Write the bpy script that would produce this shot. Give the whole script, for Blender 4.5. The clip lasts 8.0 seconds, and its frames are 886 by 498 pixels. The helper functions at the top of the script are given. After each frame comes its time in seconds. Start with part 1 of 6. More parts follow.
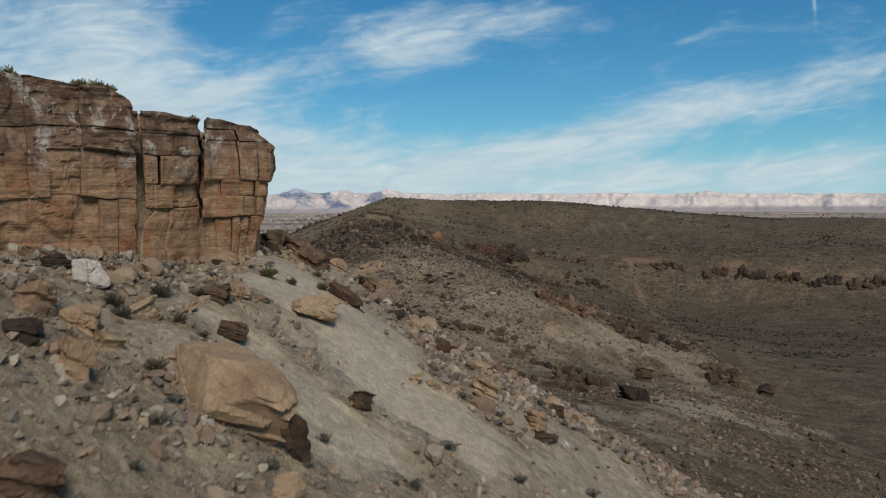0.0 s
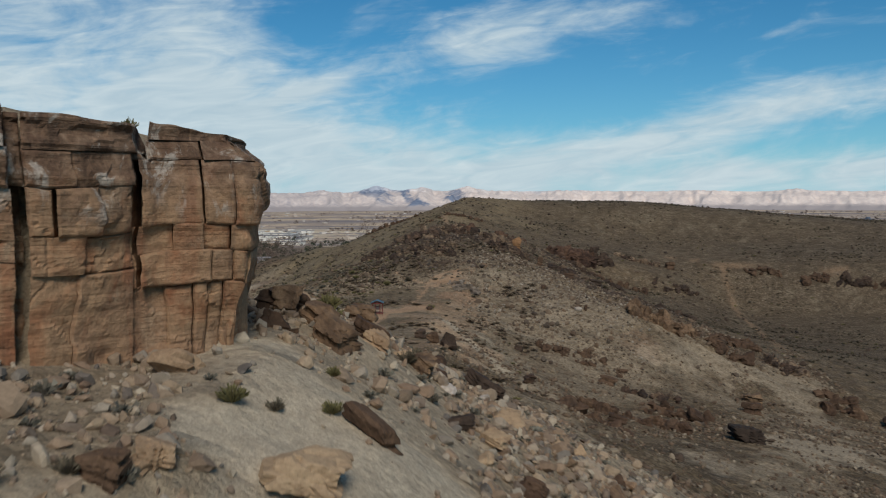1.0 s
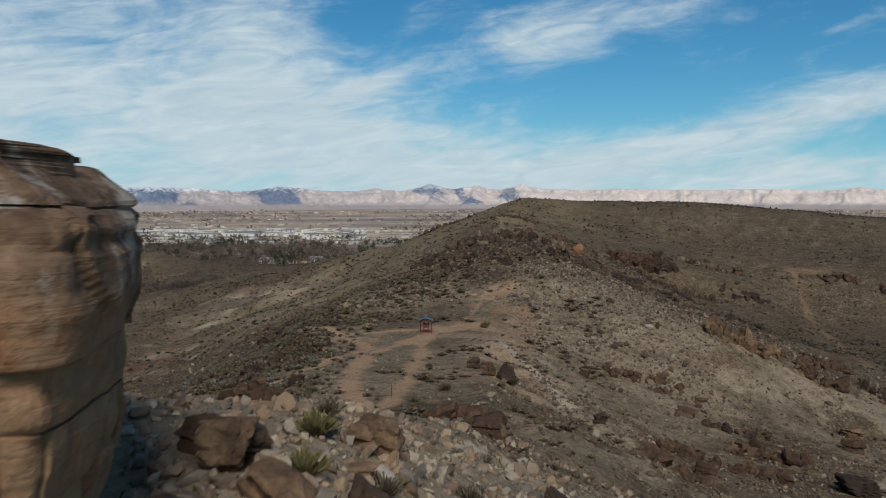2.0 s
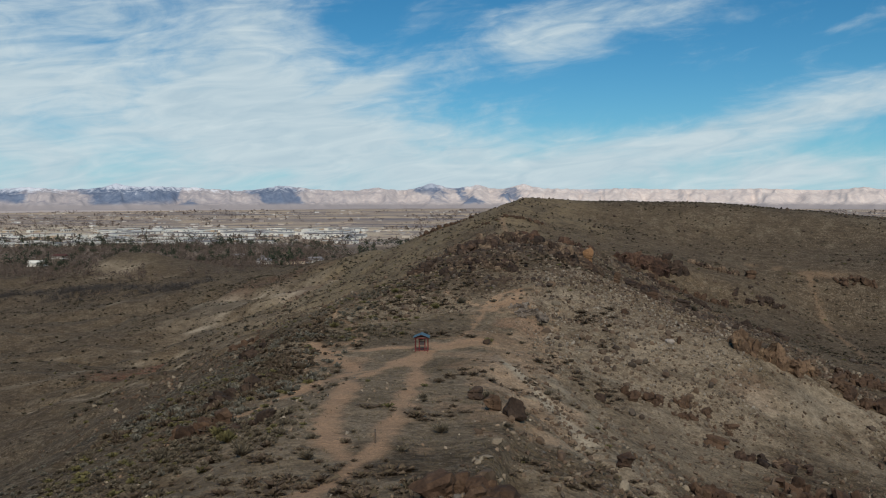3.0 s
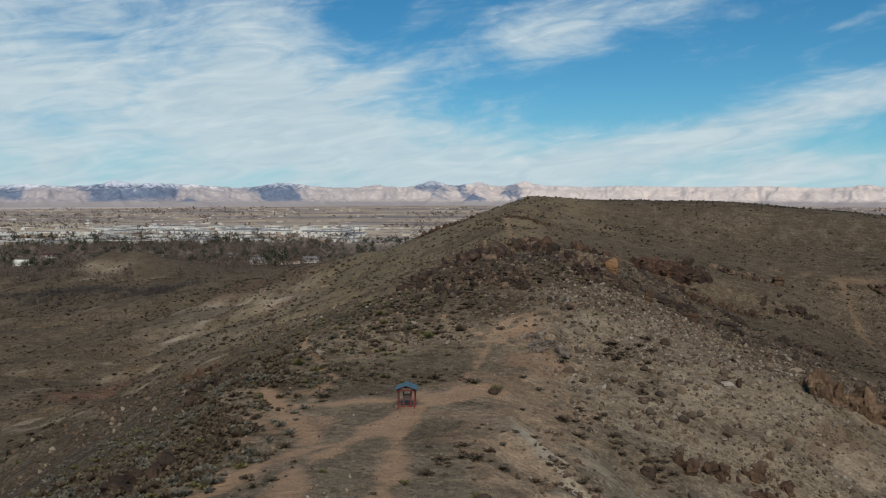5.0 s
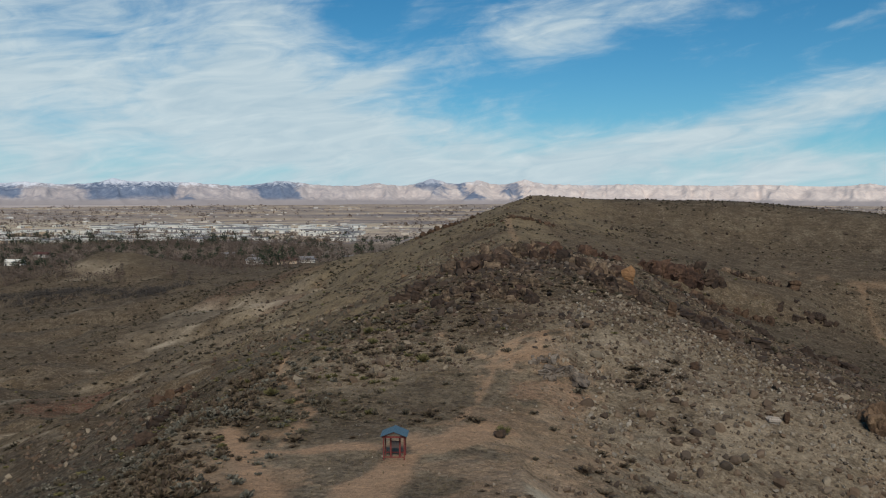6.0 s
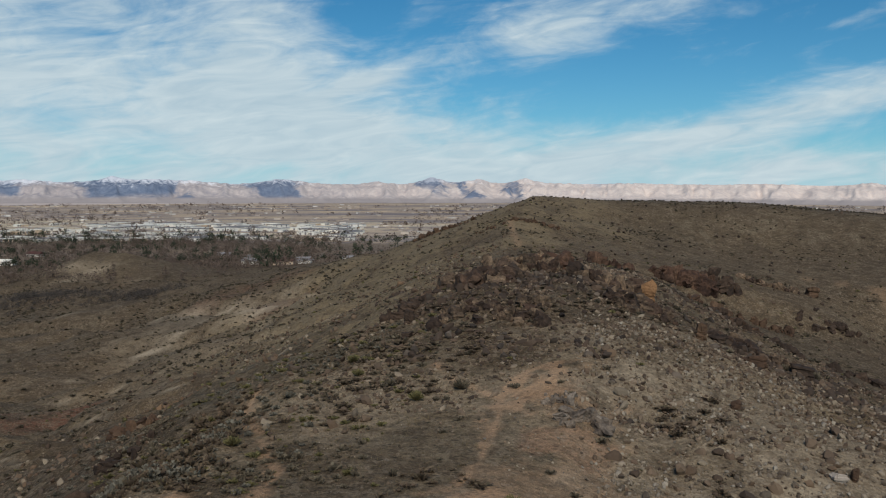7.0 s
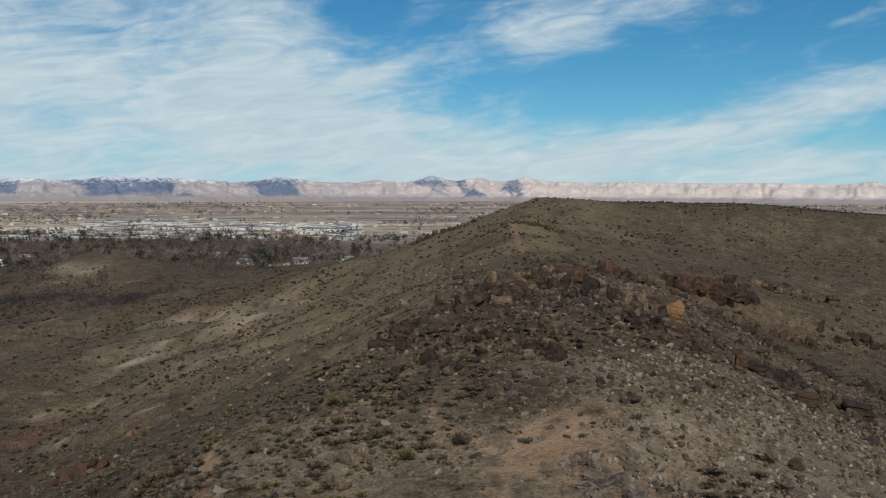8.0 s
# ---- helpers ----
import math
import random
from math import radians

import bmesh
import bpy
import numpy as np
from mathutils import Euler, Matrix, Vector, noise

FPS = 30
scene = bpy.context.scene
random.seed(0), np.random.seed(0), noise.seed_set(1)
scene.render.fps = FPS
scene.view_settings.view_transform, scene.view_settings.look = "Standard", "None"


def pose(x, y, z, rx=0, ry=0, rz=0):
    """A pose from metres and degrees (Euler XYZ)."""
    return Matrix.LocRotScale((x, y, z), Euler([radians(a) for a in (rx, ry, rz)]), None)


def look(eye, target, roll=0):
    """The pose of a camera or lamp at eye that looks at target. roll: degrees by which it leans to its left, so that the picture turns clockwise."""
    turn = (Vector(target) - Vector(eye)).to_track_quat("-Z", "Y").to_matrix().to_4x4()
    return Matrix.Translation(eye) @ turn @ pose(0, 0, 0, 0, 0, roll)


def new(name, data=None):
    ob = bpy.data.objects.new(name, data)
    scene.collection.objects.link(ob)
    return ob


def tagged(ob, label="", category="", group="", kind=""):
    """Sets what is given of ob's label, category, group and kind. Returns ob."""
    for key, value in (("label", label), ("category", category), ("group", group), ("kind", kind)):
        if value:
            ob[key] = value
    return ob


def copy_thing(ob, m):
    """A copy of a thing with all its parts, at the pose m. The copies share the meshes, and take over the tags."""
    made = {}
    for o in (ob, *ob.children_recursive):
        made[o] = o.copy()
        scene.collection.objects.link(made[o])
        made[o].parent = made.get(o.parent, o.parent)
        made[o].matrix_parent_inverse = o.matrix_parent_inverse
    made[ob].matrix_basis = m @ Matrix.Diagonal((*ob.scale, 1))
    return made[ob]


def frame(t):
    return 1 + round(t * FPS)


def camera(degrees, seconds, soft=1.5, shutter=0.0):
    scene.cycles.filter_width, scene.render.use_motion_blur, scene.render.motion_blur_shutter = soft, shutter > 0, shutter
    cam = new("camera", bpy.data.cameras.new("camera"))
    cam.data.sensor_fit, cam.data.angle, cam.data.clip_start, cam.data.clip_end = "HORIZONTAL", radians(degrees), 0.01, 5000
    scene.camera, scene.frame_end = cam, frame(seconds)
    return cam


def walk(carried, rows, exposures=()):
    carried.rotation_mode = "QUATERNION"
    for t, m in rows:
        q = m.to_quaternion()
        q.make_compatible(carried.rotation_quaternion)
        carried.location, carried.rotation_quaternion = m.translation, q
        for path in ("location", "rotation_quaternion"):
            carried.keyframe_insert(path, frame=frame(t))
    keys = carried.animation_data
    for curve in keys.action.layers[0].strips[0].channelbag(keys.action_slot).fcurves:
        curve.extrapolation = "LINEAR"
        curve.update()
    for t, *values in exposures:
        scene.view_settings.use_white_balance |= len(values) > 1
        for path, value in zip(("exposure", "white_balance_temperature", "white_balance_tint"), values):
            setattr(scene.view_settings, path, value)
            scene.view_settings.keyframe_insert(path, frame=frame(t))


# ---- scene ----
cam = camera(50.8, 8.0, soft=1.1, shutter=0.25)
METRES, EYE, TILT, LEAN, TURN = 130.0, 36.0, -2.8, 0.35, 0.0
ROWS = [
    (0.0, 0.0, 0.0, 0.0, -0.0, 0.0, 0.0),
    (0.5, -0.0001, 0.0638, 0.0094, 2.01, -0.08, -0.13),
    (1.0, -0.0032, 0.1269, 0.019, 4.83, -0.19, -0.33),
    (1.5, -0.01, 0.1892, 0.0279, 7.92, -0.29, -0.55),
    (3.0, -0.0304, 0.3673, 0.0418, 8.2, -0.37, -0.65),
    (3.5, -0.0373, 0.4268, 0.046, 8.22, -0.41, -0.67),
    (4.0, -0.0445, 0.4865, 0.0503, 8.23, -0.46, -0.7),
    (4.5, -0.0515, 0.5468, 0.0544, 8.25, -0.5, -0.72),
    (6.0, -0.075, 0.7341, 0.0678, 8.25, -0.65, -0.8),
    (6.5, -0.0831, 0.7978, 0.0742, 8.25, -0.7, -0.84),
    (7.0, -0.0913, 0.8614, 0.0812, 8.25, -0.75, -0.9),
    (7.5, -0.0995, 0.9251, 0.0886, 8.25, -0.81, -0.95),
    (8.0, -0.1076, 0.9885, 0.0965, 8.25, -0.86, -0.96),
]
walk(cam, [(t, pose(0, 0, EYE, TILT, LEAN, TURN) @ pose(METRES * x, METRES * y, METRES * z, 90 + pitch, roll, yaw)) for t, x, y, z, yaw, pitch, roll in ROWS])


# ---- node helpers ----
def put(nt, socket, value):
    if isinstance(value, bpy.types.NodeSocket):
        nt.links.new(value, socket)
    elif isinstance(value, tuple) and len(value) == 3 and len(socket.default_value) == 4:
        socket.default_value = (*value, 1.0)
    else:
        socket.default_value = value


def calc(nt, op, a, b=0.0, c=0.0):
    n = nt.nodes.new("ShaderNodeMath")
    n.operation = op
    for socket, value in zip(n.inputs, (a, b, c)):
        put(nt, socket, value)
    return n.outputs[0]


def blend(nt, fac, a, b, way="MIX"):
    n = nt.nodes.new("ShaderNodeMix")
    n.data_type, n.blend_type = "RGBA", way
    put(nt, n.inputs[0], fac), put(nt, n.inputs[6], a), put(nt, n.inputs[7], b)
    return n.outputs[2]


def grain(nt, where, scale, detail=5.0, rough=0.55, distortion=0.0):
    n = nt.nodes.new("ShaderNodeTexNoise")
    put(nt, n.inputs["Vector"], where)
    n.inputs["Scale"].default_value, n.inputs["Detail"].default_value = scale, detail
    n.inputs["Roughness"].default_value, n.inputs["Distortion"].default_value = rough, distortion
    return n.outputs["Fac"]


def cells(nt, where, scale, output="Distance"):
    n = nt.nodes.new("ShaderNodeTexVoronoi")
    put(nt, n.inputs["Vector"], where)
    n.inputs["Scale"].default_value = scale
    return n.outputs[output]


def between(nt, value, low, high):
    n = nt.nodes.new("ShaderNodeMapRange")
    n.interpolation_type = "SMOOTHSTEP"
    put(nt, n.inputs[0], value)
    n.inputs[1].default_value, n.inputs[2].default_value = low, high
    return n.outputs[0]


def stretch(nt, where, scale):
    n = nt.nodes.new("ShaderNodeMapping")
    put(nt, n.inputs["Vector"], where)
    n.inputs["Scale"].default_value = scale
    return n.outputs[0]


def ramp(nt, fac, *stops):
    n = nt.nodes.new("ShaderNodeValToRGB")
    put(nt, n.inputs[0], fac)
    while len(n.color_ramp.elements) < len(stops):
        n.color_ramp.elements.new(0.5)
    for e, (at, colour) in zip(n.color_ramp.elements, stops):
        e.position, e.color = at, (*colour, 1.0)
    return n.outputs[0]


# ---- sky, sun ----
SUN_TURN, SUN_HEIGHT = 168.0, 41.0    # compass turn from ahead, and height, in degrees

world = bpy.data.worlds.new("sky")
world.use_nodes = True
scene.world = world
nt = world.node_tree
nt.nodes.clear()
coord = nt.nodes.new("ShaderNodeTexCoord")
split = nt.nodes.new("ShaderNodeSeparateXYZ")
nt.links.new(coord.outputs["Generated"], split.inputs[0])
azimuth = calc(nt, "MULTIPLY", calc(nt, "ARCTAN2", split.outputs[0], split.outputs[1]), 57.2958)
height = calc(nt, "MULTIPLY", calc(nt, "ARCSINE", split.outputs[2]), 57.2958)
sky = nt.nodes.new("ShaderNodeTexSky")
sky.sky_type, sky.sun_disc = "NISHITA", False
sky.sun_elevation, sky.sun_rotation = radians(SUN_HEIGHT), radians(SUN_TURN)
sky.altitude, sky.air_density, sky.dust_density, sky.ozone_density = 1400, 1.0, 0.4, 3.0


def bank(a0, e0, wide, tall, turn, weight):
    """A bank of cloud round one place of the sky, in degrees."""
    c, s = math.cos(radians(turn)), math.sin(radians(turn))
    da, de = calc(nt, "SUBTRACT", azimuth, a0), calc(nt, "SUBTRACT", height, e0)
    u = calc(nt, "ADD", calc(nt, "MULTIPLY", da, c / wide), calc(nt, "MULTIPLY", de, s / wide))
    v = calc(nt, "ADD", calc(nt, "MULTIPLY", da, -s / tall), calc(nt, "MULTIPLY", de, c / tall))
    r = calc(nt, "ADD", calc(nt, "MULTIPLY", u, u), calc(nt, "MULTIPLY", v, v))
    return calc(nt, "MULTIPLY", calc(nt, "EXPONENT", calc(nt, "MULTIPLY", r, -1.0)), weight)


cover = 0.0
for row in ((-31, 6.5, 12, 8, 0, 0.62), (-19.5, 8.5, 4, 7, 0, 0.42), (-13, 3.6, 12, 2.6, -8, 0.74), (-1.0, 10.0, 6.5, 1.9, 12, 0.62),
            (-12.6, 7.0, 3.0, 0.8, 18, 0.5), (11, 4.3, 17, 1.5, 12, 0.74), (16, 1.7, 13, 1.0, 3, 0.5), (14.8, 9.5, 2.0, 0.35, 14, 0.42), (21.5, 11.6, 0.11, 1.3, 4, 0.42),
            (0, 40, 60, 22, 0, 0.35), (150, 25, 70, 18, 0, 0.5)):
    cover = calc(nt, "ADD", bank(*row), cover)
cover = calc(nt, "ADD", cover, calc(nt, "MULTIPLY", calc(nt, "EXPONENT", calc(nt, "MULTIPLY", calc(nt, "ABSOLUTE", height), -0.55)), 0.42))
flat = nt.nodes.new("ShaderNodeCombineXYZ")
put(nt, flat.inputs[0], calc(nt, "ADD", calc(nt, "MULTIPLY", azimuth, 0.15), calc(nt, "MULTIPLY", height, 0.05)))
put(nt, flat.inputs[1], calc(nt, "SUBTRACT", calc(nt, "MULTIPLY", height, 0.36), calc(nt, "MULTIPLY", azimuth, 0.05)))
wisps = calc(nt, "SUBTRACT", grain(nt, flat.outputs[0], 0.9, 8.0, 0.62, 0.5), 0.5)
ripple = calc(nt, "SUBTRACT", grain(nt, stretch(nt, flat.outputs[0], (0.8, 1.7, 1.0)), 1.9, 6.0, 0.55, 1.2), 0.5)
density = calc(nt, "ADD", cover, calc(nt, "ADD", calc(nt, "MULTIPLY", wisps, 1.35), calc(nt, "MULTIPLY", ripple, 0.42)))
density = calc(nt, "MULTIPLY", between(nt, density, 0.10, 0.86), 0.93)
clear, cloud, mixed, out = (nt.nodes.new("ShaderNode" + k) for k in ("Background", "Background", "MixShader", "OutputWorld"))
low_air = calc(nt, "MULTIPLY", calc(nt, "EXPONENT", calc(nt, "MULTIPLY", calc(nt, "ABSOLUTE", height), -0.30)), 0.85)
put(nt, clear.inputs[0], blend(nt, low_air, blend(nt, 1.0, sky.outputs[0], (0.27, 0.86, 1.08), "MULTIPLY"), (6.3, 9.8, 11.4)))
clear.inputs[1].default_value = 0.064
put(nt, cloud.inputs[0], ramp(nt, calc(nt, "ADD", 0.5, ripple), (0.3, (0.46, 0.58, 0.65)), (0.75, (0.615, 0.71, 0.745))))
cloud.inputs[1].default_value = 1.0
nt.links.new(density, mixed.inputs[0])
nt.links.new(clear.outputs[0], mixed.inputs[1])
nt.links.new(cloud.outputs[0], mixed.inputs[2])
nt.links.new(mixed.outputs[0], out.inputs[0])

sun = new("sun", bpy.data.lights.new("sun", "SUN"))
sun.data.energy, sun.data.angle, sun.data.color = 2.75, radians(22), (1.0, 0.925, 0.825)
to_sun = Vector((math.sin(radians(SUN_TURN)) * math.cos(radians(SUN_HEIGHT)), math.cos(radians(SUN_TURN)) * math.cos(radians(SUN_HEIGHT)), math.sin(radians(SUN_HEIGHT))))
sun.matrix_world = look(to_sun * 300, (0, 0, 0))


# ---- materials ----
def material(name):
    m = bpy.data.materials.new(name)
    m.use_nodes = True
    tree = m.node_tree
    shader = tree.nodes["Principled BSDF"]
    shader.inputs["Specular IOR Level"].default_value = 0.25
    return m, tree, shader


def relief(tree, shader, heights, strength, distance):
    n = tree.nodes.new("ShaderNodeBump")
    n.inputs["Strength"].default_value, n.inputs["Distance"].default_value = strength, distance
    put(tree, n.inputs["Height"], heights)
    tree.links.new(n.outputs[0], shader.inputs["Normal"])


def place_of(tree):
    return tree.nodes.new("ShaderNodeNewGeometry").outputs["Position"]


def chance(tree):
    return tree.nodes.new("ShaderNodeObjectInfo").outputs["Random"]


def island(tree):
    return tree.nodes.new("ShaderNodeNewGeometry").outputs["Random Per Island"]


def stone(name, colours, by, scale=1.0, rough=0.9, streak=0.35, bump=0.5, own=0.55, crevice_shade=0.0):
    """Rock: a colour for each piece, blotches, grain, streaks down its sides, and a fine relief."""
    m, tree, shader = material(name)
    at = place_of(tree)
    blotch = grain(tree, at, 0.55 * scale, 4, 0.6, 0.6)
    fine = grain(tree, at, 7.0 * scale, 8, 0.7)
    pick = calc(tree, "ADD", calc(tree, "MULTIPLY", by(tree), own), calc(tree, "MULTIPLY", blotch, 1.3 - own))
    n = len(colours)
    colour = ramp(tree, pick, *[(0.15 + 0.8 * k / max(n - 1, 1), c) for k, c in enumerate(colours)])
    run = grain(tree, stretch(tree, at, (1.6 * scale, 1.6 * scale, 0.16 * scale)), 1.0, 6, 0.65, 0.3)
    colour = blend(tree, calc(tree, "MULTIPLY", between(tree, run, 0.5, 0.75), streak), colour, tuple(0.45 * v for v in colours[0]))
    patina = grain(tree, stretch(tree, at, (1.0, 1.0, 0.7)), 0.42 * scale, 8, 0.66, 0.8)
    colour = blend(tree, calc(tree, "MULTIPLY", between(tree, patina, 0.49, 0.60), 1.15 * streak), colour, tuple(0.7 * v for v in colours[0]))
    beds = grain(tree, stretch(tree, at, (0.12 * scale, 0.12 * scale, 2.6 * scale)), 1.6, 5, 0.6, 0.4)
    colour = blend(tree, 0.25, colour, ramp(tree, beds, (0.3, (0.55, 0.5, 0.46)), (0.7, (1.0, 1.0, 1.0))), "MULTIPLY")
    colour = blend(tree, 0.6, colour, ramp(tree, fine, (0.3, (0.5, 0.48, 0.46)), (0.62, (1.1, 1.08, 1.05))), "MULTIPLY")
    if crevice_shade:
        # dark flecks from noise put the shade of crevices into the colour
        colour = blend(tree, crevice_shade, colour, ramp(tree, grain(tree, at, 1.1, 8, 0.75, 0.3), (0.38, (0.22, 0.2, 0.2)), (0.62, (1.3, 1.27, 1.22))), "MULTIPLY")
    put(tree, shader.inputs["Base Color"], colour)
    shader.inputs["Roughness"].default_value = rough
    relief(tree, shader, calc(tree, "ADD", calc(tree, "MULTIPLY", fine, 0.5), calc(tree, "ADD", calc(tree, "MULTIPLY", beds, 0.5), grain(tree, at, 2.2 * scale, 6, 0.65))), bump, 0.12 / scale)
    return m


def plain(name, colour, rough=0.7, metal=0.0, vary=0.25, scale=3.0):
    """Paint, timber or metal with a little wear."""
    m, tree, shader = material(name)
    at = place_of(tree)
    wear = grain(tree, at, scale, 6, 0.65)
    put(tree, shader.inputs["Base Color"], blend(tree, vary, colour, ramp(tree, wear, (0.3, tuple(0.45 * v for v in colour)), (0.7, tuple(min(1.3 * v + 0.02, 1) for v in colour)))))
    shader.inputs["Roughness"].default_value, shader.inputs["Metallic"].default_value = rough, metal
    relief(tree, shader, wear, 0.2, 0.01)
    return m


def scatter(name, *colours, rough=0.9):
    """A colour for each leaf, twig or stone of a joined heap."""
    m, tree, shader = material(name)
    n = len(colours)
    colour = ramp(tree, island(tree), *[(k / max(n - 1, 1), c) for k, c in enumerate(colours)])
    fine = grain(tree, place_of(tree), 9.0, 5, 0.7)
    put(tree, shader.inputs["Base Color"], blend(tree, 0.5, colour, ramp(tree, fine, (0.3, (0.5, 0.5, 0.5)), (0.65, (1.1, 1.1, 1.1))), "MULTIPLY"))
    shader.inputs["Roughness"].default_value = rough
    return m


def cliff_stone():
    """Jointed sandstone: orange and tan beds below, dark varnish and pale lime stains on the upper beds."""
    m, tree, shader = material("sandstone")
    at = place_of(tree)
    split = tree.nodes.new("ShaderNodeSeparateXYZ")
    tree.links.new(at, split.inputs[0])
    blotch, fine = grain(tree, at, 0.5, 6, 0.65, 0.8), grain(tree, at, 6.0, 8, 0.72)
    pick = calc(tree, "ADD", calc(tree, "MULTIPLY", chance(tree), 0.16), calc(tree, "MULTIPLY", blotch, 0.9))
    colour = ramp(tree, pick, (0.22, (0.20, 0.085, 0.045)), (0.38, (0.30, 0.153, 0.082)), (0.5, (0.37, 0.235, 0.138)), (0.62, (0.28, 0.172, 0.104)), (0.78, (0.42, 0.315, 0.21)))
    rust = grain(tree, stretch(tree, at, (0.9, 0.9, 0.22)), 1.0, 7, 0.65, 0.5)
    colour = blend(tree, calc(tree, "MULTIPLY", between(tree, rust, 0.52, 0.66), 0.55), colour, (0.25, 0.088, 0.042))
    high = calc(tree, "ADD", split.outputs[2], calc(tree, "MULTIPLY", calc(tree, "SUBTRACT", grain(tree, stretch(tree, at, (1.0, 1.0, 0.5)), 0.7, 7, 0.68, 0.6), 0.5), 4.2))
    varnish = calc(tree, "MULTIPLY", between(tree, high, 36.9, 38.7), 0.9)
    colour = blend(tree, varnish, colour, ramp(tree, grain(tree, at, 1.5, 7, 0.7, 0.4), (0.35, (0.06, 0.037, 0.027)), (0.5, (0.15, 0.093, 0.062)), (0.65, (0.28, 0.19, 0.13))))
    lime = calc(tree, "MULTIPLY", between(tree, grain(tree, stretch(tree, at, (1.0, 1.0, 0.6)), 0.9, 8, 0.7, 0.5), 0.54, 0.61), between(tree, high, 36.9, 38.2))
    colour = blend(tree, calc(tree, "MULTIPLY", lime, 0.75), colour, (0.50, 0.45, 0.39))
    beds = grain(tree, stretch(tree, at, (0.1, 0.1, 2.2)), 1.8, 6, 0.62, 0.4)
    colour = blend(tree, 0.22, colour, ramp(tree, beds, (0.32, (0.45, 0.40, 0.36)), (0.65, (1.1, 1.08, 1.05))), "MULTIPLY")
    run = grain(tree, stretch(tree, at, (1.5, 1.5, 0.12)), 1.0, 7, 0.68, 0.3)
    colour = blend(tree, calc(tree, "MULTIPLY", between(tree, run, 0.54, 0.7), 0.55), colour, (0.075, 0.045, 0.033))
    colour = blend(tree, 0.6, colour, ramp(tree, fine, (0.3, (0.5, 0.48, 0.46)), (0.62, (1.12, 1.1, 1.06))), "MULTIPLY")
    put(tree, shader.inputs["Base Color"], colour)
    shader.inputs["Roughness"].default_value = 0.92
    relief(tree, shader, calc(tree, "ADD", calc(tree, "MULTIPLY", fine, 0.4), calc(tree, "ADD", calc(tree, "MULTIPLY", beds, 0.8), grain(tree, at, 1.8, 7, 0.68))), 0.9, 0.16)
    return m


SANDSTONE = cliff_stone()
CRAG_ROCK = stone("crag_rock", [(0.042, 0.029, 0.023), (0.12, 0.077, 0.054), (0.062, 0.044, 0.034), (0.27, 0.195, 0.13), (0.10, 0.064, 0.047)], chance, 0.42, streak=0.6, bump=1.0, crevice_shade=0.75)
RED_CRAG = stone("red_crag_rock", [(0.055, 0.034, 0.026), (0.115, 0.066, 0.045), (0.155, 0.094, 0.062)], chance, 0.42, streak=0.6, bump=1.0, crevice_shade=0.6)
TAN_ROCK = stone("tan_boulder", [(0.25, 0.15, 0.09), (0.36, 0.25, 0.155), (0.40, 0.29, 0.18)], chance, 1.3)
BROWN_ROCK = stone("brown_boulder", [(0.058, 0.037, 0.025), (0.105, 0.064, 0.041), (0.145, 0.092, 0.058)], chance, 1.2, bump=0.8, crevice_shade=0.5)
DARK_ROCK = stone("dark_boulder", [(0.036, 0.026, 0.02), (0.062, 0.043, 0.032), (0.10, 0.067, 0.047)], chance, 1.1, bump=0.8, crevice_shade=0.5)
CLIFF_ROCK = stone("outcrop_sandstone", [(0.10, 0.062, 0.04), (0.20, 0.128, 0.078), (0.26, 0.175, 0.108)], chance, 0.9, streak=0.6, bump=0.9, crevice_shade=0.4)
ORANGE_ROCK = stone("orange_boulder", [(0.20, 0.105, 0.05), (0.30, 0.165, 0.08)], chance, 0.9)
FLUTED_ROCK = stone("fluted_grey_rock", [(0.10, 0.08, 0.065), (0.20, 0.16, 0.125), (0.33, 0.28, 0.23)], chance, 0.8, streak=0.8, bump=1.0, crevice_shade=0.4)
PALE_ROCK = stone("pale_boulder", [(0.42, 0.36, 0.30), (0.52, 0.46, 0.40)], chance, 1.2)
RUBBLE = scatter("rubble_stone", (0.11, 0.078, 0.057), (0.34, 0.255, 0.17), (0.19, 0.125, 0.083), (0.42, 0.35, 0.255), (0.12, 0.105, 0.092), (0.25, 0.17, 0.108), (0.33, 0.28, 0.215), (0.18, 0.118, 0.075))
SCREE = scatter("scree_stone", (0.07, 0.048, 0.034), (0.19, 0.135, 0.09), (0.11, 0.072, 0.048), (0.29, 0.235, 0.165), (0.085, 0.066, 0.05), (0.16, 0.107, 0.068), (0.06, 0.043, 0.032))
CRAG_STONES = scatter("crag_stone", (0.045, 0.032, 0.024), (0.15, 0.105, 0.07), (0.075, 0.05, 0.035), (0.24, 0.18, 0.125), (0.055, 0.042, 0.033), (0.13, 0.088, 0.058), (0.33, 0.265, 0.19))
PALE_SCREE = scatter("pale_scree_stone", (0.075, 0.055, 0.041), (0.34, 0.28, 0.205), (0.13, 0.095, 0.066), (0.38, 0.33, 0.26), (0.10, 0.078, 0.058), (0.24, 0.175, 0.118))
BRUSH = scatter("brush_twig", (0.125, 0.088, 0.06), (0.07, 0.052, 0.038), (0.16, 0.118, 0.076), (0.09, 0.073, 0.044))
TALUS = scatter("talus_stone", (0.036, 0.026, 0.02), (0.085, 0.057, 0.04), (0.05, 0.037, 0.028), (0.13, 0.088, 0.06), (0.042, 0.033, 0.027), (0.16, 0.125, 0.095))
SAGE = scatter("sage_twig", (0.15, 0.125, 0.085), (0.075, 0.061, 0.044), (0.19, 0.16, 0.11), (0.10, 0.08, 0.055), (0.16, 0.13, 0.085))
HILL_BRUSH = scatter("hill_brush", (0.085, 0.07, 0.046), (0.055, 0.047, 0.033), (0.14, 0.118, 0.076), (0.045, 0.038, 0.028))
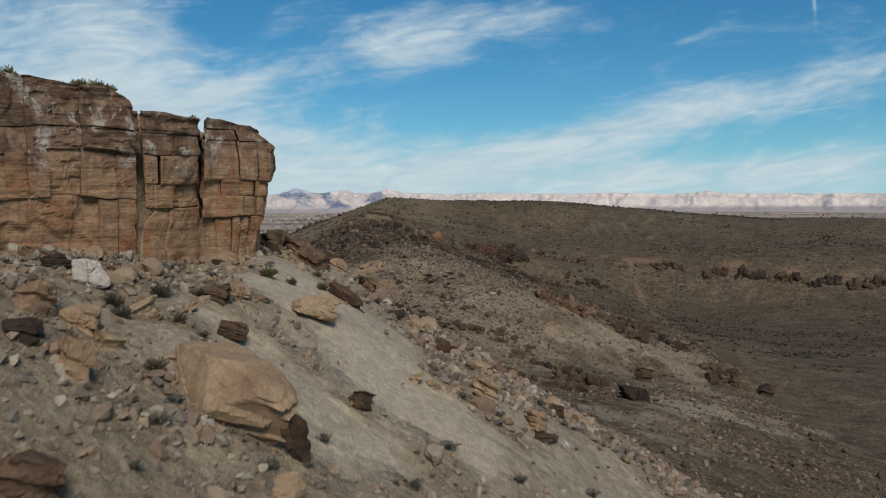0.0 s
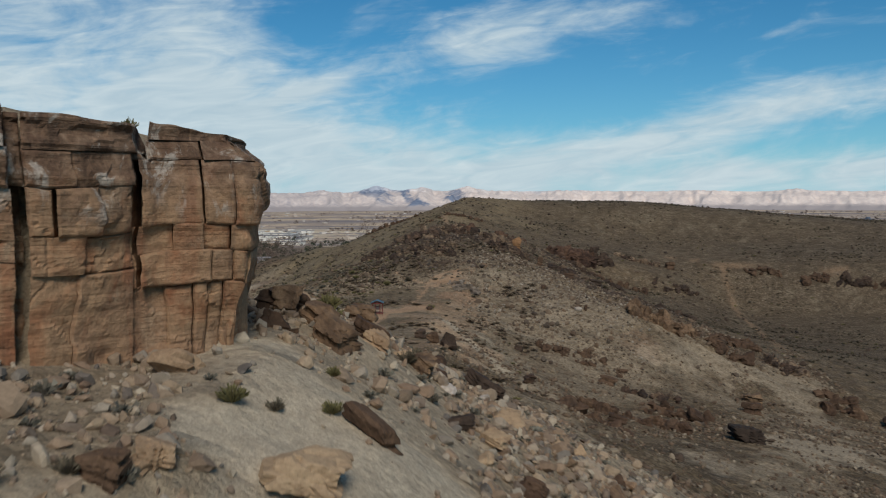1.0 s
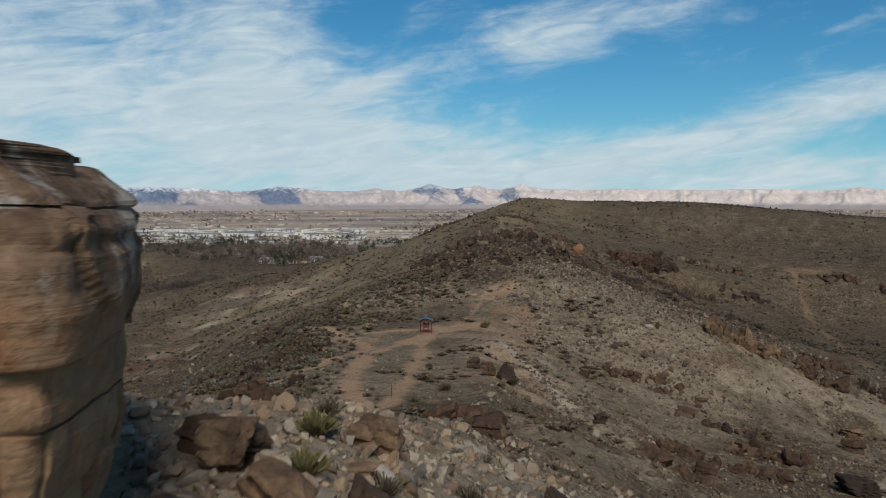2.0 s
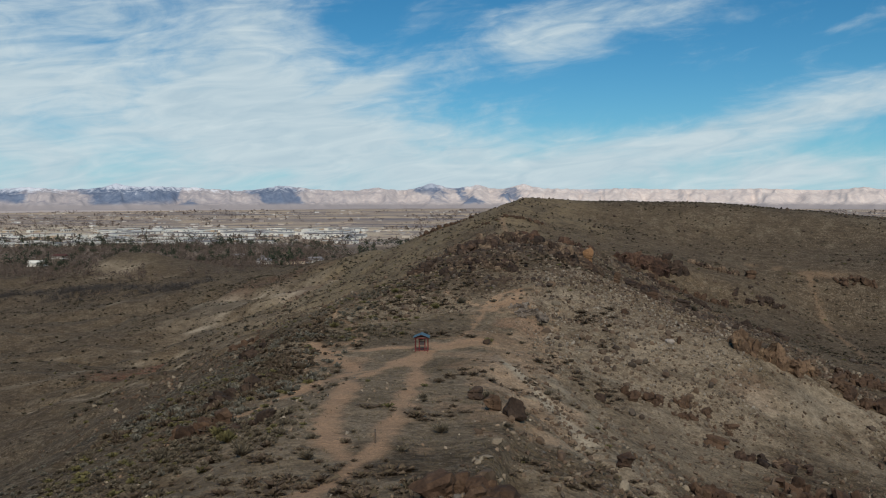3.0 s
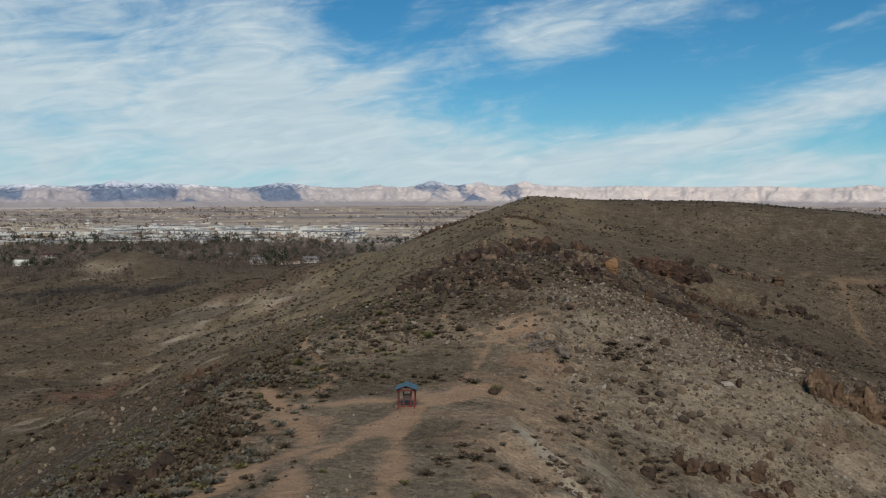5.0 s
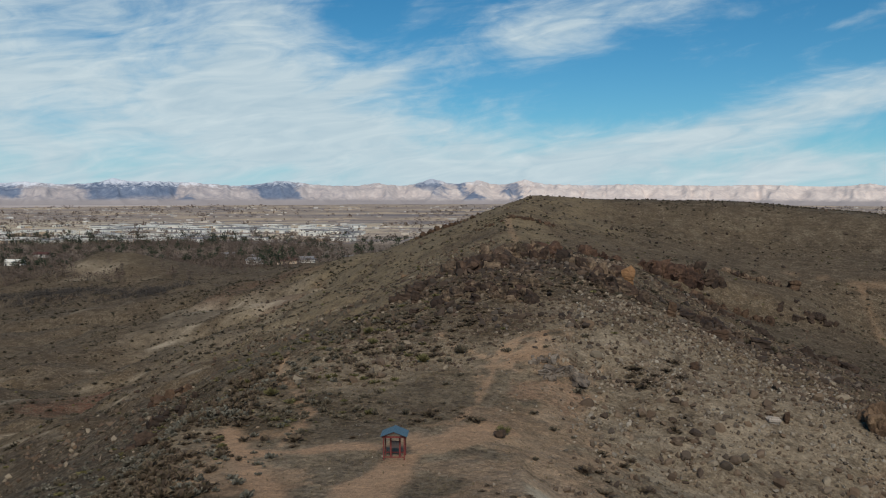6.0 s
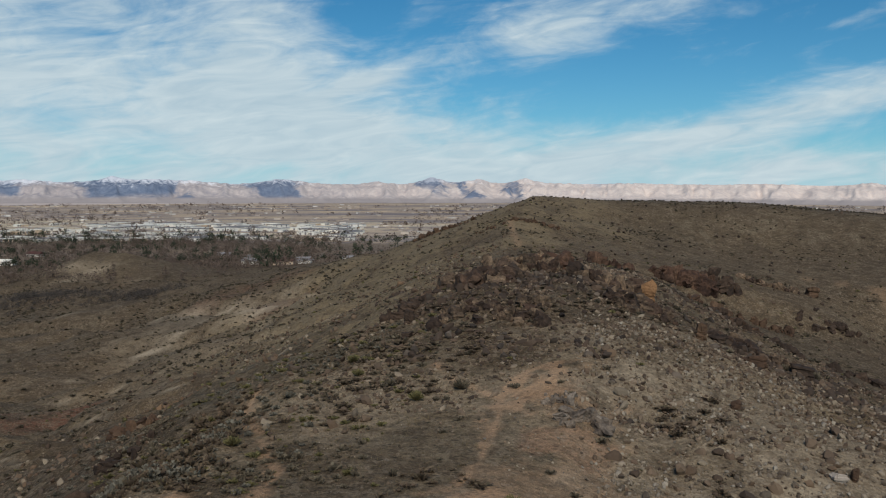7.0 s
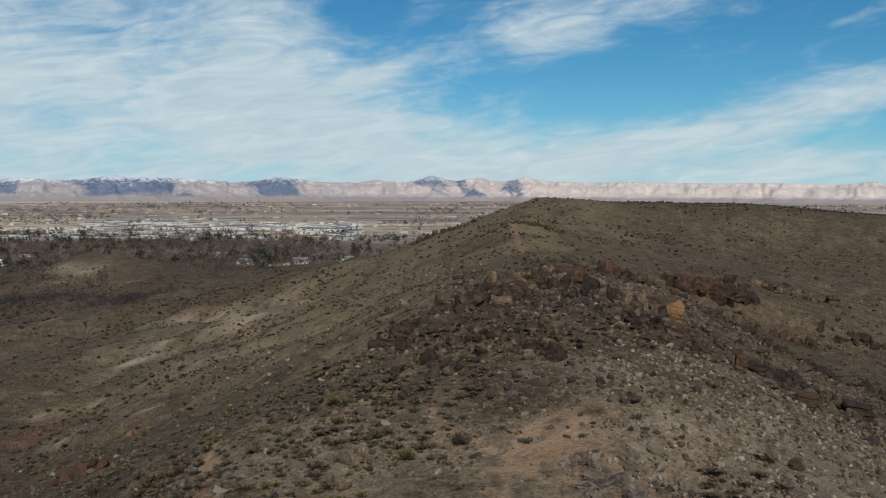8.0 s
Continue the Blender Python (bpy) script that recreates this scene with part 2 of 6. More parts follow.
GREY_SAGE = scatter("grey_sage_leaf", (0.18, 0.168, 0.13), (0.10, 0.092, 0.072), (0.22, 0.205, 0.16), (0.09, 0.076, 0.056))
GREEN = scatter("green_leaf", (0.13, 0.115, 0.048), (0.17, 0.15, 0.062), (0.085, 0.078, 0.036))
STRAW = scatter("straw", (0.20, 0.155, 0.085), (0.14, 0.11, 0.065), (0.25, 0.20, 0.12))
BARE_TREE = scatter("bare_twig", (0.115, 0.084, 0.066), (0.16, 0.118, 0.092), (0.082, 0.062, 0.05))
EVERGREEN = scatter("evergreen_leaf", (0.026, 0.036, 0.022), (0.045, 0.055, 0.03), (0.034, 0.04, 0.026))
THICKET = scatter("thicket_twig", (0.06, 0.051, 0.045), (0.092, 0.078, 0.067), (0.046, 0.041, 0.037))
BARK = plain("bark", (0.10, 0.075, 0.055), 0.9)
RED_PAINT = plain("red_painted_timber", (0.17, 0.036, 0.03), 0.75)
BLUE_METAL = plain("blue_roof_metal", (0.085, 0.15, 0.195), 0.5, 0.2, 0.25)
BOARD = plain("notice_board", (0.09, 0.07, 0.065), 0.5)
PAPER = plain("notice_paper", (0.12, 0.105, 0.10), 0.6)
WHITE_WALL = plain("white_wall", (0.78, 0.745, 0.67), 0.7, 0.0, 0.2, 0.3)
TAN_WALL = plain("tan_wall", (0.50, 0.39, 0.28), 0.8, 0.0, 0.2, 0.3)
GREY_ROOF = plain("grey_roof", (0.24, 0.23, 0.23), 0.8, 0.0, 0.3, 0.4)
RED_ROOF = plain("red_roof", (0.10, 0.042, 0.036), 0.8, 0.0, 0.3, 0.4)
PALE_ROOF = plain("pale_roof", (0.80, 0.765, 0.675), 0.6, 0.0, 0.2, 0.2)
DARK_GLASS = plain("window_glass", (0.05, 0.06, 0.07), 0.15)
BLUE_TOWER = plain("blue_tower_wall", (0.10, 0.13, 0.18), 0.4)
# ---- the lie of the land ----
def lattice(ix, iy, seed):
    """Repeatable random numbers from -1 to 1 on whole-number places."""
    h = (ix.astype(np.int64) * 374761393 + iy.astype(np.int64) * 668265263 + seed * 974634777) & 0x7FFFFFFF
    h = ((h ^ (h >> 13)) * 1274126177) & 0x7FFFFFFF
    h = ((h ^ (h >> 16)) * 668265263) & 0x7FFFFFFF
    return (h & 0xFFFF) / 32767.5 - 1.0


def bumps(x, y, size, seed):
    """Smooth value noise with bumps of that size in metres."""
    u, v = np.asarray(x, float) / size, np.asarray(y, float) / size
    iu, iv = np.floor(u), np.floor(v)
    fu, fv = u - iu, v - iv
    fu, fv = fu * fu * fu * (fu * (fu * 6 - 15) + 10), fv * fv * fv * (fv * (fv * 6 - 15) + 10)
    a, b = lattice(iu, iv, seed), lattice(iu + 1, iv, seed)
    c, d = lattice(iu, iv + 1, seed), lattice(iu + 1, iv + 1, seed)
    return (a + (b - a) * fu) * (1 - fv) + (c + (d - c) * fu) * fv


def layers(x, y, size, seed, octaves=4, fall=0.5):
    """Several sizes of bumps on one another; each octave is turned against the last."""
    total, gain = 0.0, 1.0
    for k in range(octaves):
        a = 0.7 * k + 0.3 * seed
        total = total + gain * bumps(x * math.cos(a) - y * math.sin(a), x * math.sin(a) + y * math.cos(a), size / 2 ** k, seed + 17 * k)
        gain *= fall
    return total


def smooth(a, b, v):
    s = np.clip((v - a) / (b - a), 0, 1)
    return s * s * (3 - 2 * s)


SECTIONS = []


def section(y, *knots, low=(-27, -18)):
    """A cross-section of the land at y: places from west to east with their heights."""
    SECTIONS.append((y, ((-1300, low[0]), (-700, low[0])) + knots + ((1400, low[1]), (2200, low[1]))))


# the ridge from behind the camera to the hill, station by station
section(-80, (-300, -20), (-120, 20), (-50, 34), (-14, 34.5), (-6, 29), (4, 23), (25, 10), (50, 2), (150, -6))
section(15, (-300, -20), (-120, 20), (-50, 35), (-17, 35), (-11, 32.4), (-6.5, 29.2), (0, 26.2), (6, 23.2), (28, 11), (50, 2), (150, -6))
section(28, (-300, -20), (-110, 18), (-50, 35.5), (-16, 34.6), (-11.4, 33.7), (-9.6, 32.7), (-6.5, 30.8), (-2.4, 28.3), (5, 24.3), (28, 10.5), (50, 2), (150, -7))
section(36.5, (-300, -20), (-105, 17), (-50, 35.8), (-14, 34.2), (-11, 33.4), (-8, 33.1), (-4.7, 31.9), (-1.1, 29.6), (5, 25.5), (15, 18), (30, 9), (54, 1), (150, -7))
section(41, (-300, -20), (-100, 16), (-50, 36), (-13, 34.0), (-10.2, 33.4), (-8, 33.7), (-4.7, 32.2), (-1.1, 30), (5, 26.1), (15, 20.2), (32, 9), (55, 1), (150, -7))
section(54, (-300, -20), (-100, 12), (-50, 30), (-14, 33.8), (-8.3, 33.4), (-4, 30.5), (1.6, 27.2), (5.7, 24.8), (12, 21.2), (20, 15.6), (32, 8), (55, 0), (150, -7))
section(70, (-300, -20), (-100, 8), (-50, 21), (-25, 26), (-11, 30), (-2.8, 26.6), (5, 22.6), (18, 14.6), (33, 6), (58, -1), (150, -8))
section(102, (-300, -20), (-80, 2), (-45, 15), (-28, 21), (-9, 22.7), (-3, 20), (4, 16.8), (20, 9), (35, 4), (62, -2), (150, -8))
section(130, (-300, -22), (-92, -6), (-60, 8), (-42, 16.5), (-28, 20.6), (-9.4, 20), (-2, 16.5), (14, 9.2), (29, 6.5), (40, 3), (66, -3), (150, -8))
section(160, (-300, -23), (-112, -15), (-78, 2), (-51, 15.2), (-42, 17.8), (-24, 19.0), (-14, 19.4), (-1, 13.6), (11, 9.2), (26, 5.6), (38, 3.5), (68, -4), (150, -8))
section(178, (-300, -23), (-120, -18), (-82, 0.5), (-63, 10), (-45, 18.3), (-25, 19.3), (-17, 19.0), (-9, 16.9), (4, 13.0), (15.7, 10.2), (28, 6.6), (40, 3), (68, -4), (150, -8))
section(200, (-300, -24), (-125, -19), (-95, -7), (-70, 7.5), (-42, 19.8), (-27, 20.6), (-12, 21.2), (-4, 19.6), (10.6, 18.0), (22, 16.6), (28, 13.6), (37, 9.6), (50, 5.0), (75, -3), (150, -8))
section(211, (-300, -24), (-125, -19), (-95, -7), (-70, 8.5), (-48, 20.2), (-36, 21.8), (-25, 23.0), (-12, 23.6), (-6, 23.2), (4, 20.9), (14, 18), (25, 14.2), (45, 7), (78, -3), (150, -8))
section(222, (-300, -24), (-130, -20), (-97, -6.5), (-71, 9.5), (-48, 20), (-36, 23), (-25, 25.6), (-12, 25.6), (0, 24.0), (9, 21.2), (25, 14.4), (45, 7), (80, -3), (150, -8))
section(235, (-300, -24), (-133, -20), (-101, -7), (-73, 8.5), (-44, 21.5), (-33, 24.8), (-24, 27.4), (-14, 27.8), (0, 24.3), (9, 21.2), (26, 14), (48, 6.5), (85, -3.5), (150, -8))
section(250, (-300, -25), (-137, -20), (-105, -8), (-76, 7), (-40, 24), (-24, 29.2), (-12, 28.6), (0, 25.2), (14, 18.5), (27, 12.5), (50, 4), (90, -6), (150, -9))
section(278, (-300, -25), (-170, -24), (-125, -13), (-88, 0.5), (-40, 25), (-19, 30), (0, 26), (20, 15.2), (40, 6.2), (70, -3), (110, -9), (200, -9))
section(350, (-260, -26), (-155, -20), (-118, -9.5), (-80, 6), (-50, 20), (-20, 26), (10, 17.5), (35, 5), (60, -4), (85, -11), (150, -14), (260, -10))
section(392, (-260, -26), (-172, -21), (-150, -16), (-108, -4), (-68, 12), (-35, 25), (-4, 19), (12, 14), (17, 11), (29, 7), (46, 2.5), (65, -2), (93, -11), (150, -11), (260, -5))
section(406, (-260, -26), (-181, -22), (-158, -17), (-110, -3), (-70, 13), (-35, 26), (0, 20), (14, 17.5), (29, 15.6), (48, 9), (66, 3), (81, -7), (93, -10.3), (150, -9), (260, -4))
section(440, (-260, -24), (-235, -24), (-166, -15.5), (-149, -11), (-120, -1), (-75, 14), (-35, 29), (10, 19.5), (30, 16.5), (50, 12.4), (66, 9.2), (88, 8.3), (165, 8.5), (300, 12))
section(490, (-260, -25), (-150, -8), (-131, 0), (-80, 19), (-33, 36.5), (10, 25), (43, 19), (90, 17), (180, 15), (300, 16))
section(535, (-300, -26), (-180, -8), (-119, 9.5), (-80, 23), (-31, 41), (0, 38.3), (65, 35.5), (130, 31), (190, 24), (300, 24))
section(620, (-350, -26), (-200, -10), (-100, 12), (-20, 34), (65, 34.5), (130, 31), (220, 24), (400, 23))
section(800, (-450, -27), (-250, -20), (-100, 0), (50, 15), (200, 16), (500, 14))
section(1100, (-600, -30), (-200, -28), (200, -24), (600, -24), low=(-30, -24))
section(1700, (-200, -36), (600, -34), low=(-36, -34))
section(2400, (-200, -33), (600, -33), low=(-33, -33))
section(4300, (-200, -6), (600, -6), low=(-6, -6))
section(5100, (-200, 4), (600, 4), low=(4, 4))

# the sandstone cliff's plan: its face, and the end where it turns away
FACE = [(-60, 18), (-45, 24), (-26, 30.6), (-17, 34.4), (-13.6, 36.7), (-11.9, 37.9), (-10.1, 40.6), (-8.0, 41.9), (-8.7, 45.4), (-11.5, 49.5), (-18, 52), (-60, 54)]
CLIFF_TOP = 39.3


def across(knots, x):
    kx, kz = [k[0] for k in knots], [k[1] for k in knots]
    width = np.clip(0.05 * np.abs(x), 0.7, 20)
    shifts = (-1.6, -0.8, 0.0, 0.8, 1.6)
    weights = [math.exp(-s * s / 2) for s in shifts]
    return sum(w * np.interp(x + s * width, kx, kz) for s, w in zip(shifts, weights)) / sum(weights)


def loft(x, y):
    """Height of the bare land on a grid of x (columns) and y (rows)."""
    at = np.array([s[0] for s in SECTIONS], float)
    z = np.array([across(s[1], x) for s in SECTIONS])
    step = np.diff(z, axis=0) / np.diff(at)[:, None]
    slope = np.zeros_like(z)
    a, b = step[:-1], step[1:]
    slope[1:-1] = np.where(a * b > 0, 2 * a * b / np.where(a * b > 0, a + b, 1), 0) * 0.6 + 0.2 * (a + b)
    slope[0], slope[-1] = step[0], step[-1]
    k = np.clip(np.searchsorted(at, y) - 1, 0, len(at) - 2)
    h = (at[k + 1] - at[k])[:, None]
    t = ((y - at[k]) / (at[k + 1] - at[k]))[:, None]
    return ((2 * t ** 3 - 3 * t ** 2 + 1) * z[k] + (t ** 3 - 2 * t ** 2 + t) * h * slope[k]
            + (3 * t ** 2 - 2 * t ** 3) * z[k + 1] + (t ** 3 - t ** 2) * h * slope[k + 1])


def line_distance(x, y, line):
    best = np.full(np.shape(x), 1e9)
    for (ax, ay), (bx, by) in zip(line[:-1], line[1:]):
        dx, dy = bx - ax, by - ay
        t = np.clip(((x - ax) * dx + (y - ay) * dy) / (dx * dx + dy * dy), 0, 1)
        best = np.minimum(best, np.hypot(x - ax - t * dx, y - ay - t * dy))
    return best


def inside(x, y, ring):
    odd = np.zeros(np.shape(x), bool)
    for (ax, ay), (bx, by) in zip(ring, ring[1:] + ring[:1]):
        if ay != by:
            odd ^= ((ay > y) != (by > y)) & (x < (bx - ax) * (y - ay) / (by - ay) + ax)
    return odd


def spread(start, fine_from, fine_to, end, step, growth):
    """Grid places: even steps in the middle, growing steps outwards."""
    middle = list(np.arange(fine_from, fine_to, step))
    low, high, s = [], [], step
    while not low or low[-1] > start:
        s = min(s * growth, 90)
        low.append((low[-1] if low else fine_from) - s)
    s = step
    while not high or high[-1] < end:
        s = min(s * growth, 90)
        high.append((high[-1] if high else middle[-1]) + s)
    return np.array(low[::-1] + middle + high)


GX = spread(-5200, -34, 34, 5200, 0.5, 1.038)
GY = spread(-90, 12, 285, 5300, 0.55, 1.033)
MX, MY = np.meshgrid(GX, GY)
HEIGHT = loft(GX, GY)
steep = np.hypot(*np.gradient(HEIGHT, GY, GX))
near = 1 - smooth(60, 600, np.hypot(MX, MY - 150) - 150)
HEIGHT += layers(MX, MY, 28, 3, 4) * 0.9 * smooth(0.08, 0.4, steep) * smooth(60, 110, MY)
HEIGHT += layers(MX, MY, 90, 5, 3) * 1.2 * smooth(150, 420, np.hypot(MX + 20, MY - 150)) * (1 - smooth(700, 1500, MY))
HEIGHT += layers(MX, MY, 5, 7, 4) * (0.10 + 0.28 * smooth(0.1, 0.5, steep))
# rills that run down the slopes
rill = 1 - np.abs(layers(MX + 0.35 * MY, MY * 0.45, 14, 11, 3))
HEIGHT -= 0.9 * rill ** 3 * smooth(0.2, 0.5, steep) * smooth(70, 120, MY)
# gullies and spurs on the western slope
gully = 1 - np.abs(layers(0.5 * MX - 0.35 * MY, MY * 0.9 + 0.35 * MX, 52, 12, 3, 0.55))
western = smooth(-58, -105, MX + 0.06 * (MY - 250)) * smooth(190, 250, MY) * (1 - smooth(700, 860, MY))
HEIGHT -= (6.5 * gully ** 2 - 2.6 + 1.2 * layers(MX, MY, 14, 13, 3) + 0.7 * (1 - np.abs(layers(0.4 * MX, MY, 9, 14, 3))) ** 2) * western
# the mesa behind the cliff's face
RING = FACE + [(-400, 60), (-400, 0)]
depth = np.where(inside(MX, MY, RING), line_distance(MX, MY, FACE), 0)
cap = smooth(0.7, 1.5, depth)
slot = line_distance(MX, MY, [(-10.2, 40.4), (-12.0, 46.1)])
top = CLIFF_TOP - 0.75 * np.exp(-(slot / 0.7) ** 2) - 0.35 * np.exp(-((MX + 10.3) / 1.2) ** 2) + np.clip(0.19 * (-9.5 - MX), 0, 1.35) + 0.25 * layers(MX, MY, 4, 21, 3)
HEIGHT = HEIGHT * (1 - cap) + np.maximum(HEIGHT, top) * cap


def ground_z(x, y):
    """Height of the ground at places x, y."""
    x, y = np.asarray(x, float), np.asarray(y, float)
    i = np.clip(np.searchsorted(GX, x) - 1, 0, len(GX) - 2)
    j = np.clip(np.searchsorted(GY, y) - 1, 0, len(GY) - 2)
    u, v = (x - GX[i]) / (GX[i + 1] - GX[i]), (y - GY[j]) / (GY[j + 1] - GY[j])
    return ((HEIGHT[j, i] * (1 - u) + HEIGHT[j, i + 1] * u) * (1 - v) + (HEIGHT[j + 1, i] * (1 - u) + HEIGHT[j + 1, i + 1] * u) * v)


# ---- soils on the land ----
def patch(x0, y0, wide, deep, turn=0.0, edge=0.45, seed=31):
    """A stain of its own ragged shape: 1 in the middle, 0 outside."""
    c, s = math.cos(radians(turn)), math.sin(radians(turn))
    u, v = ((MX - x0) * c + (MY - y0) * s) / wide, (-(MX - x0) * s + (MY - y0) * c) / deep
    ragged = layers(MX, MY, 0.6 * min(wide, deep) + 0.8, seed, 4) * edge
    return 1 - smooth(0.7, 1.15, np.sqrt(u * u + v * v) + ragged)


def paths(lines, width, wobble=0.5):
    d = np.full(MX.shape, 1e9)
    for line in lines:
        d = np.minimum(d, line_distance(MX, MY, line))
    return 1 - smooth(0.35, 1.0, d / width + wobble * layers(MX, MY, 3.0, 41, 3))


TRAILS = [
    [(-23.2, 168.6), (-23.3, 159.4), (-21.7, 150.2), (-20.6, 141.7), (-20.4, 135), (-19.3, 126), (-18.4, 113), (-19, 100), (-19, 90), (-16, 76), (-11, 58)],
    [(-23.6, 167.3), (-25.4, 162.8), (-26.7, 155.8), (-28, 149), (-28.2, 144.9), (-26.6, 137.3), (-25.7, 130), (-24, 120), (-20, 110)],
    [(-24.5, 170.5), (-29.7, 171.2), (-36.3, 169.8), (-40, 170.3)],
    [(-48.6, 130), (-42.2, 129.5), (-37.6, 135.5), (-33.5, 142.5), (-31.7, 149.5), (-29.5, 153.5), (-27, 155)],
    [(-30.4, 155.6), (-32.8, 162.1), (-38.4, 170.2), (-42, 178)],
    [(-23.4, 171.5), (-20.9, 175.5), (-18.1, 179), (-15.9, 178.2)],
]
FOOT_TRAILS = [
    [(-21, 179), (-19.6, 186), (-19.0, 196), (-19.1, 203), (-16.8, 208.9), (-14.9, 210)],
    [(-46.4, 207.5), (-45.8, 204), (-42.6, 196.3), (-40.5, 193), (-37.5, 186.3), (-35.1, 181), (-35, 172)],
    [(-27, 210.8), (-24.4, 206.4), (-21.8, 204.5), (-19.1, 202)],
]
FAR_TRAILS = [
    [(60, 456), (72, 449), (87, 440), (119, 438), (180, 425), (260, 405)],
    [(87, 439), (89, 423), (86, 392), (85, 355), (74, 300), (66, 262)],
    [(-215, 385), (-202, 390), (-188, 392.5), (-181, 400), (-165, 389), (-148, 379), (-136, 375), (-113, 344)],
    [(-210, 312), (-176, 322), (-167, 328), (-170, 350), (-164, 367), (-151, 372), (-144, 379)],
    [(-165, 298), (-145, 300), (-128, 307), (-122, 306), (-113, 302), (-97, 300)],
    [(-145, 276), (-130, 267), (-119, 265), (-104, 256)],
    [(-184, 399), (-186, 445), (-215, 490), (-250, 515), (-264, 547), (-238, 554)],
    [(-38, 460), (-34, 430), (-30, 400)],
    [(-330, 560), (-300, 600), (-330, 660), (-300, 720)],
    [(60, 250), (86, 236), (130, 272), (190, 285)],
]
trail = np.maximum(paths(TRAILS, 1.55, 0.4), paths(FAR_TRAILS[:2] + FAR_TRAILS[7:], 1.7, 0.3) * 0.5)
trail = np.maximum(trail, 0.8 * paths(FOOT_TRAILS, 0.9, 0.5))
trail = np.maximum.reduce([trail, 0.9 * patch(-20.5, 174.5, 5.5, 3.2, 35), 0.6 * patch(-37, 165, 4.5, 9, 20, 0.8), 0.5 * patch(-31, 148, 5, 7, -30, 0.9)])
trail = np.maximum(trail, 0.85 * patch(-16, 204, 2.6, 7, -25, 0.7))
trail = np.maximum(trail, 0.5 * patch(-11.5, 153, 6.0, 28, 6, 0.9))
trail = np.maximum(trail, 0.5 * patch(-11, 190, 4, 14, 0, 0.9))

shale = paths([[(-12.4, 161.5), (-9.8, 155.4), (-7.7, 150.9), (-5.4, 145.3), (-2.9, 137.5)]], 1.5, 0.4)
trail = trail * (1 - shale)
pale = np.maximum.reduce([
    0.95 * shale,
    0.6 * paths(FAR_TRAILS[2:7], 1.5, 0.35),
    0.28 * patch(10, 200, 14, 10, -20, 0.7), 0.28 * patch(14, 172, 9, 9, 0, 0.7), 0.25 * patch(0, 205, 9, 9, 0, 0.7), 0.35 * patch(36, 172, 8, 8, 0, 0.6), 0.35 * patch(30, 122, 10, 12, 0, 0.6), 0.4 * patch(-4, 160, 4, 8, 0, 0.6),
    0.95 * patch(-2.4, 34.6, 6.2, 3.7, -48, 0.3), 0.85 * patch(-4.2, 28.6, 4.5, 2.4, -40), 0.6 * patch(-8.8, 27.0, 2.6, 1.8, -20), 0.9 * patch(-5.2, 39.0, 4.6, 3.0, -50), 0.7 * patch(-8.6, 40.6, 2.4, 1.4, -50),
    0.9 * patch(-161, 436, 8, 7, 0, 0.6), 0.8 * patch(-176, 457, 8, 6, 20, 0.7), 0.9 * patch(-160, 491, 17, 5, -14, 0.6), 0.5 * patch(-139, 494, 7, 5, 0, 0.7), 0.35 * patch(-160, 465, 28, 36, 0, 1.0), 0.3 * patch(-120, 380, 30, 60, 10, 1.0), 0.8 * patch(-160, 486, 26, 7, -14, 0.9), 0.9 * patch(-182, 494, 9, 9, 0, 0.9), 1.0 * patch(-162, 434, 7, 7, 0, 0.9), 0.9 * patch(-136, 443, 9, 6, 0, 0.9), 0.5 * patch(-113, 446, 9, 6, 0, 0.9), 0.6 * patch(-62, 254, 6, 1.5, 45, 0.6), 0.5 * patch(-77, 262, 9, 4, 20, 0.6), 0.35 * patch(-46.7, 285, 7, 8, 0, 0.7), 0.3 * patch(-140, 400, 20, 16, 20, 0.9),
    0.5 * patch(-6.5, 45, 4, 6), 0.6 * patch(6, 36, 5, 5), 0.5 * patch(-4, 140, 6, 22, 20, 0.8), 0.18 * patch(4, 196, 12, 12, 0, 0.9), 0.45 * patch(31, 186, 11, 8, -30, 0.7), 0.75 * patch(40, 148, 11, 12, -25), 0.55 * patch(27, 122, 7, 8, 0, 0.8), 0.55 * patch(34, 133, 7, 8, 0, 0.8), 0.6 * patch(51, 152, 9, 10, 0, 0.8), 0.6 * patch(36, 190, 9, 8, 30, 0.8), 0.55 * patch(46, 186, 8, 9, 0, 0.8), 0.5 * patch(29, 187, 7, 7, 0, 0.8), 0.5 * patch(54, 176, 8, 8, 0, 0.8),
    0.28 * patch(25, 182, 14, 10, 30, 0.7), 0.4 * patch(-3, 142, 4, 14, 10, 0.8), 0.45 * patch(1, 186, 9, 7, 20, 0.8), 0.22 * patch(2, 186, 12, 10), 0.55 * patch(50, 196, 8, 7), 0.3 * patch(-11, 218, 2.5, 5), 0.12 * patch(12, 160, 8, 14),
    0.85 * patch(-161, 436, 5, 8, 0, 0.8), 0.7 * patch(-152, 452, 6, 5, 0, 0.9), 0.6 * patch(-140, 470, 8, 5, 0, 0.9), 0.4 * patch(-130, 492, 8, 6, 0, 0.9), 0.5 * patch(-170, 425, 4, 5, 0, 0.9), 1.0 * patch(-378, 752, 32, 7, 4, 0.6), 0.9 * patch(-382, 737, 26, 5, 6, 0.6), 0.7 * patch(-360, 722, 26, 5, 6, 0.6),
])
pale = pale * np.where((MY > 240) & (MX < -60), 0.45 + 0.55 * smooth(-0.45, 0.05, layers(0.8 * MX + 0.6 * MY, (0.8 * MY - 0.6 * MX) * 0.4, 7, 47, 4)), 1)
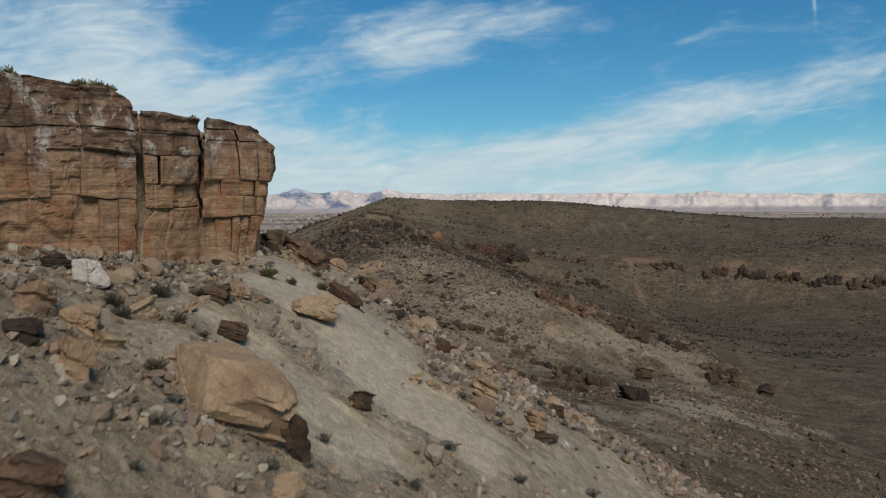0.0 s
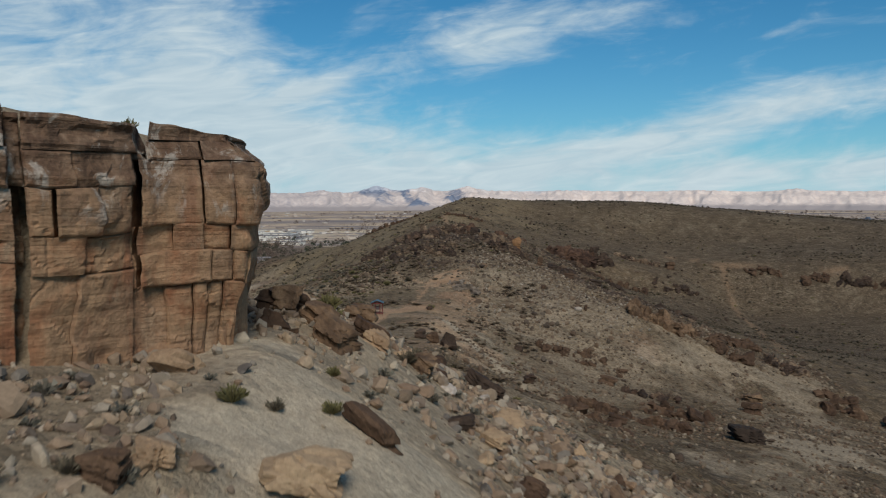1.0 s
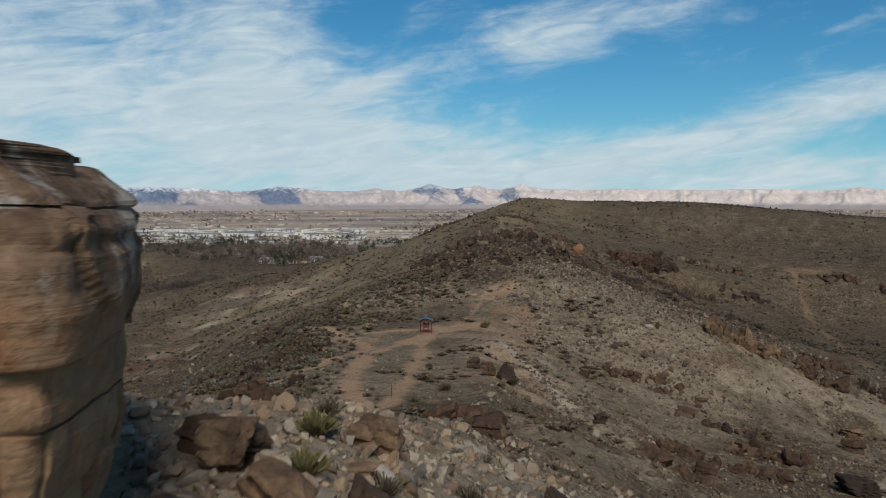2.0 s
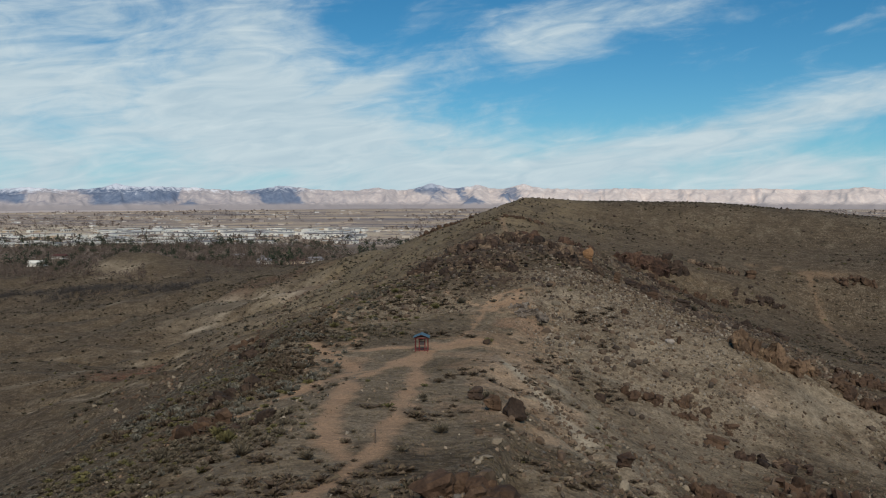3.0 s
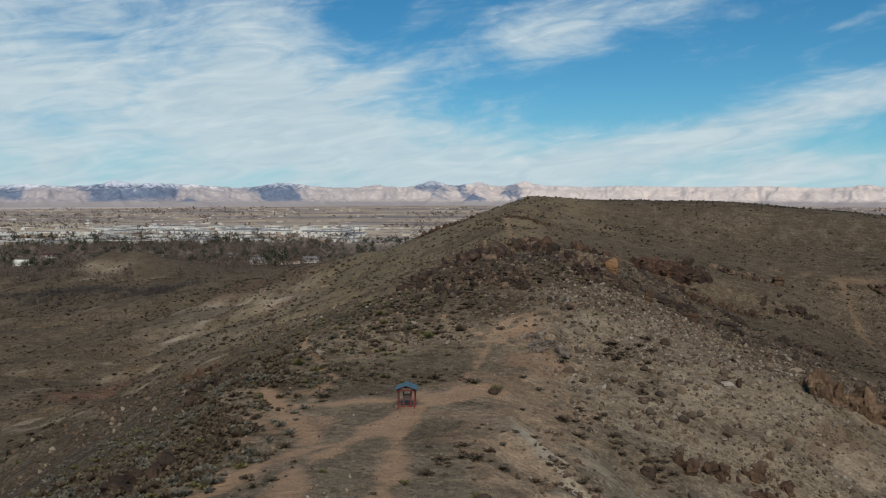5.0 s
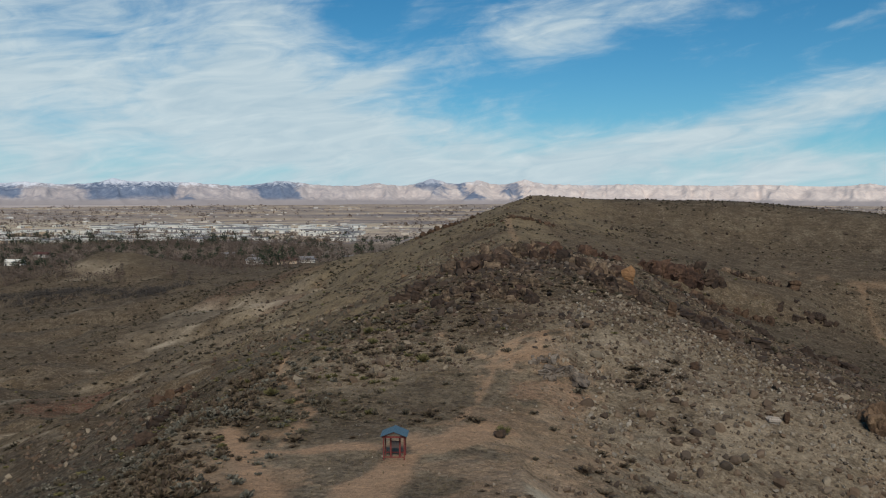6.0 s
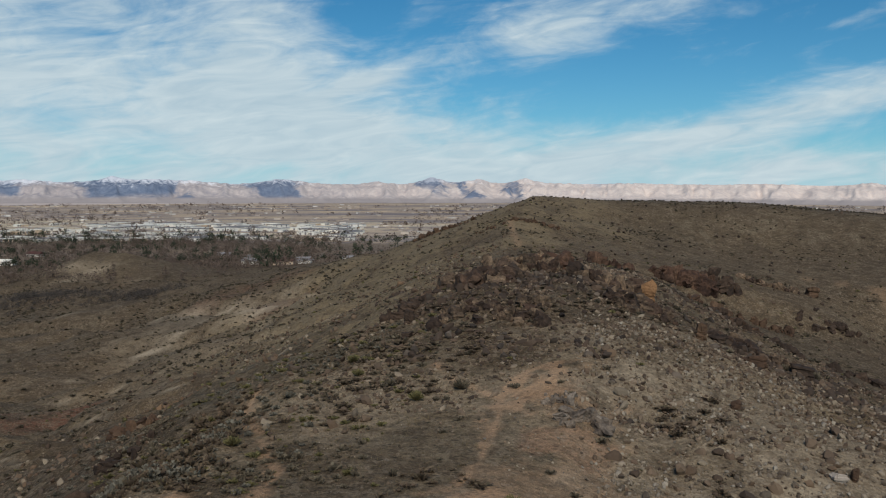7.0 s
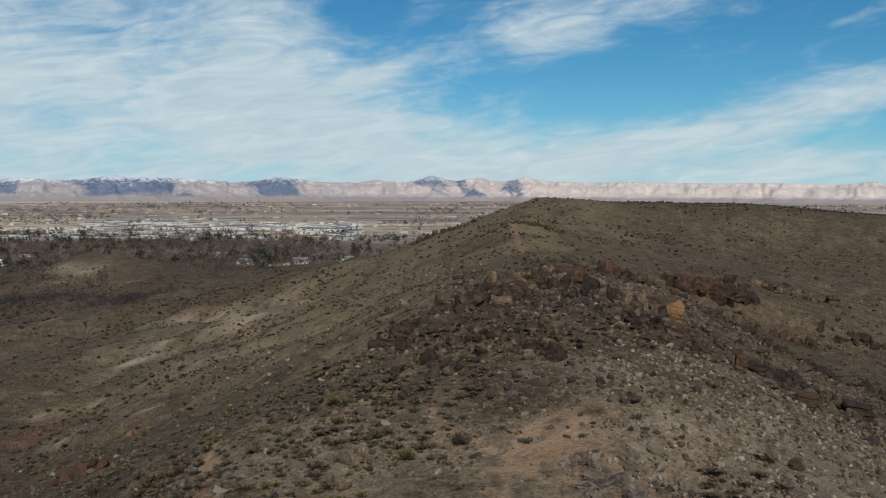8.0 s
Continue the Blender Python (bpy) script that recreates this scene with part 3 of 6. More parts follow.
red = np.maximum.reduce([0.85 * patch(-148, 338, 15, 12, 20, 0.6), 0.5 * patch(-112, 285, 9, 7, 0, 0.7), 0.5 * patch(-158, 524, 20, 12, 0, 0.8), 0.5 * patch(-166, 503, 16, 8, 0, 0.8), 0.5 * patch(-122, 455, 10, 30), 0.35 * patch(20, 186, 4, 3), 0.6 * patch(-13, 192, 4, 3)])
dark = np.maximum.reduce([
    0.75 * patch(-14, 245, 28, 26, 0, 0.7), 0.65 * patch(18, 236, 16, 12, -30, 0.7), 0.75 * patch(-31, 178, 8, 6, 10), 0.6 * patch(-33, 160, 5, 4), 0.5 * patch(-20, 158, 4, 6),
    0.6 * patch(-24, 186, 12, 9), 0.7 * patch(-46, 150, 6, 20, 20, 0.6), 0.6 * patch(110, 350, 70, 70), 0.5 * patch(10, 128, 10, 18, 30, 0.6), 0.45 * patch(100, 240, 50, 60), 0.5 * patch(38, 232, 26, 30, 0, 0.8), 0.4 * patch(45, 290, 50, 40, 0, 0.8),
])
dark = np.maximum(dark, 0.55 * smooth(-76, -120, MX + 0.12 * (MY - 200)) * smooth(60, 120, MY) * (0.45 + 0.75 * layers(MX, MY, 40, 44, 4)))
dark = np.maximum(dark, 0.7 * smooth(10, 60, MX) * smooth(280, 330, MY) * (0.8 + 0.4 * layers(MX, MY, 30, 45, 3)))
dark = np.maximum(dark, 0.85 * smooth(-44, -58, MX) * smooth(90, 120, MY) * (1 - smooth(240, 300, MY)))
dark = np.clip(dark, 0, 1)
dark = np.maximum(dark, 0.9 * smooth(50, 110, MX) * (1 - smooth(500, 700, MY)))
dark = np.maximum(dark, (0.75 + 0.5 * layers(MX, MY, 45, 48, 4)) * smooth(-20, 20, MX) * smooth(290, 330, MY) * (1 - smooth(620, 800, MY)))
dark = np.maximum(dark, 0.75 * smooth(-118, -175, MX) * smooth(250, 300, MY) * (1 - smooth(900, 1000, MY)) * np.clip(0.7 + 0.5 * layers(MX, MY, 24, 50, 4), 0, 1))
dark = np.maximum(dark, smooth(-165, -230, MX) * smooth(480, 530, MY) * (1 - smooth(900, 1000, MY)) * np.clip(0.55 + 0.6 * layers(MX, MY, 38, 49, 4), 0, 1))
dark = np.clip(dark, 0, 1)
olive = np.maximum.reduce([0.9 * patch(-88, 400, 50, 150, 8, 0.6), 0.8 * patch(-48, 300, 22, 60, 6, 0.6), 0.75 * patch(-45, 500, 60, 60), 0.7 * patch(-72, 330, 26, 90, 12), 0.3 * patch(60, 520, 120, 30), 0.7 * patch(-365, 762, 60, 22)])
plainland = smooth(860, 1060, MY) * (1 - smooth(-5, 8, HEIGHT) * (1 - smooth(900, 1300, MY)))
hill = np.exp(-(((MX + 366) / 46) ** 2 + ((MY - 785) / 40) ** 2))
HEIGHT += (22 + 5.0 * layers(MX, MY, 26, 46, 4) - 4 * (1 - np.abs(layers(MX, MY, 30, 43, 3))) ** 3) * hill


def sheet(name, x, y, z, mat):
    rows, cols = z.shape
    mesh = bpy.data.meshes.new(name)
    k = np.arange(rows * cols).reshape(rows, cols)
    faces = np.stack([k[:-1, :-1], k[:-1, 1:], k[1:, 1:], k[1:, :-1]], -1).reshape(-1, 4)
    mesh.vertices.add(rows * cols)
    mesh.vertices.foreach_set("co", np.stack([x, y, z], -1).astype(np.float32).ravel())
    mesh.loops.add(faces.size)
    mesh.loops.foreach_set("vertex_index", faces.ravel().astype(np.int32))
    mesh.polygons.add(len(faces))
    mesh.polygons.foreach_set("loop_start", np.arange(0, faces.size, 4, dtype=np.int32))
    mesh.polygons.foreach_set("use_smooth", np.ones(len(faces), bool))
    mesh.update(calc_edges=True)
    mesh.materials.append(mat)
    return mesh


def soil():
    m, tree, shader = material("desert_soil")
    at = place_of(tree)

    def mask(name):
        n = tree.nodes.new("ShaderNodeAttribute")
        n.attribute_name = name
        return n.outputs["Fac"]

    large, mid, fine = grain(tree, at, 0.035, 5, 0.6, 0.5), grain(tree, at, 0.3, 6, 0.62, 0.3), grain(tree, at, 3.2, 8, 0.7)
    grit = grain(tree, at, 14.0, 6, 0.7)
    colour = ramp(tree, large, (0.3, (0.125, 0.091, 0.056)), (0.5, (0.165, 0.122, 0.076)), (0.7, (0.20, 0.156, 0.097)))
    colour = blend(tree, between(tree, mid, 0.42, 0.68), colour, (0.21, 0.162, 0.10))
    # olive-tan soil; the west flank's colour is lifted to make up for little sun
    colour = blend(tree, calc(tree, "MULTIPLY", mask("olive"), 0.85), colour, blend(tree, mid, (0.24, 0.195, 0.115), (0.40, 0.32, 0.205)))
    colour = blend(tree, calc(tree, "MULTIPLY", mask("dark"), 0.85), colour, blend(tree, mid, (0.045, 0.038, 0.03), (0.095, 0.077, 0.056)))
    wash = grain(tree, stretch(tree, at, (1.0, 0.6, 1.0)), 0.075, 9, 0.72, 0.7)
    open_land = calc(tree, "SUBTRACT", 1.0, mask("plainland"))
    colour = blend(tree, calc(tree, "MULTIPLY", calc(tree, "MULTIPLY", between(tree, wash, 0.52, 0.60), open_land), 0.55), colour, (0.215, 0.185, 0.135))
    colour = blend(tree, calc(tree, "MULTIPLY", calc(tree, "MULTIPLY", between(tree, wash, 0.46, 0.40), open_land), 0.6), colour, (0.06, 0.05, 0.038))
    near_soil = mask("foreland")
    colour = blend(tree, near_soil, colour, blend(tree, mid, (0.42, 0.335, 0.23), (0.56, 0.465, 0.34)))
    colour = blend(tree, mask("red"), colour, blend(tree, mid, (0.16, 0.072, 0.05), (0.23, 0.108, 0.074)))
    colour = blend(tree, mask("pale"), colour, blend(tree, mid, (0.40, 0.345, 0.265), (0.51, 0.445, 0.345)))
    colour = blend(tree, calc(tree, "MULTIPLY", mask("trail"), 0.95), colour, blend(tree, mid, (0.45, 0.285, 0.175), (0.56, 0.385, 0.255)))
    # fields and scrub of the valley, haze put in by lightening their palette
    field = cells(tree, stretch(tree, at, (1.0, 0.45, 1.0)), 0.011, "Color")
    tone = tree.nodes.new("ShaderNodeSeparateColor")
    tree.links.new(field, tone.inputs[0])
    valley = ramp(tree, tone.outputs[0], (0.15, (0.26, 0.22, 0.205)), (0.45, (0.40, 0.33, 0.28)), (0.7, (0.60, 0.48, 0.34)), (0.9, (0.30, 0.265, 0.255)))
    valley = blend(tree, 0.5, valley, ramp(tree, grain(tree, stretch(tree, at, (0.3, 1.0, 1.0)), 0.02, 6, 0.7), (0.35, (0.20, 0.185, 0.18)), (0.65, (0.50, 0.43, 0.36))))
    # purple belts: cloud shade painted into the soil; tan belts are real fields
    shade_field_belts = grain(tree, stretch(tree, at, (0.0011, 0.0062, 1.0)), 1.0, 5, 0.6, 0.3)
    valley = blend(tree, between(tree, shade_field_belts, 0.50, 0.58), valley, blend(tree, mid, (0.155, 0.15, 0.175), (0.22, 0.205, 0.225)))
    valley = blend(tree, calc(tree, "MULTIPLY", between(tree, shade_field_belts, 0.42, 0.36), 0.7), valley, (0.62, 0.51, 0.37))
    sides = tree.nodes.new("ShaderNodeSeparateXYZ")
    tree.links.new(at, sides.inputs[0])
    wooded = between(tree, calc(tree, "ADD", sides.outputs[1], calc(tree, "MULTIPLY", large, 200.0)), 1640.0, 1500.0)
    valley = blend(tree, calc(tree, "MULTIPLY", wooded, 0.85), valley, blend(tree, grain(tree, at, 0.05, 6, 0.7), (0.085, 0.07, 0.058), (0.20, 0.16, 0.125)))
    town = calc(tree, "MULTIPLY", between(tree, sides.outputs[1], 1560.0, 1700.0), between(tree, sides.outputs[1], 2500.0, 2250.0))
    valley = blend(tree, calc(tree, "MULTIPLY", calc(tree, "MULTIPLY", town, between(tree, grain(tree, stretch(tree, at, (0.3, 1.0, 1.0)), 0.012, 6, 0.7), 0.42, 0.6)), 0.75), valley, (0.66, 0.60, 0.47))
    valley = blend(tree, 1.0, valley, (1.3, 1.28, 1.25), "MULTIPLY")
    colour = blend(tree, mask("plainland"), colour, valley)
    # broken stone lying in the soil, and bare and littered patches
    for size, share in ((1.7, 0.6), (4.5, 0.6)):
        piece = tree.nodes.new("ShaderNodeSeparateColor")
        tree.links.new(cells(tree, at, size, "Color"), piece.inputs[0])
        tint = ramp(tree, piece.outputs[0], (0.0, (0.055, 0.04, 0.03)), (0.35, (0.13, 0.095, 0.065)), (0.7, (0.21, 0.165, 0.118)), (1.0, (0.34, 0.29, 0.23)))
        lies = calc(tree, "MULTIPLY", between(tree, piece.outputs[1], 0.3, 0.42), between(tree, grain(tree, at, 0.12 * size, 5, 0.65, 0.4), 0.36, 0.54))
        lies = calc(tree, "MULTIPLY", lies, calc(tree, "SUBTRACT", 1.0, calc(tree, "MULTIPLY", calc(tree, "MAXIMUM", calc(tree, "MULTIPLY", near_soil, 0.75), calc(tree, "MAXIMUM", calc(tree, "MAXIMUM", mask("pale"), calc(tree, "MULTIPLY", mask("olive"), 0.6)), calc(tree, "MAXIMUM", mask("trail"), mask("plainland")))), 0.85)))
        colour = blend(tree, calc(tree, "MULTIPLY", lies, share), colour, tint)
    rills = grain(tree, stretch(tree, at, (0.45, 1.0, 1.0)), 0.36, 8, 0.72, 0.4)
    bare = calc(tree, "MULTIPLY", open_land, calc(tree, "SUBTRACT", 1.0, calc(tree, "MULTIPLY", calc(tree, "MAXIMUM", calc(tree, "MAXIMUM", mask("trail"), mask("pale")), near_soil), 0.85)))
    colour = blend(tree, calc(tree, "MULTIPLY", calc(tree, "MULTIPLY", between(tree, rills, 0.53, 0.62), bare), 0.4), colour, (0.24, 0.205, 0.15))
    colour = blend(tree, calc(tree, "MULTIPLY", calc(tree, "MULTIPLY", between(tree, rills, 0.46, 0.38), bare), 0.45), colour, (0.05, 0.042, 0.032))
    litter = calc(tree, "MULTIPLY", between(tree, grain(tree, at, 0.22, 7, 0.68, 0.6), 0.5, 0.62), mask("scrub"))
    colour = blend(tree, calc(tree, "MULTIPLY", litter, 0.55), colour, (0.075, 0.058, 0.042))
    # low scrub, pebbles and grit
    speck = calc(tree, "MULTIPLY", between(tree, calc(tree, "ADD", cells(tree, at, 1.1), calc(tree, "MULTIPLY", mid, 0.5)), 0.52, 0.34), mask("scrub"))
    colour = blend(tree, calc(tree, "MULTIPLY", speck, 0.75), colour, (0.045, 0.04, 0.03))
    clump = calc(tree, "MULTIPLY", between(tree, grain(tree, at, 0.85, 6, 0.7, 0.4), 0.52, 0.66), mask("scrub"))
    colour = blend(tree, calc(tree, "MULTIPLY", clump, 0.7), colour, (0.05, 0.043, 0.032))
    bright = calc(tree, "MULTIPLY", between(tree, grain(tree, at, 1.4, 6, 0.72, 0.2), 0.58, 0.7), 0.5)
    colour = blend(tree, bright, colour, (0.24, 0.195, 0.14))
    colour = blend(tree, calc(tree, "SUBTRACT", 0.65, calc(tree, "MULTIPLY", near_soil, 0.3)), colour, ramp(tree, fine, (0.32, (0.50, 0.46, 0.40)), (0.62, (1.26, 1.15, 1.0))), "MULTIPLY")
    colour = blend(tree, 0.5, colour, ramp(tree, grit, (0.35, (0.5, 0.5, 0.5)), (0.62, (1.25, 1.25, 1.25))), "MULTIPLY")
    put(tree, shader.inputs["Base Color"], colour)
    shader.inputs["Roughness"].default_value = 0.95
    shader.inputs["Specular IOR Level"].default_value = 0.1
    relief(tree, shader, calc(tree, "MULTIPLY", calc(tree, "SUBTRACT", 1.0, calc(tree, "MAXIMUM", mask("plainland"), calc(tree, "MULTIPLY", mask("pale"), 0.75))), calc(tree, "ADD", fine, calc(tree, "ADD", calc(tree, "MULTIPLY", grain(tree, at, 0.9, 6, 0.65), 1.6), calc(tree, "MULTIPLY", mid, 2.0)))), 0.9, 0.35)
    return m


ground_mesh = sheet("ground", MX, MY, HEIGHT, soil())
foreland = (1 - smooth(70, 105, MY + 0.6 * np.abs(MX))) * 0.9
foreland = np.maximum(foreland, 0.4 * patch(2, 155, 18, 48, -10, 0.6) * (1 - dark))
foreland = np.maximum(foreland, 0.42 * patch(0, 204, 14, 30, 0, 0.8))
foreland = np.maximum(foreland, 0.5 * patch(-24, 150, 19, 66, 4, 0.6) * (1 - dark))
foreland = np.maximum(foreland, 0.6 * patch(-30, 206, 16, 15, 0, 0.9) * (1 - 0.6 * dark))
scrub = np.clip(1 - trail - 0.8 * pale - 0.7 * foreland - 0.55 * olive, 0, 1) * (1 - 0.8 * plainland)
for key, values in (("trail", trail), ("pale", pale), ("red", red), ("dark", dark), ("olive", olive), ("plainland", plainland), ("foreland", foreland), ("scrub", scrub)):
    ground_mesh.attributes.new(key, "FLOAT", "POINT").data.foreach_set("value", values.astype(np.float32).ravel())
ground = tagged(new("ground", ground_mesh), "dry brown desert ridge with dirt trails and pale shale", "ground", kind="structure")


# ---- the far range ----
def range_stone():
    m, tree, shader = material("hazed_range_stone")
    at = place_of(tree)
    split = tree.nodes.new("ShaderNodeSeparateXYZ")
    tree.links.new(at, split.inputs[0])
    up = split.outputs[2]
    wear = grain(tree, stretch(tree, at, (1, 1, 0.35)), 0.03, 8, 0.72)
    broad = grain(tree, at, 0.0016, 4, 0.55)
    colour = ramp(tree, wear, (0.3, (0.50, 0.43, 0.41)), (0.5, (0.67, 0.56, 0.485)), (0.72, (0.80, 0.70, 0.62)))
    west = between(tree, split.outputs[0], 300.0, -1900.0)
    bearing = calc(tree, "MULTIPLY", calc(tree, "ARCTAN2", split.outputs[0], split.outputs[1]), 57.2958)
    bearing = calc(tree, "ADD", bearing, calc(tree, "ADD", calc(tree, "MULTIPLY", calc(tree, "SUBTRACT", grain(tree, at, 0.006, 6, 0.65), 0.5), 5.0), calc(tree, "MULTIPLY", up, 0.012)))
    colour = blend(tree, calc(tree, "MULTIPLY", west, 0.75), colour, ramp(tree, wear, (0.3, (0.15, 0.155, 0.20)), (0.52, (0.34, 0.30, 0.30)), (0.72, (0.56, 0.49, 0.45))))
    # dark blue masses: cloud shade painted into the stone at set bearings
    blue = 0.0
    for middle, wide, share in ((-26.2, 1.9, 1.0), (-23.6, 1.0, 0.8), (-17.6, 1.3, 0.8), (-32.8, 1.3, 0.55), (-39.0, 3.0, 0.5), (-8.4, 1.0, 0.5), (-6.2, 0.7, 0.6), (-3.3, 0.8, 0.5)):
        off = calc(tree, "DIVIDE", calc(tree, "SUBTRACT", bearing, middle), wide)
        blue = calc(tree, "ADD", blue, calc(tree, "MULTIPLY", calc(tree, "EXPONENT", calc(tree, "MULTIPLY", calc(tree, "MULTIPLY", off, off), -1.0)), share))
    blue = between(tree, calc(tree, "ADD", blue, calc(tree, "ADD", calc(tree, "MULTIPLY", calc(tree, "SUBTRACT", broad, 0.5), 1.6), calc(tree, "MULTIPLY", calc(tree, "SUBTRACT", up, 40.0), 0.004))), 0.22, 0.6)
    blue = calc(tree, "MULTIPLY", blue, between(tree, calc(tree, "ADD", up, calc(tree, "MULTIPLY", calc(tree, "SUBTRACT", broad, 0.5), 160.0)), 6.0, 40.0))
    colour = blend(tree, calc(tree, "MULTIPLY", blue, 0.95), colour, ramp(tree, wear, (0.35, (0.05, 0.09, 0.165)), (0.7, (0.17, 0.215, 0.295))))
    snow = between(tree, calc(tree, "ADD", up, calc(tree, "ADD", calc(tree, "MULTIPLY", calc(tree, "SUBTRACT", wear, 0.5), 130.0), calc(tree, "MULTIPLY", calc(tree, "SUBTRACT", broad, 0.5), 110.0))), 72.0, 104.0)
    colour = blend(tree, calc(tree, "MULTIPLY", snow, calc(tree, "ADD", 0.15, calc(tree, "MULTIPLY", west, 0.6))), colour, (0.80, 0.82, 0.86))
    foot = between(tree, calc(tree, "ADD", up, calc(tree, "MULTIPLY", calc(tree, "SUBTRACT", wear, 0.5), 16.0)), 22.0, 6.0)
    colour = blend(tree, foot, colour, (0.34, 0.29, 0.27))
    put(tree, shader.inputs["Base Color"], colour)
    # haze over the range, painted as a faint bluish glow
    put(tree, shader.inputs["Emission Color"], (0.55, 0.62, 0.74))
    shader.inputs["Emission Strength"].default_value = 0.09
    shader.inputs["Roughness"].default_value = 1.0
    shader.inputs["Specular IOR Level"].default_value = 0.0
    return m


def far_range():
    """Eroded cliffs all along the north, with spurs and snowy heights behind."""
    turn, out = np.meshgrid(np.radians(np.arange(-64, 64, 0.08)), np.linspace(0, 1, 44))
    deg = np.degrees(turn)
    crest = 84 - 0.55 * np.clip(deg - 2, 0, 40) + 3.5 * layers(deg, deg * 0, 2.4, 61, 4) + 2.5 * layers(deg, deg * 0, 9, 62, 2)
    for at, tall, wide in ((-27.6, 26, 0.7), (-25.6, 18, 2.2), (-32.6, 16, 1.4), (-18.0, 26, 1.6), (-12.4, 16, 0.7), (-9.0, 30, 0.9), (-6.2, 26, 0.8), (-3.4, 28, 0.9), (16, 14, 0.9), (-23.5, 6, 1.2), (-40, 14, 3)):
        crest = crest + tall * np.exp(-np.abs((deg - at) / wide) ** 1.5)
    crest = crest - 4 * smooth(-6, -16, deg)
    swing = 0.5 * layers(deg, out * 3, 1.7, 64, 3)
    spur = 1 - np.abs(layers(deg + swing, out * 2.4, 4.2, 63, 4, 0.6))
    fans = 1 - np.abs(layers(deg + 0.4 * swing, out * 0.9, 1.5, 65, 3, 0.6))
    lift = np.clip(out * 1.3 + 0.42 * (spur - 0.75), 0, 1) * smooth(0.0, 0.25, out)
    shape = 0.62 * lift + 0.22 * smooth(0.5, 0.72, lift) + 0.10 * smooth(0.85, 0.95, lift) + 0.16 * (fans - 0.6) * smooth(0.05, 0.4, lift) * (1 - lift)
    flute = np.abs(layers(deg + 0.25 * swing, out * 0.5, 0.55, 66, 3, 0.6))
    shape = shape + (0.085 * flute - 0.03) * smooth(0.15, 0.5, out) * (1 - smooth(0.9, 0.99, out))
    z = -8 + (crest + 8) * np.where(out > 0.98, 1, np.clip(shape / 0.94, 0, 1.02))
    z[0] = -60
    far = 4230 + 560 * out
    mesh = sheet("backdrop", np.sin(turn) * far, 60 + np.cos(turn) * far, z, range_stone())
    return tagged(new("backdrop", mesh), "distant pale hazy cliffs and snow-dusted mountains with painted blue cloud shade", "mountains", kind="structure")


far_range()
# ---- shapes ----
def shape_mesh(name, verts, faces, mat, smooth_shade=False):
    mesh = bpy.data.meshes.new(name)
    verts, faces = np.asarray(verts, np.float32), np.asarray(faces, np.int32)
    n = faces.shape[1]
    mesh.vertices.add(len(verts))
    mesh.vertices.foreach_set("co", verts.ravel())
    mesh.loops.add(faces.size)
    mesh.loops.foreach_set("vertex_index", faces.ravel())
    mesh.polygons.add(len(faces))
    mesh.polygons.foreach_set("loop_start", np.arange(0, faces.size, n, dtype=np.int32))
    mesh.polygons.foreach_set("use_smooth", np.full(len(faces), smooth_shade))
    mesh.update(calc_edges=True)
    mesh.materials.append(mat)
    return mesh


BALLS = {}


def ball(level):
    if level not in BALLS:
        bm = bmesh.new()
        bmesh.ops.create_icosphere(bm, subdivisions=level, radius=1.0)
        BALLS[level] = (np.array([v.co[:] for v in bm.verts]), np.array([[v.index for v in f.verts] for f in bm.faces]))
        bm.free()
    return BALLS[level]


def ripples(v, rng, size, amount):
    """Soft lumps over a shape, from a few crossed waves."""
    total = np.zeros(len(v))
    for k in range(7):
        way = rng.normal(size=3) * size * (1 + 0.5 * k)
        total += np.sin(v @ way + rng.uniform(0, 6.28)) / (1 + 0.6 * k)
    return total * amount


def rock(seed, level=2, cuts=12, lumps=0.03, deep=(0.55, 0.95)):
    """A broken stone: a ball cut flat by planes, with lumps; about one metre in radius."""
    rng = np.random.RandomState(seed)
    d, faces = ball(level)
    n = rng.normal(size=(cuts, 3))
    n /= np.linalg.norm(n, axis=1)[:, None]
    h = rng.uniform(*deep, size=cuts)
    dots = d @ n.T
    r = np.min(np.where(dots > 0.08, h / np.maximum(dots, 0.08), 9), axis=1)
    v = d * np.minimum(r, 1.12)[:, None]
    return v * (1 + ripples(v, rng, 2.2, lumps))[:, None], faces


def rounded_box(seed, n=7, round_off=0.22, lumps=0.035):
    """A weathered block between -1 and 1 in each direction."""
    rng = np.random.RandomState(seed)
    g = np.linspace(-1, 1, n)
    index, verts, faces = {}, [], []

    def vertex(p):
        key = tuple(np.round(p, 4))
        if key not in index:
            index[key] = len(verts)
            verts.append(p)
        return index[key]

    for axis in range(3):
        for side in (-1, 1):
            for i in range(n - 1):
                for j in range(n - 1):
                    quad = []
                    for a, b in ((i, j), (i + 1, j), (i + 1, j + 1), (i, j + 1)):
                        p = [0, 0, 0]
                        p[axis], p[(axis + 1) % 3], p[(axis + 2) % 3] = side, g[a], g[b]
                        quad.append(vertex(p))
                    faces.append(quad if side > 0 else quad[::-1])
    v = np.array(verts, float)
    core = np.clip(v, -(1 - round_off), 1 - round_off)
    off = v - core
    v = core + off / np.maximum(np.linalg.norm(off, axis=1), 1e-6)[:, None] * np.max(np.abs(off), axis=1)[:, None]
    v *= 1 + rng.uniform(-0.10, 0.10, 3)[None, :] * v[:, [1, 2, 0]]
    v += v * ripples(v, rng, 1.8, lumps)[:, None]
    return v, np.array(faces)


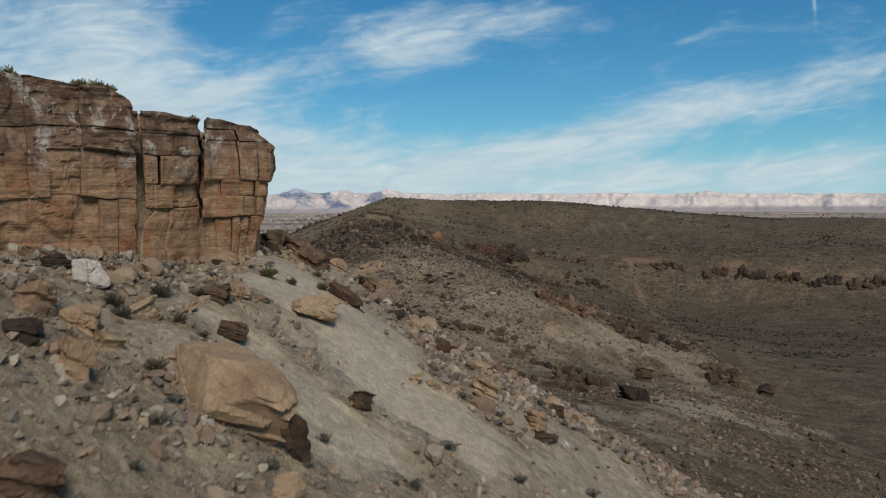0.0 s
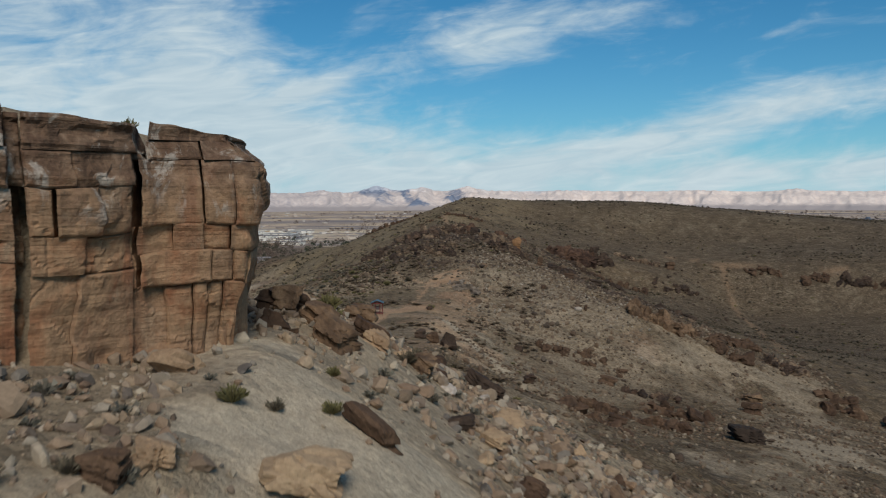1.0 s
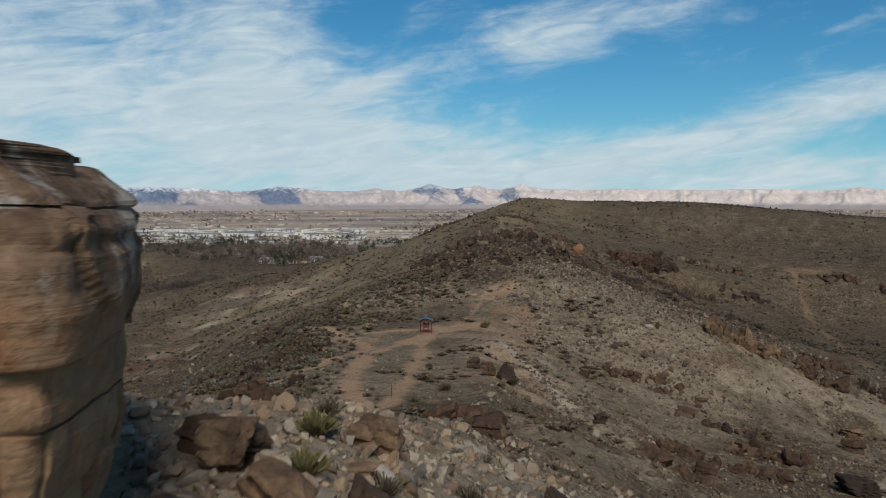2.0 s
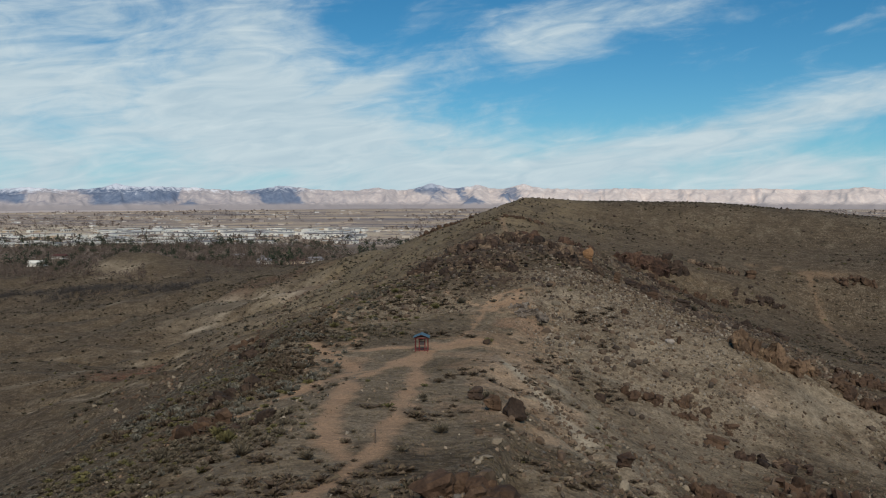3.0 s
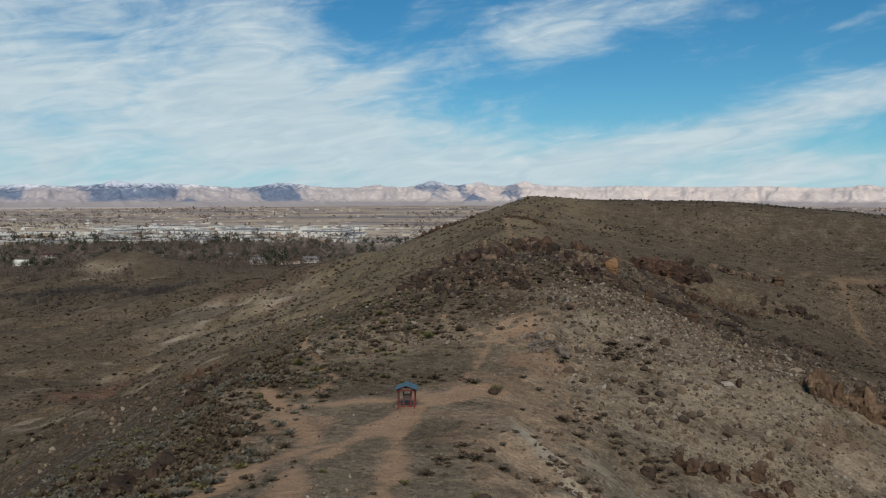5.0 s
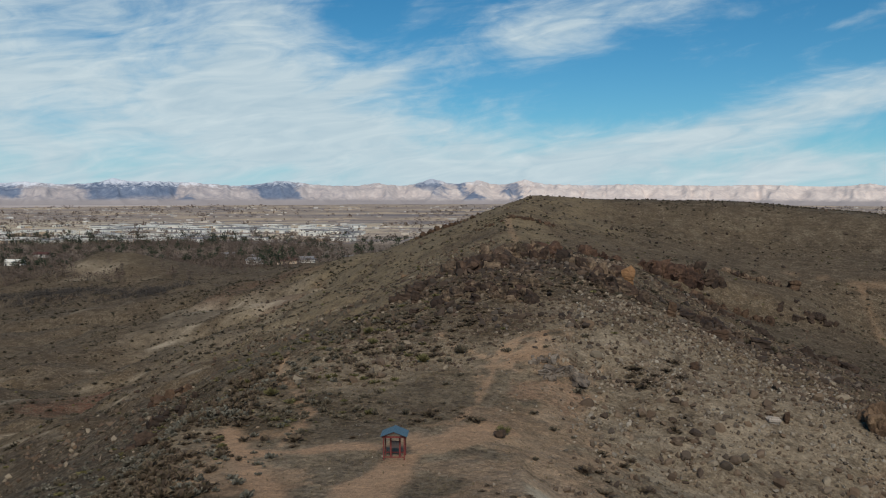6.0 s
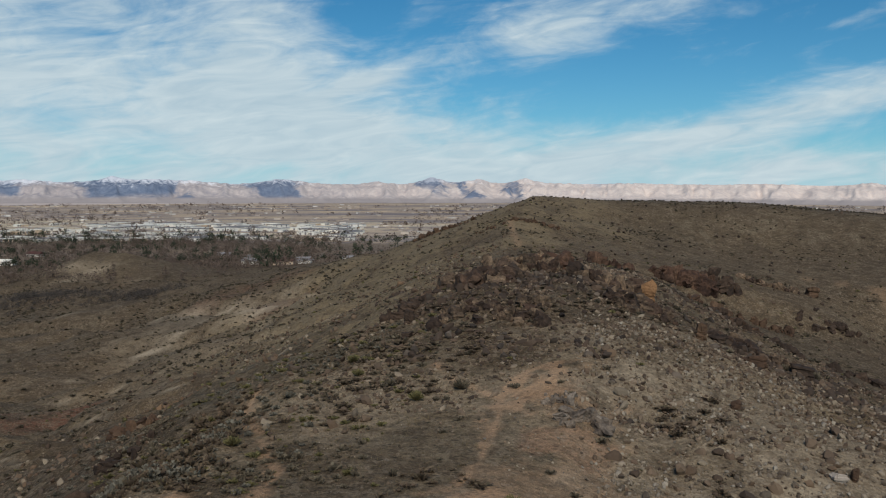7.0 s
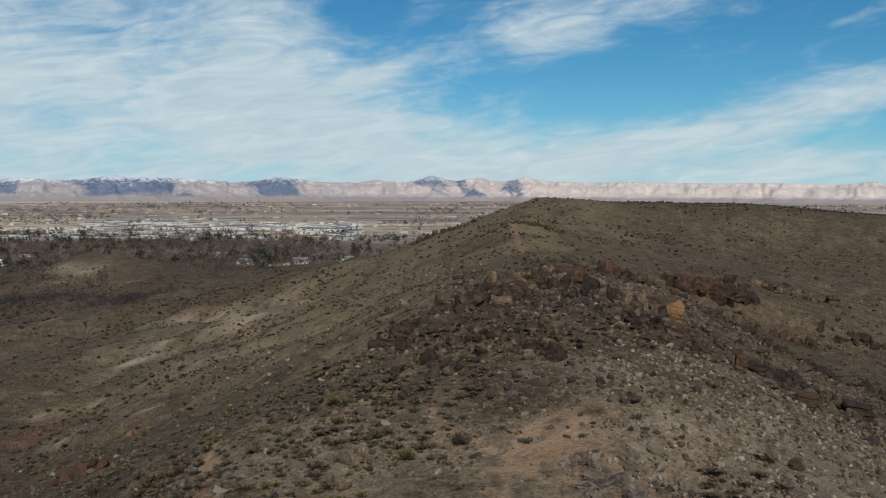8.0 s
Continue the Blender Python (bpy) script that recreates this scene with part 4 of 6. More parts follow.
def part(name, shape, mat, parent=None, label="", smooth_shade=False, at=None):
    """One mesh object, under a thing or a part."""
    ob = new(name, shape if isinstance(shape, bpy.types.Mesh) else shape_mesh(name, *shape, mat, smooth_shade))
    if parent is not None:
        ob.parent = parent
    if at is not None:
        ob.matrix_basis = at
    return tagged(ob, label)


def box(x0, x1, y0, y1, z0, z1):
    v = [(x, y, z) for z in (z0, z1) for y in (y0, y1) for x in (x0, x1)]
    return v, [(0, 2, 3, 1), (4, 5, 7, 6), (0, 1, 5, 4), (2, 6, 7, 3), (0, 4, 6, 2), (1, 3, 7, 5)]


def beam(name, mat, size, edge, parent=None, label="", at=None):
    """A box with bevelled edges."""
    bm = bmesh.new()
    bmesh.ops.create_cube(bm, size=1.0)
    bmesh.ops.scale(bm, vec=size, verts=bm.verts)
    bmesh.ops.bevel(bm, geom=bm.edges[:], offset=edge, segments=1, affect="EDGES")
    mesh = bpy.data.meshes.new(name)
    bm.to_mesh(mesh)
    bm.free()
    mesh.materials.append(mat)
    return part(name, mesh, mat, parent, label, at=at)


def turned(rng, count):
    """Random turns, mostly about the upright."""
    a, t = rng.uniform(0, 6.283, count), rng.normal(0, 0.45, (count, 2))
    out = []
    for k in range(count):
        out.append(np.array(Euler((t[k, 0], t[k, 1], a[k])).to_matrix()))
    return np.array(out)


def heap(name, x, y, size, shapes, mat, label, category, seed, sink=0.25, flat=(0.55, 1.0), upright=False, smooth_shade=False):
    """Many small pieces lying on the ground, joined into one mesh."""
    rng = np.random.RandomState(seed)
    x, y, size = np.asarray(x), np.asarray(y), np.asarray(size)
    z = ground_z(x, y)
    verts, faces, base = [], [], 0
    kind = rng.randint(0, len(shapes), len(x))
    for k, (v, f) in enumerate(shapes):
        pick = np.where(kind == k)[0]
        if not len(pick):
            continue
        if upright:
            a = rng.uniform(0, 6.283, len(pick))
            c, s, o, i = np.cos(a), np.sin(a), np.zeros(len(pick)), np.ones(len(pick))
            m = np.array([[c, -s, o], [s, c, o], [o, o, i]]).transpose(2, 0, 1)
            scale = np.stack([rng.uniform(0.8, 1.2, len(pick)), rng.uniform(0.8, 1.2, len(pick)), rng.uniform(*flat, len(pick))], -1)
        else:
            m = turned(rng, len(pick))
            scale = np.stack([rng.uniform(0.7, 1.2, len(pick)), rng.uniform(0.6, 1.0, len(pick)), rng.uniform(*flat, len(pick))], -1)
        p = np.einsum("nij,nvj->nvi", m, v[None] * scale[:, None, :]) * size[pick][:, None, None]
        p[:, :, 0] += x[pick][:, None]
        p[:, :, 1] += y[pick][:, None]
        p[:, :, 2] += (z[pick] + size[pick] * (0.5 - sink if not upright else -sink))[:, None]
        verts.append(p.reshape(-1, 3))
        faces.append((f[None] + (base + np.arange(len(pick)) * len(v))[:, None, None]).reshape(-1, f.shape[1]))
        base += len(pick) * len(v)
    ob = new(name, shape_mesh(name, np.concatenate(verts), np.concatenate(faces), mat, smooth_shade))
    return tagged(ob, label, category, kind="stuff")


def sown(seed, count, x0, x1, y0, y1, wanted):
    """Random places in a stretch of the plan, kept with the chance that wanted(x, y) gives."""
    rng = np.random.RandomState(seed)
    x, y = rng.uniform(x0, x1, count), rng.uniform(y0, y1, count)
    keep = rng.uniform(0, 1, count) < wanted(x, y)
    return x[keep], y[keep], rng


def field_of(values, x, y):
    i = np.clip(np.searchsorted(GX, x) - 1, 0, len(GX) - 1)
    j = np.clip(np.searchsorted(GY, y) - 1, 0, len(GY) - 1)
    return values[j, i]


# ---- the sandstone cliff ----
def cliff():
    """A jointed face that follows the plan: irregular blocks, each standing proud or back, split by cracks."""
    thing = tagged(new("sandstone_cliff"), "layered orange-brown sandstone cliff with deep vertical cracks", "cliff")
    thing.location = (-12, 39, 34)
    rng = np.random.RandomState(8)
    line = np.array(FACE[2:11], float)
    run = np.concatenate([[0], np.cumsum(np.hypot(*np.diff(line, axis=0).T))])
    s = np.arange(0, run[-1], 0.07)
    px, py = np.interp(s, run, line[:, 0]), np.interp(s, run, line[:, 1])
    soft = np.hanning(13) / np.hanning(13).sum()
    px, py = (np.convolve(np.pad(q, 6, mode="edge"), soft, "valid") for q in (px, py))
    tx, ty = np.gradient(px), np.gradient(py)
    long = np.hypot(tx, ty)
    nx, ny = ty / long, -tx / long
    # beds of blocks: height of the bed, then where its upright joints stand and how far each block is proud
    corner, cleft, notch = float(run[5]), 15.5, 19.0
    end_of_face = float(run[-1])
    beds = [
        (33.0, 36.35, 0.0, ((2.6, 0.0), (5.5, 0.1), (8.2, -0.05), (10.3, 0.08), (11.3, 0.0), (12.9, 0.14), (13.95, 0.05), (14.75, 0.16), (15.45, 0.08))),
        (36.35, 38.1, 0.0, ((3.4, 0.05), (6.5, 0.0), (9.0, 0.1), (10.6, 0.0), (11.35, 0.08), (12.05, 0.22), (13.3, 0.02), (14.7, 0.16), (15.45, 0.08))),
        (38.1, 39.0, 0.0, ((4.0, 0.1), (8.0, 0.2), (11.4, 0.05), (12.15, 0.16), (13.35, 0.08), (15.4, 0.36))),
        (39.0, 50.0, 0.0, ((5.0, 0.0), (9.5, 0.15), (11.4, 0.02), (13.3, 0.12), (15.3, 0.42))),
        (33.0, 35.4, 15.45, ((15.75, -0.5),)), (35.4, 36.3, 15.45, ((15.75, -0.95),)), (36.3, 37.0, 15.45, ((15.75, -0.7),)), (37.0, 38.2, 15.45, ((15.75, -1.1),)), (38.2, 50.0, 15.4, ((15.75, -0.2),)),
        (33.0, 36.0, 15.75, ((16.9, 0.1), (18.5, 0.16))),
        (33.0, 35.4, 18.5, ((19.35, 0.1), (20.12, 0.18), (20.5, 0.14), (20.95, 0.08), (corner + 0.1, 0.16), (24.2, 0.05), (27.5, 0.0), (32.0, 0.1), (end_of_face, 0.0))),
        (36.0, 37.0, 15.75, ((16.95, 0.22), (18.5, 0.05))),
        (35.4, 36.35, 18.5, ((18.62, -0.08), (20.55, 0.24), (21.2, 0.1), (corner + 0.2, 0.17), (25.0, 0.1), (29.0, 0.0), (end_of_face, 0.1))),
        (37.0, 38.2, 15.75, ((16.3, 0.1), (17.4, 0.22), (18.45, 0.05))),
        (36.35, 37.1, 18.5, ((18.62, -0.05), (19.6, 0.1), (20.35, 0.16), (21.1, 0.0), (corner + 0.2, 0.1), (26.0, 0.05), (end_of_face, 0.0))),
        (37.1, 38.85, 18.5, ((18.62, -0.16), (20.38, 0.16), (20.46, -0.12), (21.2, 0.08), (corner + 0.3, 0.2), (26.0, 0.1), (end_of_face, 0.05))),
        (38.2, 39.0, 15.75, ((16.9, 0.1), (18.5, 0.06))), (38.85, 39.0, 18.5, ((19.04, -0.05),)),
        (39.0, 50.0, 15.75, ((18.62, 0.16), (19.04, -0.2))),
        (38.85, 39.35, 19.04, ((20.5, 0.1), (corner + 0.2, 0.14), (27.0, 0.1), (end_of_face, 0.05))),
        (39.35, 50.0, 19.04, ((20.2, 0.12), (21.3, 0.1), (corner + 0.4, 0.0), (27.0, 0.0), (end_of_face, 0.0))),
    ]
    blocks = []
    for low, high, begin, joints in beds:
        for end, proud in joints:
            blocks.append((begin, end, low, high, proud))
            begin = end
    skyline = ((0, 41.2), (cleft - 4.0, 40.9), (cleft - 1.0, 40.5), (cleft - 0.3, 40.2), (cleft - 0.2, 39.9), (notch - 0.42, 39.66), (notch - 0.36, 39.5), (notch - 0.06, 38.9), (notch + 0.03, 38.85), (notch + 0.06, 39.88), (corner - 0.3, 39.58), (corner + 0.2, 39.4), (99, 39.4))
    for begin, end, low, high, proud in blocks:
        cols = max(int((end - begin) / 0.06), 4)
        ease = np.linspace(0, 1, cols + 1)
        ease = ease - 0.09 * np.sin(2 * math.pi * ease)
        line_s = begin + (end - begin) * ease
        crest_line = np.interp(line_s, [q[0] for q in skyline], [q[1] for q in skyline]) + 0.07 * layers(line_s, 0 * line_s, 1.3, 309, 3)
        ceiling = np.minimum(high, crest_line)
        tall = float(ceiling.max() - low)
        if tall < 0.08:
            continue
        rows = max(int(tall / 0.06), 4)
        ease = np.linspace(0, 1, rows + 1)
        ease = (ease - 0.09 * np.sin(2 * math.pi * ease))[:, None]
        ws = np.repeat(line_s[None], rows + 1, 0)
        wz = low + np.maximum(ceiling - low, 0.02)[None] * ease
        calm = 1 - 0.8 * smooth(38.6, 39.3, wz)
        S = ws + 0.16 * layers(ws, wz, 3.2, 301, 2) + 0.02 * layers(ws, wz, 0.5, 302, 3)
        Z = wz + (0.2 * layers(ws, wz, 3.4, 303, 2) + 0.02 * layers(ws, wz, 0.6, 304, 3)) * calm
        edge = np.minimum(np.minimum(ws - begin, end - ws), np.minimum(wz - low, ceiling[None] - wz))
        crack = rng.choice([0.0, 0.0, 0.02, 0.05, 0.12])
        mid, level = 0.5 * (begin + end), 0.5 * (low + min(high, 40.0))
        push = (proud + rng.uniform(-0.05, 0.05) + rng.uniform(-0.08, 0.08) * np.clip(ws - mid, -1.5, 1.5) + rng.uniform(-0.10, 0.05) * (wz - level)
                - crack * np.exp(-(edge / 0.03) ** 2) - 0.004 * np.exp(-(edge / 0.14) ** 2))
        push += -0.35 * (1 - smooth(33.6, 36.6, Z)) * smooth(4, 9, S) + 0.16 * np.exp(-((Z - 37.9) / 0.9) ** 2)
        push += np.exp(-(np.minimum(S - corner, 0) / 1.2) ** 2) * (1 - smooth(corner + 4, corner + 7, S)) * (0.12 * np.exp(-((Z - 37.6) / 0.9) ** 2) - 0.75 * smooth(38.5, 39.6, Z) - 0.3 * (1 - smooth(33.6, 35.6, Z)))
        push += 0.05 * layers(S * 0.18, Z * 2.6, 1.0, 305, 4) * (0.5 + 1.2 * smooth(37.6, 38.6, Z)) + 0.09 * layers(S, Z, 2.2, 307, 3) + 0.03 * layers(S, Z, 0.5, 308, 3)
        push -= 0.10 * np.clip(0.5 * np.abs(layers(S * 0.8, Z, 0.9, 306, 4)) - 0.2, 0, 1)
        push += 0.14 * smooth(-0.12, 0.12, layers(S, Z + 0.5 * S, 2.2, 312, 3)) - 0.07
        split = np.abs(layers(S + 0.4 * Z, Z - 0.25 * S, 2.4, 310, 3))
        push -= 0.06 * np.exp(-(split / 0.04) ** 2) * smooth(-0.2, 0.3, layers(S, Z, 3.0, 311, 2))
        flake = layers(S * 0.7, Z * 1.8, 0.8, 313, 3)
        push += 0.07 * smooth(-0.03, 0.03, flake - 0.15) * smooth(-0.1, 0.3, layers(S, Z, 2.4, 314, 2))
        bx, by, ox, oy = (np.interp(S, s, q) for q in (px, py, nx, ny))
        front = np.stack([bx + ox * push, by + oy * push, Z], -1).reshape(-1, 3)
        ax, ay = (-0.3, 0.95) if begin > 15.7 and end < corner + 0.5 else (-ox, -oy)
        back = np.stack([bx + ax * 1.9, by + ay * 1.9, Z], -1).reshape(-1, 3)
        number = np.arange((rows + 1) * (cols + 1)).reshape(rows + 1, cols + 1)
        quads = np.stack([number[:-1, :-1], number[:-1, 1:], number[1:, 1:], number[1:, :-1]], -1).reshape(-1, 4)
        ring = np.concatenate([number[0, :-1], number[:-1, -1], number[-1, :0:-1], number[:0:-1, 0]])
        after, shift = np.roll(ring, -1), number.size
        walls = np.stack([after, ring, ring + shift, after + shift], -1)
        points = np.concatenate([front, back]) - np.array(thing.location)
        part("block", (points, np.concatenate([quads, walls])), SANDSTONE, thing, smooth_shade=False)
    return thing


cliff()

# ---- boulders ----
def crag_block(seed, level=0, rough=0.035):
    """A joint-bounded block: a skewed box with broken corners, stepped bedding and cracks; about one metre in radius."""
    rng = np.random.RandomState(seed)
    d, faces = ball(level or 3)
    n = np.concatenate([np.eye(3), -np.eye(3)]) + rng.normal(0, 0.2, (6, 3))
    n = np.concatenate([n, rng.normal(size=(6, 3))])
    n /= np.linalg.norm(n, axis=1)[:, None]
    h = np.concatenate([rng.uniform(0.62, 0.95, 6), rng.uniform(0.8, 1.05, 6)])
    dots = d @ n.T
    v = d * np.min(np.where(dots > 0.08, h / np.maximum(dots, 0.08), 9), axis=1)[:, None]
    bed = layers(v[:, 2] * 2.6 + 0.35 * v[:, 0] + seed, 0.15 * v[:, 1], 1.0, 340 + seed % 17, 2)
    v[:, :2] *= (1 + 0.13 * np.sign(bed) * smooth(0.05, 0.2, np.abs(bed)))[:, None]
    split = np.abs(layers(v[:, 0] * 1.3 + seed, v[:, 1] * 1.3 + 0.3 * v[:, 2], 1.0, 360 + seed % 13, 2))
    v *= (1 - 0.2 * np.exp(-(split / 0.09) ** 2) + rough * rng.normal(size=len(v)))[:, None]
    return v, faces


def boulder(x, y, wide, tall, mat, label, seed, name="boulder", deep=None, tilt=(0, 0), turn=0.0, sink=0.22, group=""):
    v, f = crag_block(seed + int(10 * abs(x)), 4, 0.006)
    rng = np.random.RandomState(seed)
    deep = deep or wide * rng.uniform(0.7, 0.95)
    v = v / np.abs(v).max(axis=0) * np.array([wide / 2, deep / 2, tall / 2])
    q = v * 2 / wide
    v = v * (1 + 0.06 * layers(q[:, 0] * 1.5 + q[:, 2] * 0.8 + seed, q[:, 1] * 1.5 - q[:, 2] * 0.7, 1.0, seed, 4))[:, None]
    v[:, :2] *= (1 + 0.05 * layers(q[:, 2] * 2.5 + seed, 0.4 * q[:, 0], 1.0, seed + 9, 3))[:, None]
    ob = new(name, shape_mesh(name, v, f, mat, False))
    ob.matrix_basis = pose(x, y, float(ground_z(x, y)) + tall * (0.5 - sink), tilt[0], tilt[1], turn)
    return tagged(ob, label, "boulder", group)


TAN, BROWN, BLACK = "tan sandstone boulder lying on the rubble slope", "brown weathered boulder on the rocky slope", "dark varnished boulder standing on the slope"
# the great block below the cliff, and the dark slab at its foot
big_v, big_f = rock(77, 5, 11, 0.015, (0.6, 0.95))
big_v = big_v * np.array([1.95, 1.4, 1.2])
shelf = layers(big_v[:, 2] * 2.6 + 0.4 * big_v[:, 0], 0.25 * big_v[:, 1] + 0.2 * big_v[:, 0], 1.0, 310, 3)
big_v[:, :2] *= (1 + 0.09 * np.sign(shelf) * smooth(0.02, 0.16, np.abs(shelf)))[:, None]
big_v *= (1 + 0.02 * layers(big_v[:, 0] * 2 + big_v[:, 2], big_v[:, 1] * 2 - big_v[:, 2], 1.0, 311, 4))[:, None]
big = new("boulder", shape_mesh("boulder", big_v, big_f, TAN_ROCK, False))
big.matrix_basis = pose(-6.0, 25.8, float(ground_z(-6.0, 25.8)) + 0.35, 8, 28, -30)
tagged(big, "large layered tan sandstone boulder half sunk in scree", "boulder")
for row in (
    (-4.1, 25.4, 0.85, 1.75, BROWN_ROCK, "upright dark streaked slab of split rock", 63, 0.5, (8, -14), 20, 0.1), (-4.8, 35.0, 1.9, 1.15, TAN_ROCK, TAN, 41, 1.5, (0, 14), 10, 0.22),
    (-11.6, 30.2, 1.35, 1.0, PALE_ROCK, "whitish boulder on the slope under the cliff", 42, 1.0, (0, 6), 30, 0.2), (-13.3, 31.8, 1.1, 0.6, DARK_ROCK, BLACK, 43, 0.8, (0, 0), 0, 0.2),
    (-10.4, 22.8, 1.1, 0.7, DARK_ROCK, BLACK, 60, 0.8, (10, 10), 30, 0.2), (-9.1, 22.8, 0.95, 1.3, TAN_ROCK, TAN, 44, 0.8, (0, 20), 30, 0.25),
    (-8.1, 18.2, 1.8, 1.2, BROWN_ROCK, BROWN, 45, 1.5, (0, 12), 12, 0.2), (-1.1, 35.0, 0.75, 0.55, TAN_ROCK, TAN, 61, 0.6, (0, 0), 5, 0.2), (-0.4, 35.4, 0.55, 0.42, TAN_ROCK, TAN, 40, 0.5, (0, 0), 50, 0.2),
    (-4.1, 39.2, 1.8, 0.9, BROWN_ROCK, BROWN, 62, 0.9, (0, 22), -38, 0.3), (-2.4, 46.8, 1.0, 0.6, DARK_ROCK, BLACK, 41, 0.8, (0, 0), 0, 0.2), (-1.4, 46.6, 1.3, 0.6, TAN_ROCK, TAN, 63, 0.9, (0, 12), -30, 0.2),
    (-0.1, 43.0, 1.0, 0.9, BROWN_ROCK, BROWN, 42, 0.9, (0, 10), 0, 0.2), (1.7, 37.7, 1.5, 1.1, TAN_ROCK, TAN, 43, 1.2, (0, 25), 0, 0.25), (3.8, 38.0, 1.1, 1.0, TAN_ROCK, TAN, 44, 0.9, (0, 20), 40, 0.25),
    (-6.9, 30.4, 1.15, 0.85, BROWN_ROCK, BROWN, 45, 1.0, (0, 15), 0, 0.25), (-2.8, 31.1, 1.1, 0.7, BROWN_ROCK, BROWN, 40, 0.8, (0, 15), 60, 0.25), (-10.8, 24.8, 1.5, 1.1, TAN_ROCK, TAN, 62, 1.2, (0, 15), 70, 0.3),
    (-9.9, 25.6, 1.3, 0.9, TAN_ROCK, TAN, 41, 1.0, (12, 15), 10, 0.3), (-7.9, 32.7, 1.1, 0.8, BROWN_ROCK, BROWN, 61, 0.9, (0, 10), 0, 0.25), (-7.4, 33.8, 0.9, 0.6, TAN_ROCK, TAN, 43, 0.9, (0, 10), 25, 0.25),
    (-6.7, 47.0, 1.9, 1.1, CLIFF_ROCK, BROWN, 60, 1.3, (10, 24), -30, 0.25), (-8.9, 49.6, 1.2, 1.5, CLIFF_ROCK, BROWN, 63, 1.1, (0, 10), 20, 0.2), (-5.5, 48.9, 1.4, 0.9, TAN_ROCK, TAN, 44, 1.1, (0, 20), -20, 0.25),
    (-2.4, 63.5, 2.6, 1.5, DARK_ROCK, BLACK, 62, 1.3, (0, 28), -35, 0.25), (-9.9, 51.0, 1.2, 1.3, DARK_ROCK, BLACK, 45, 1.2, (0, 0), 0, 0.2), (-7.2, 55.5, 1.7, 1.1, CLIFF_ROCK, BROWN, 40, 1.5, (0, 15), 15, 0.25),
    (-9.4, 129.6, 2.6, 2.5, DARK_ROCK, BLACK, 43, 2.0, (0, 12), 20, 0.2), (-7.8, 91.0, 2.2, 1.8, BROWN_ROCK, BROWN, 41, 1.8, (0, 0), 0, 0.25), (-13.6, 136.0, 2.2, 1.5, DARK_ROCK, BLACK, 60, 1.6, (0, 0), 60, 0.25),
    (-11.2, 130.8, 2.0, 1.9, CLIFF_ROCK, "tan-brown boulder beside a dark one", 42, 1.6, (0, 0), 0, 0.25), (28.7, 139.0, 5.0, 3.4, DARK_ROCK, BLACK, 45, 4.0, (0, 10), 10, 0.25), (36.4, 168.0, 3.6, 2.6, BROWN_ROCK, BROWN, 44, 2.8, (0, 0), 30, 0.25),
    (13.4, 166.0, 3.6, 2.2, BROWN_ROCK, BROWN, 63, 2.4, (0, 15), -20, 0.25), (10.9, 130.0, 3.2, 2.2, BROWN_ROCK, BROWN, 40, 2.4, (0, 12), 0, 0.25), (0.5, 133.5, 2.4, 1.8, BROWN_ROCK, BROWN, 61, 2.0, (0, 12), 40, 0.25),
    (-0.9, 168.0, 1.9, 1.4, DARK_ROCK, BLACK, 43, 1.5, (0, 0), 0, 0.25), (-16.4, 176.4, 1.2, 1.0, DARK_ROCK, BLACK, 60, 1.0, (0, 0), 0, 0.2), (-1.8, 249.0, 2.4, 3.6, ORANGE_ROCK, "bright orange rounded boulder among dark crags", 44, 2.0, (0, 0), 0, 0.12),
    (10.0, 231.5, 3.6, 2.4, BROWN_ROCK, "red-brown flat-faced boulder in the talus", 62, 2.6, (0, 0), 10, 0.25), (3.6, 233.5, 1.6, 3.2, BROWN_ROCK, "upright brown slab in the talus", 63, 1.4, (0, 8), 0, 0.2), (64.0, 429.0, 5.5, 4.4, BROWN_ROCK, BROWN, 41, 4.5, (0, 0), 0, 0.25),
    (39.0, 178.0, 4.2, 3.0, CLIFF_ROCK, "tan-brown boulder on the eastern spur", 46, 3.4, (0, 10), 20, 0.25), (65.0, 186.0, 4.4, 3.8, DARK_ROCK, BLACK, 47, 3.4, (0, 8), 0, 0.2),
    (-9.0, 50.5, 1.6, 1.1, BROWN_ROCK, BROWN, 48, 1.3, (8, 14), 30, 0.25), (-7.4, 48.2, 2.1, 1.2, CLIFF_ROCK, BROWN, 49, 1.3, (0, 24), -35, 0.25), (-6.0, 49.6, 1.8, 1.0, BROWN_ROCK, BROWN, 50, 1.2, (0, 20), -25, 0.25), (-8.6, 46.6, 1.2, 0.8, BROWN_ROCK, BROWN, 51, 1.0, (0, 12), 10, 0.25), (-4.2, 50.8, 1.6, 0.9, CLIFF_ROCK, BROWN, 52, 1.2, (0, 22), -30, 0.25),
    (-33.6, 231.0, 1.8, 3.0, DARK_ROCK, BLACK, 61, 1.6, (0, 0), 0, 0.2), (3.9, 207.6, 1.6, 1.2, BROWN_ROCK, BROWN, 42, 1.3, (0, 0), 0, 0.25), (10.2, 194.0, 1.6, 1.0, PALE_ROCK, "pale grey boulder on the scree slope", 45, 1.3, (0, 0), 20, 0.25),
    (17.0, 236.5, 4.0, 3.0, DARK_ROCK, BLACK, 40, 3.2, (0, 0), 0, 0.25), (-32.3, 221.6, 1.8, 1.4, DARK_ROCK, BLACK, 44, 1.5, (0, 0), 0, 0.25), (11.6, 194.4, 0.8, 1.5, BROWN_ROCK, BROWN, 60, 0.8, (0, 12), 0, 0.2),
):
    x, y, wide, tall, mat, label, seed, deep, tilt, turn, sink = row
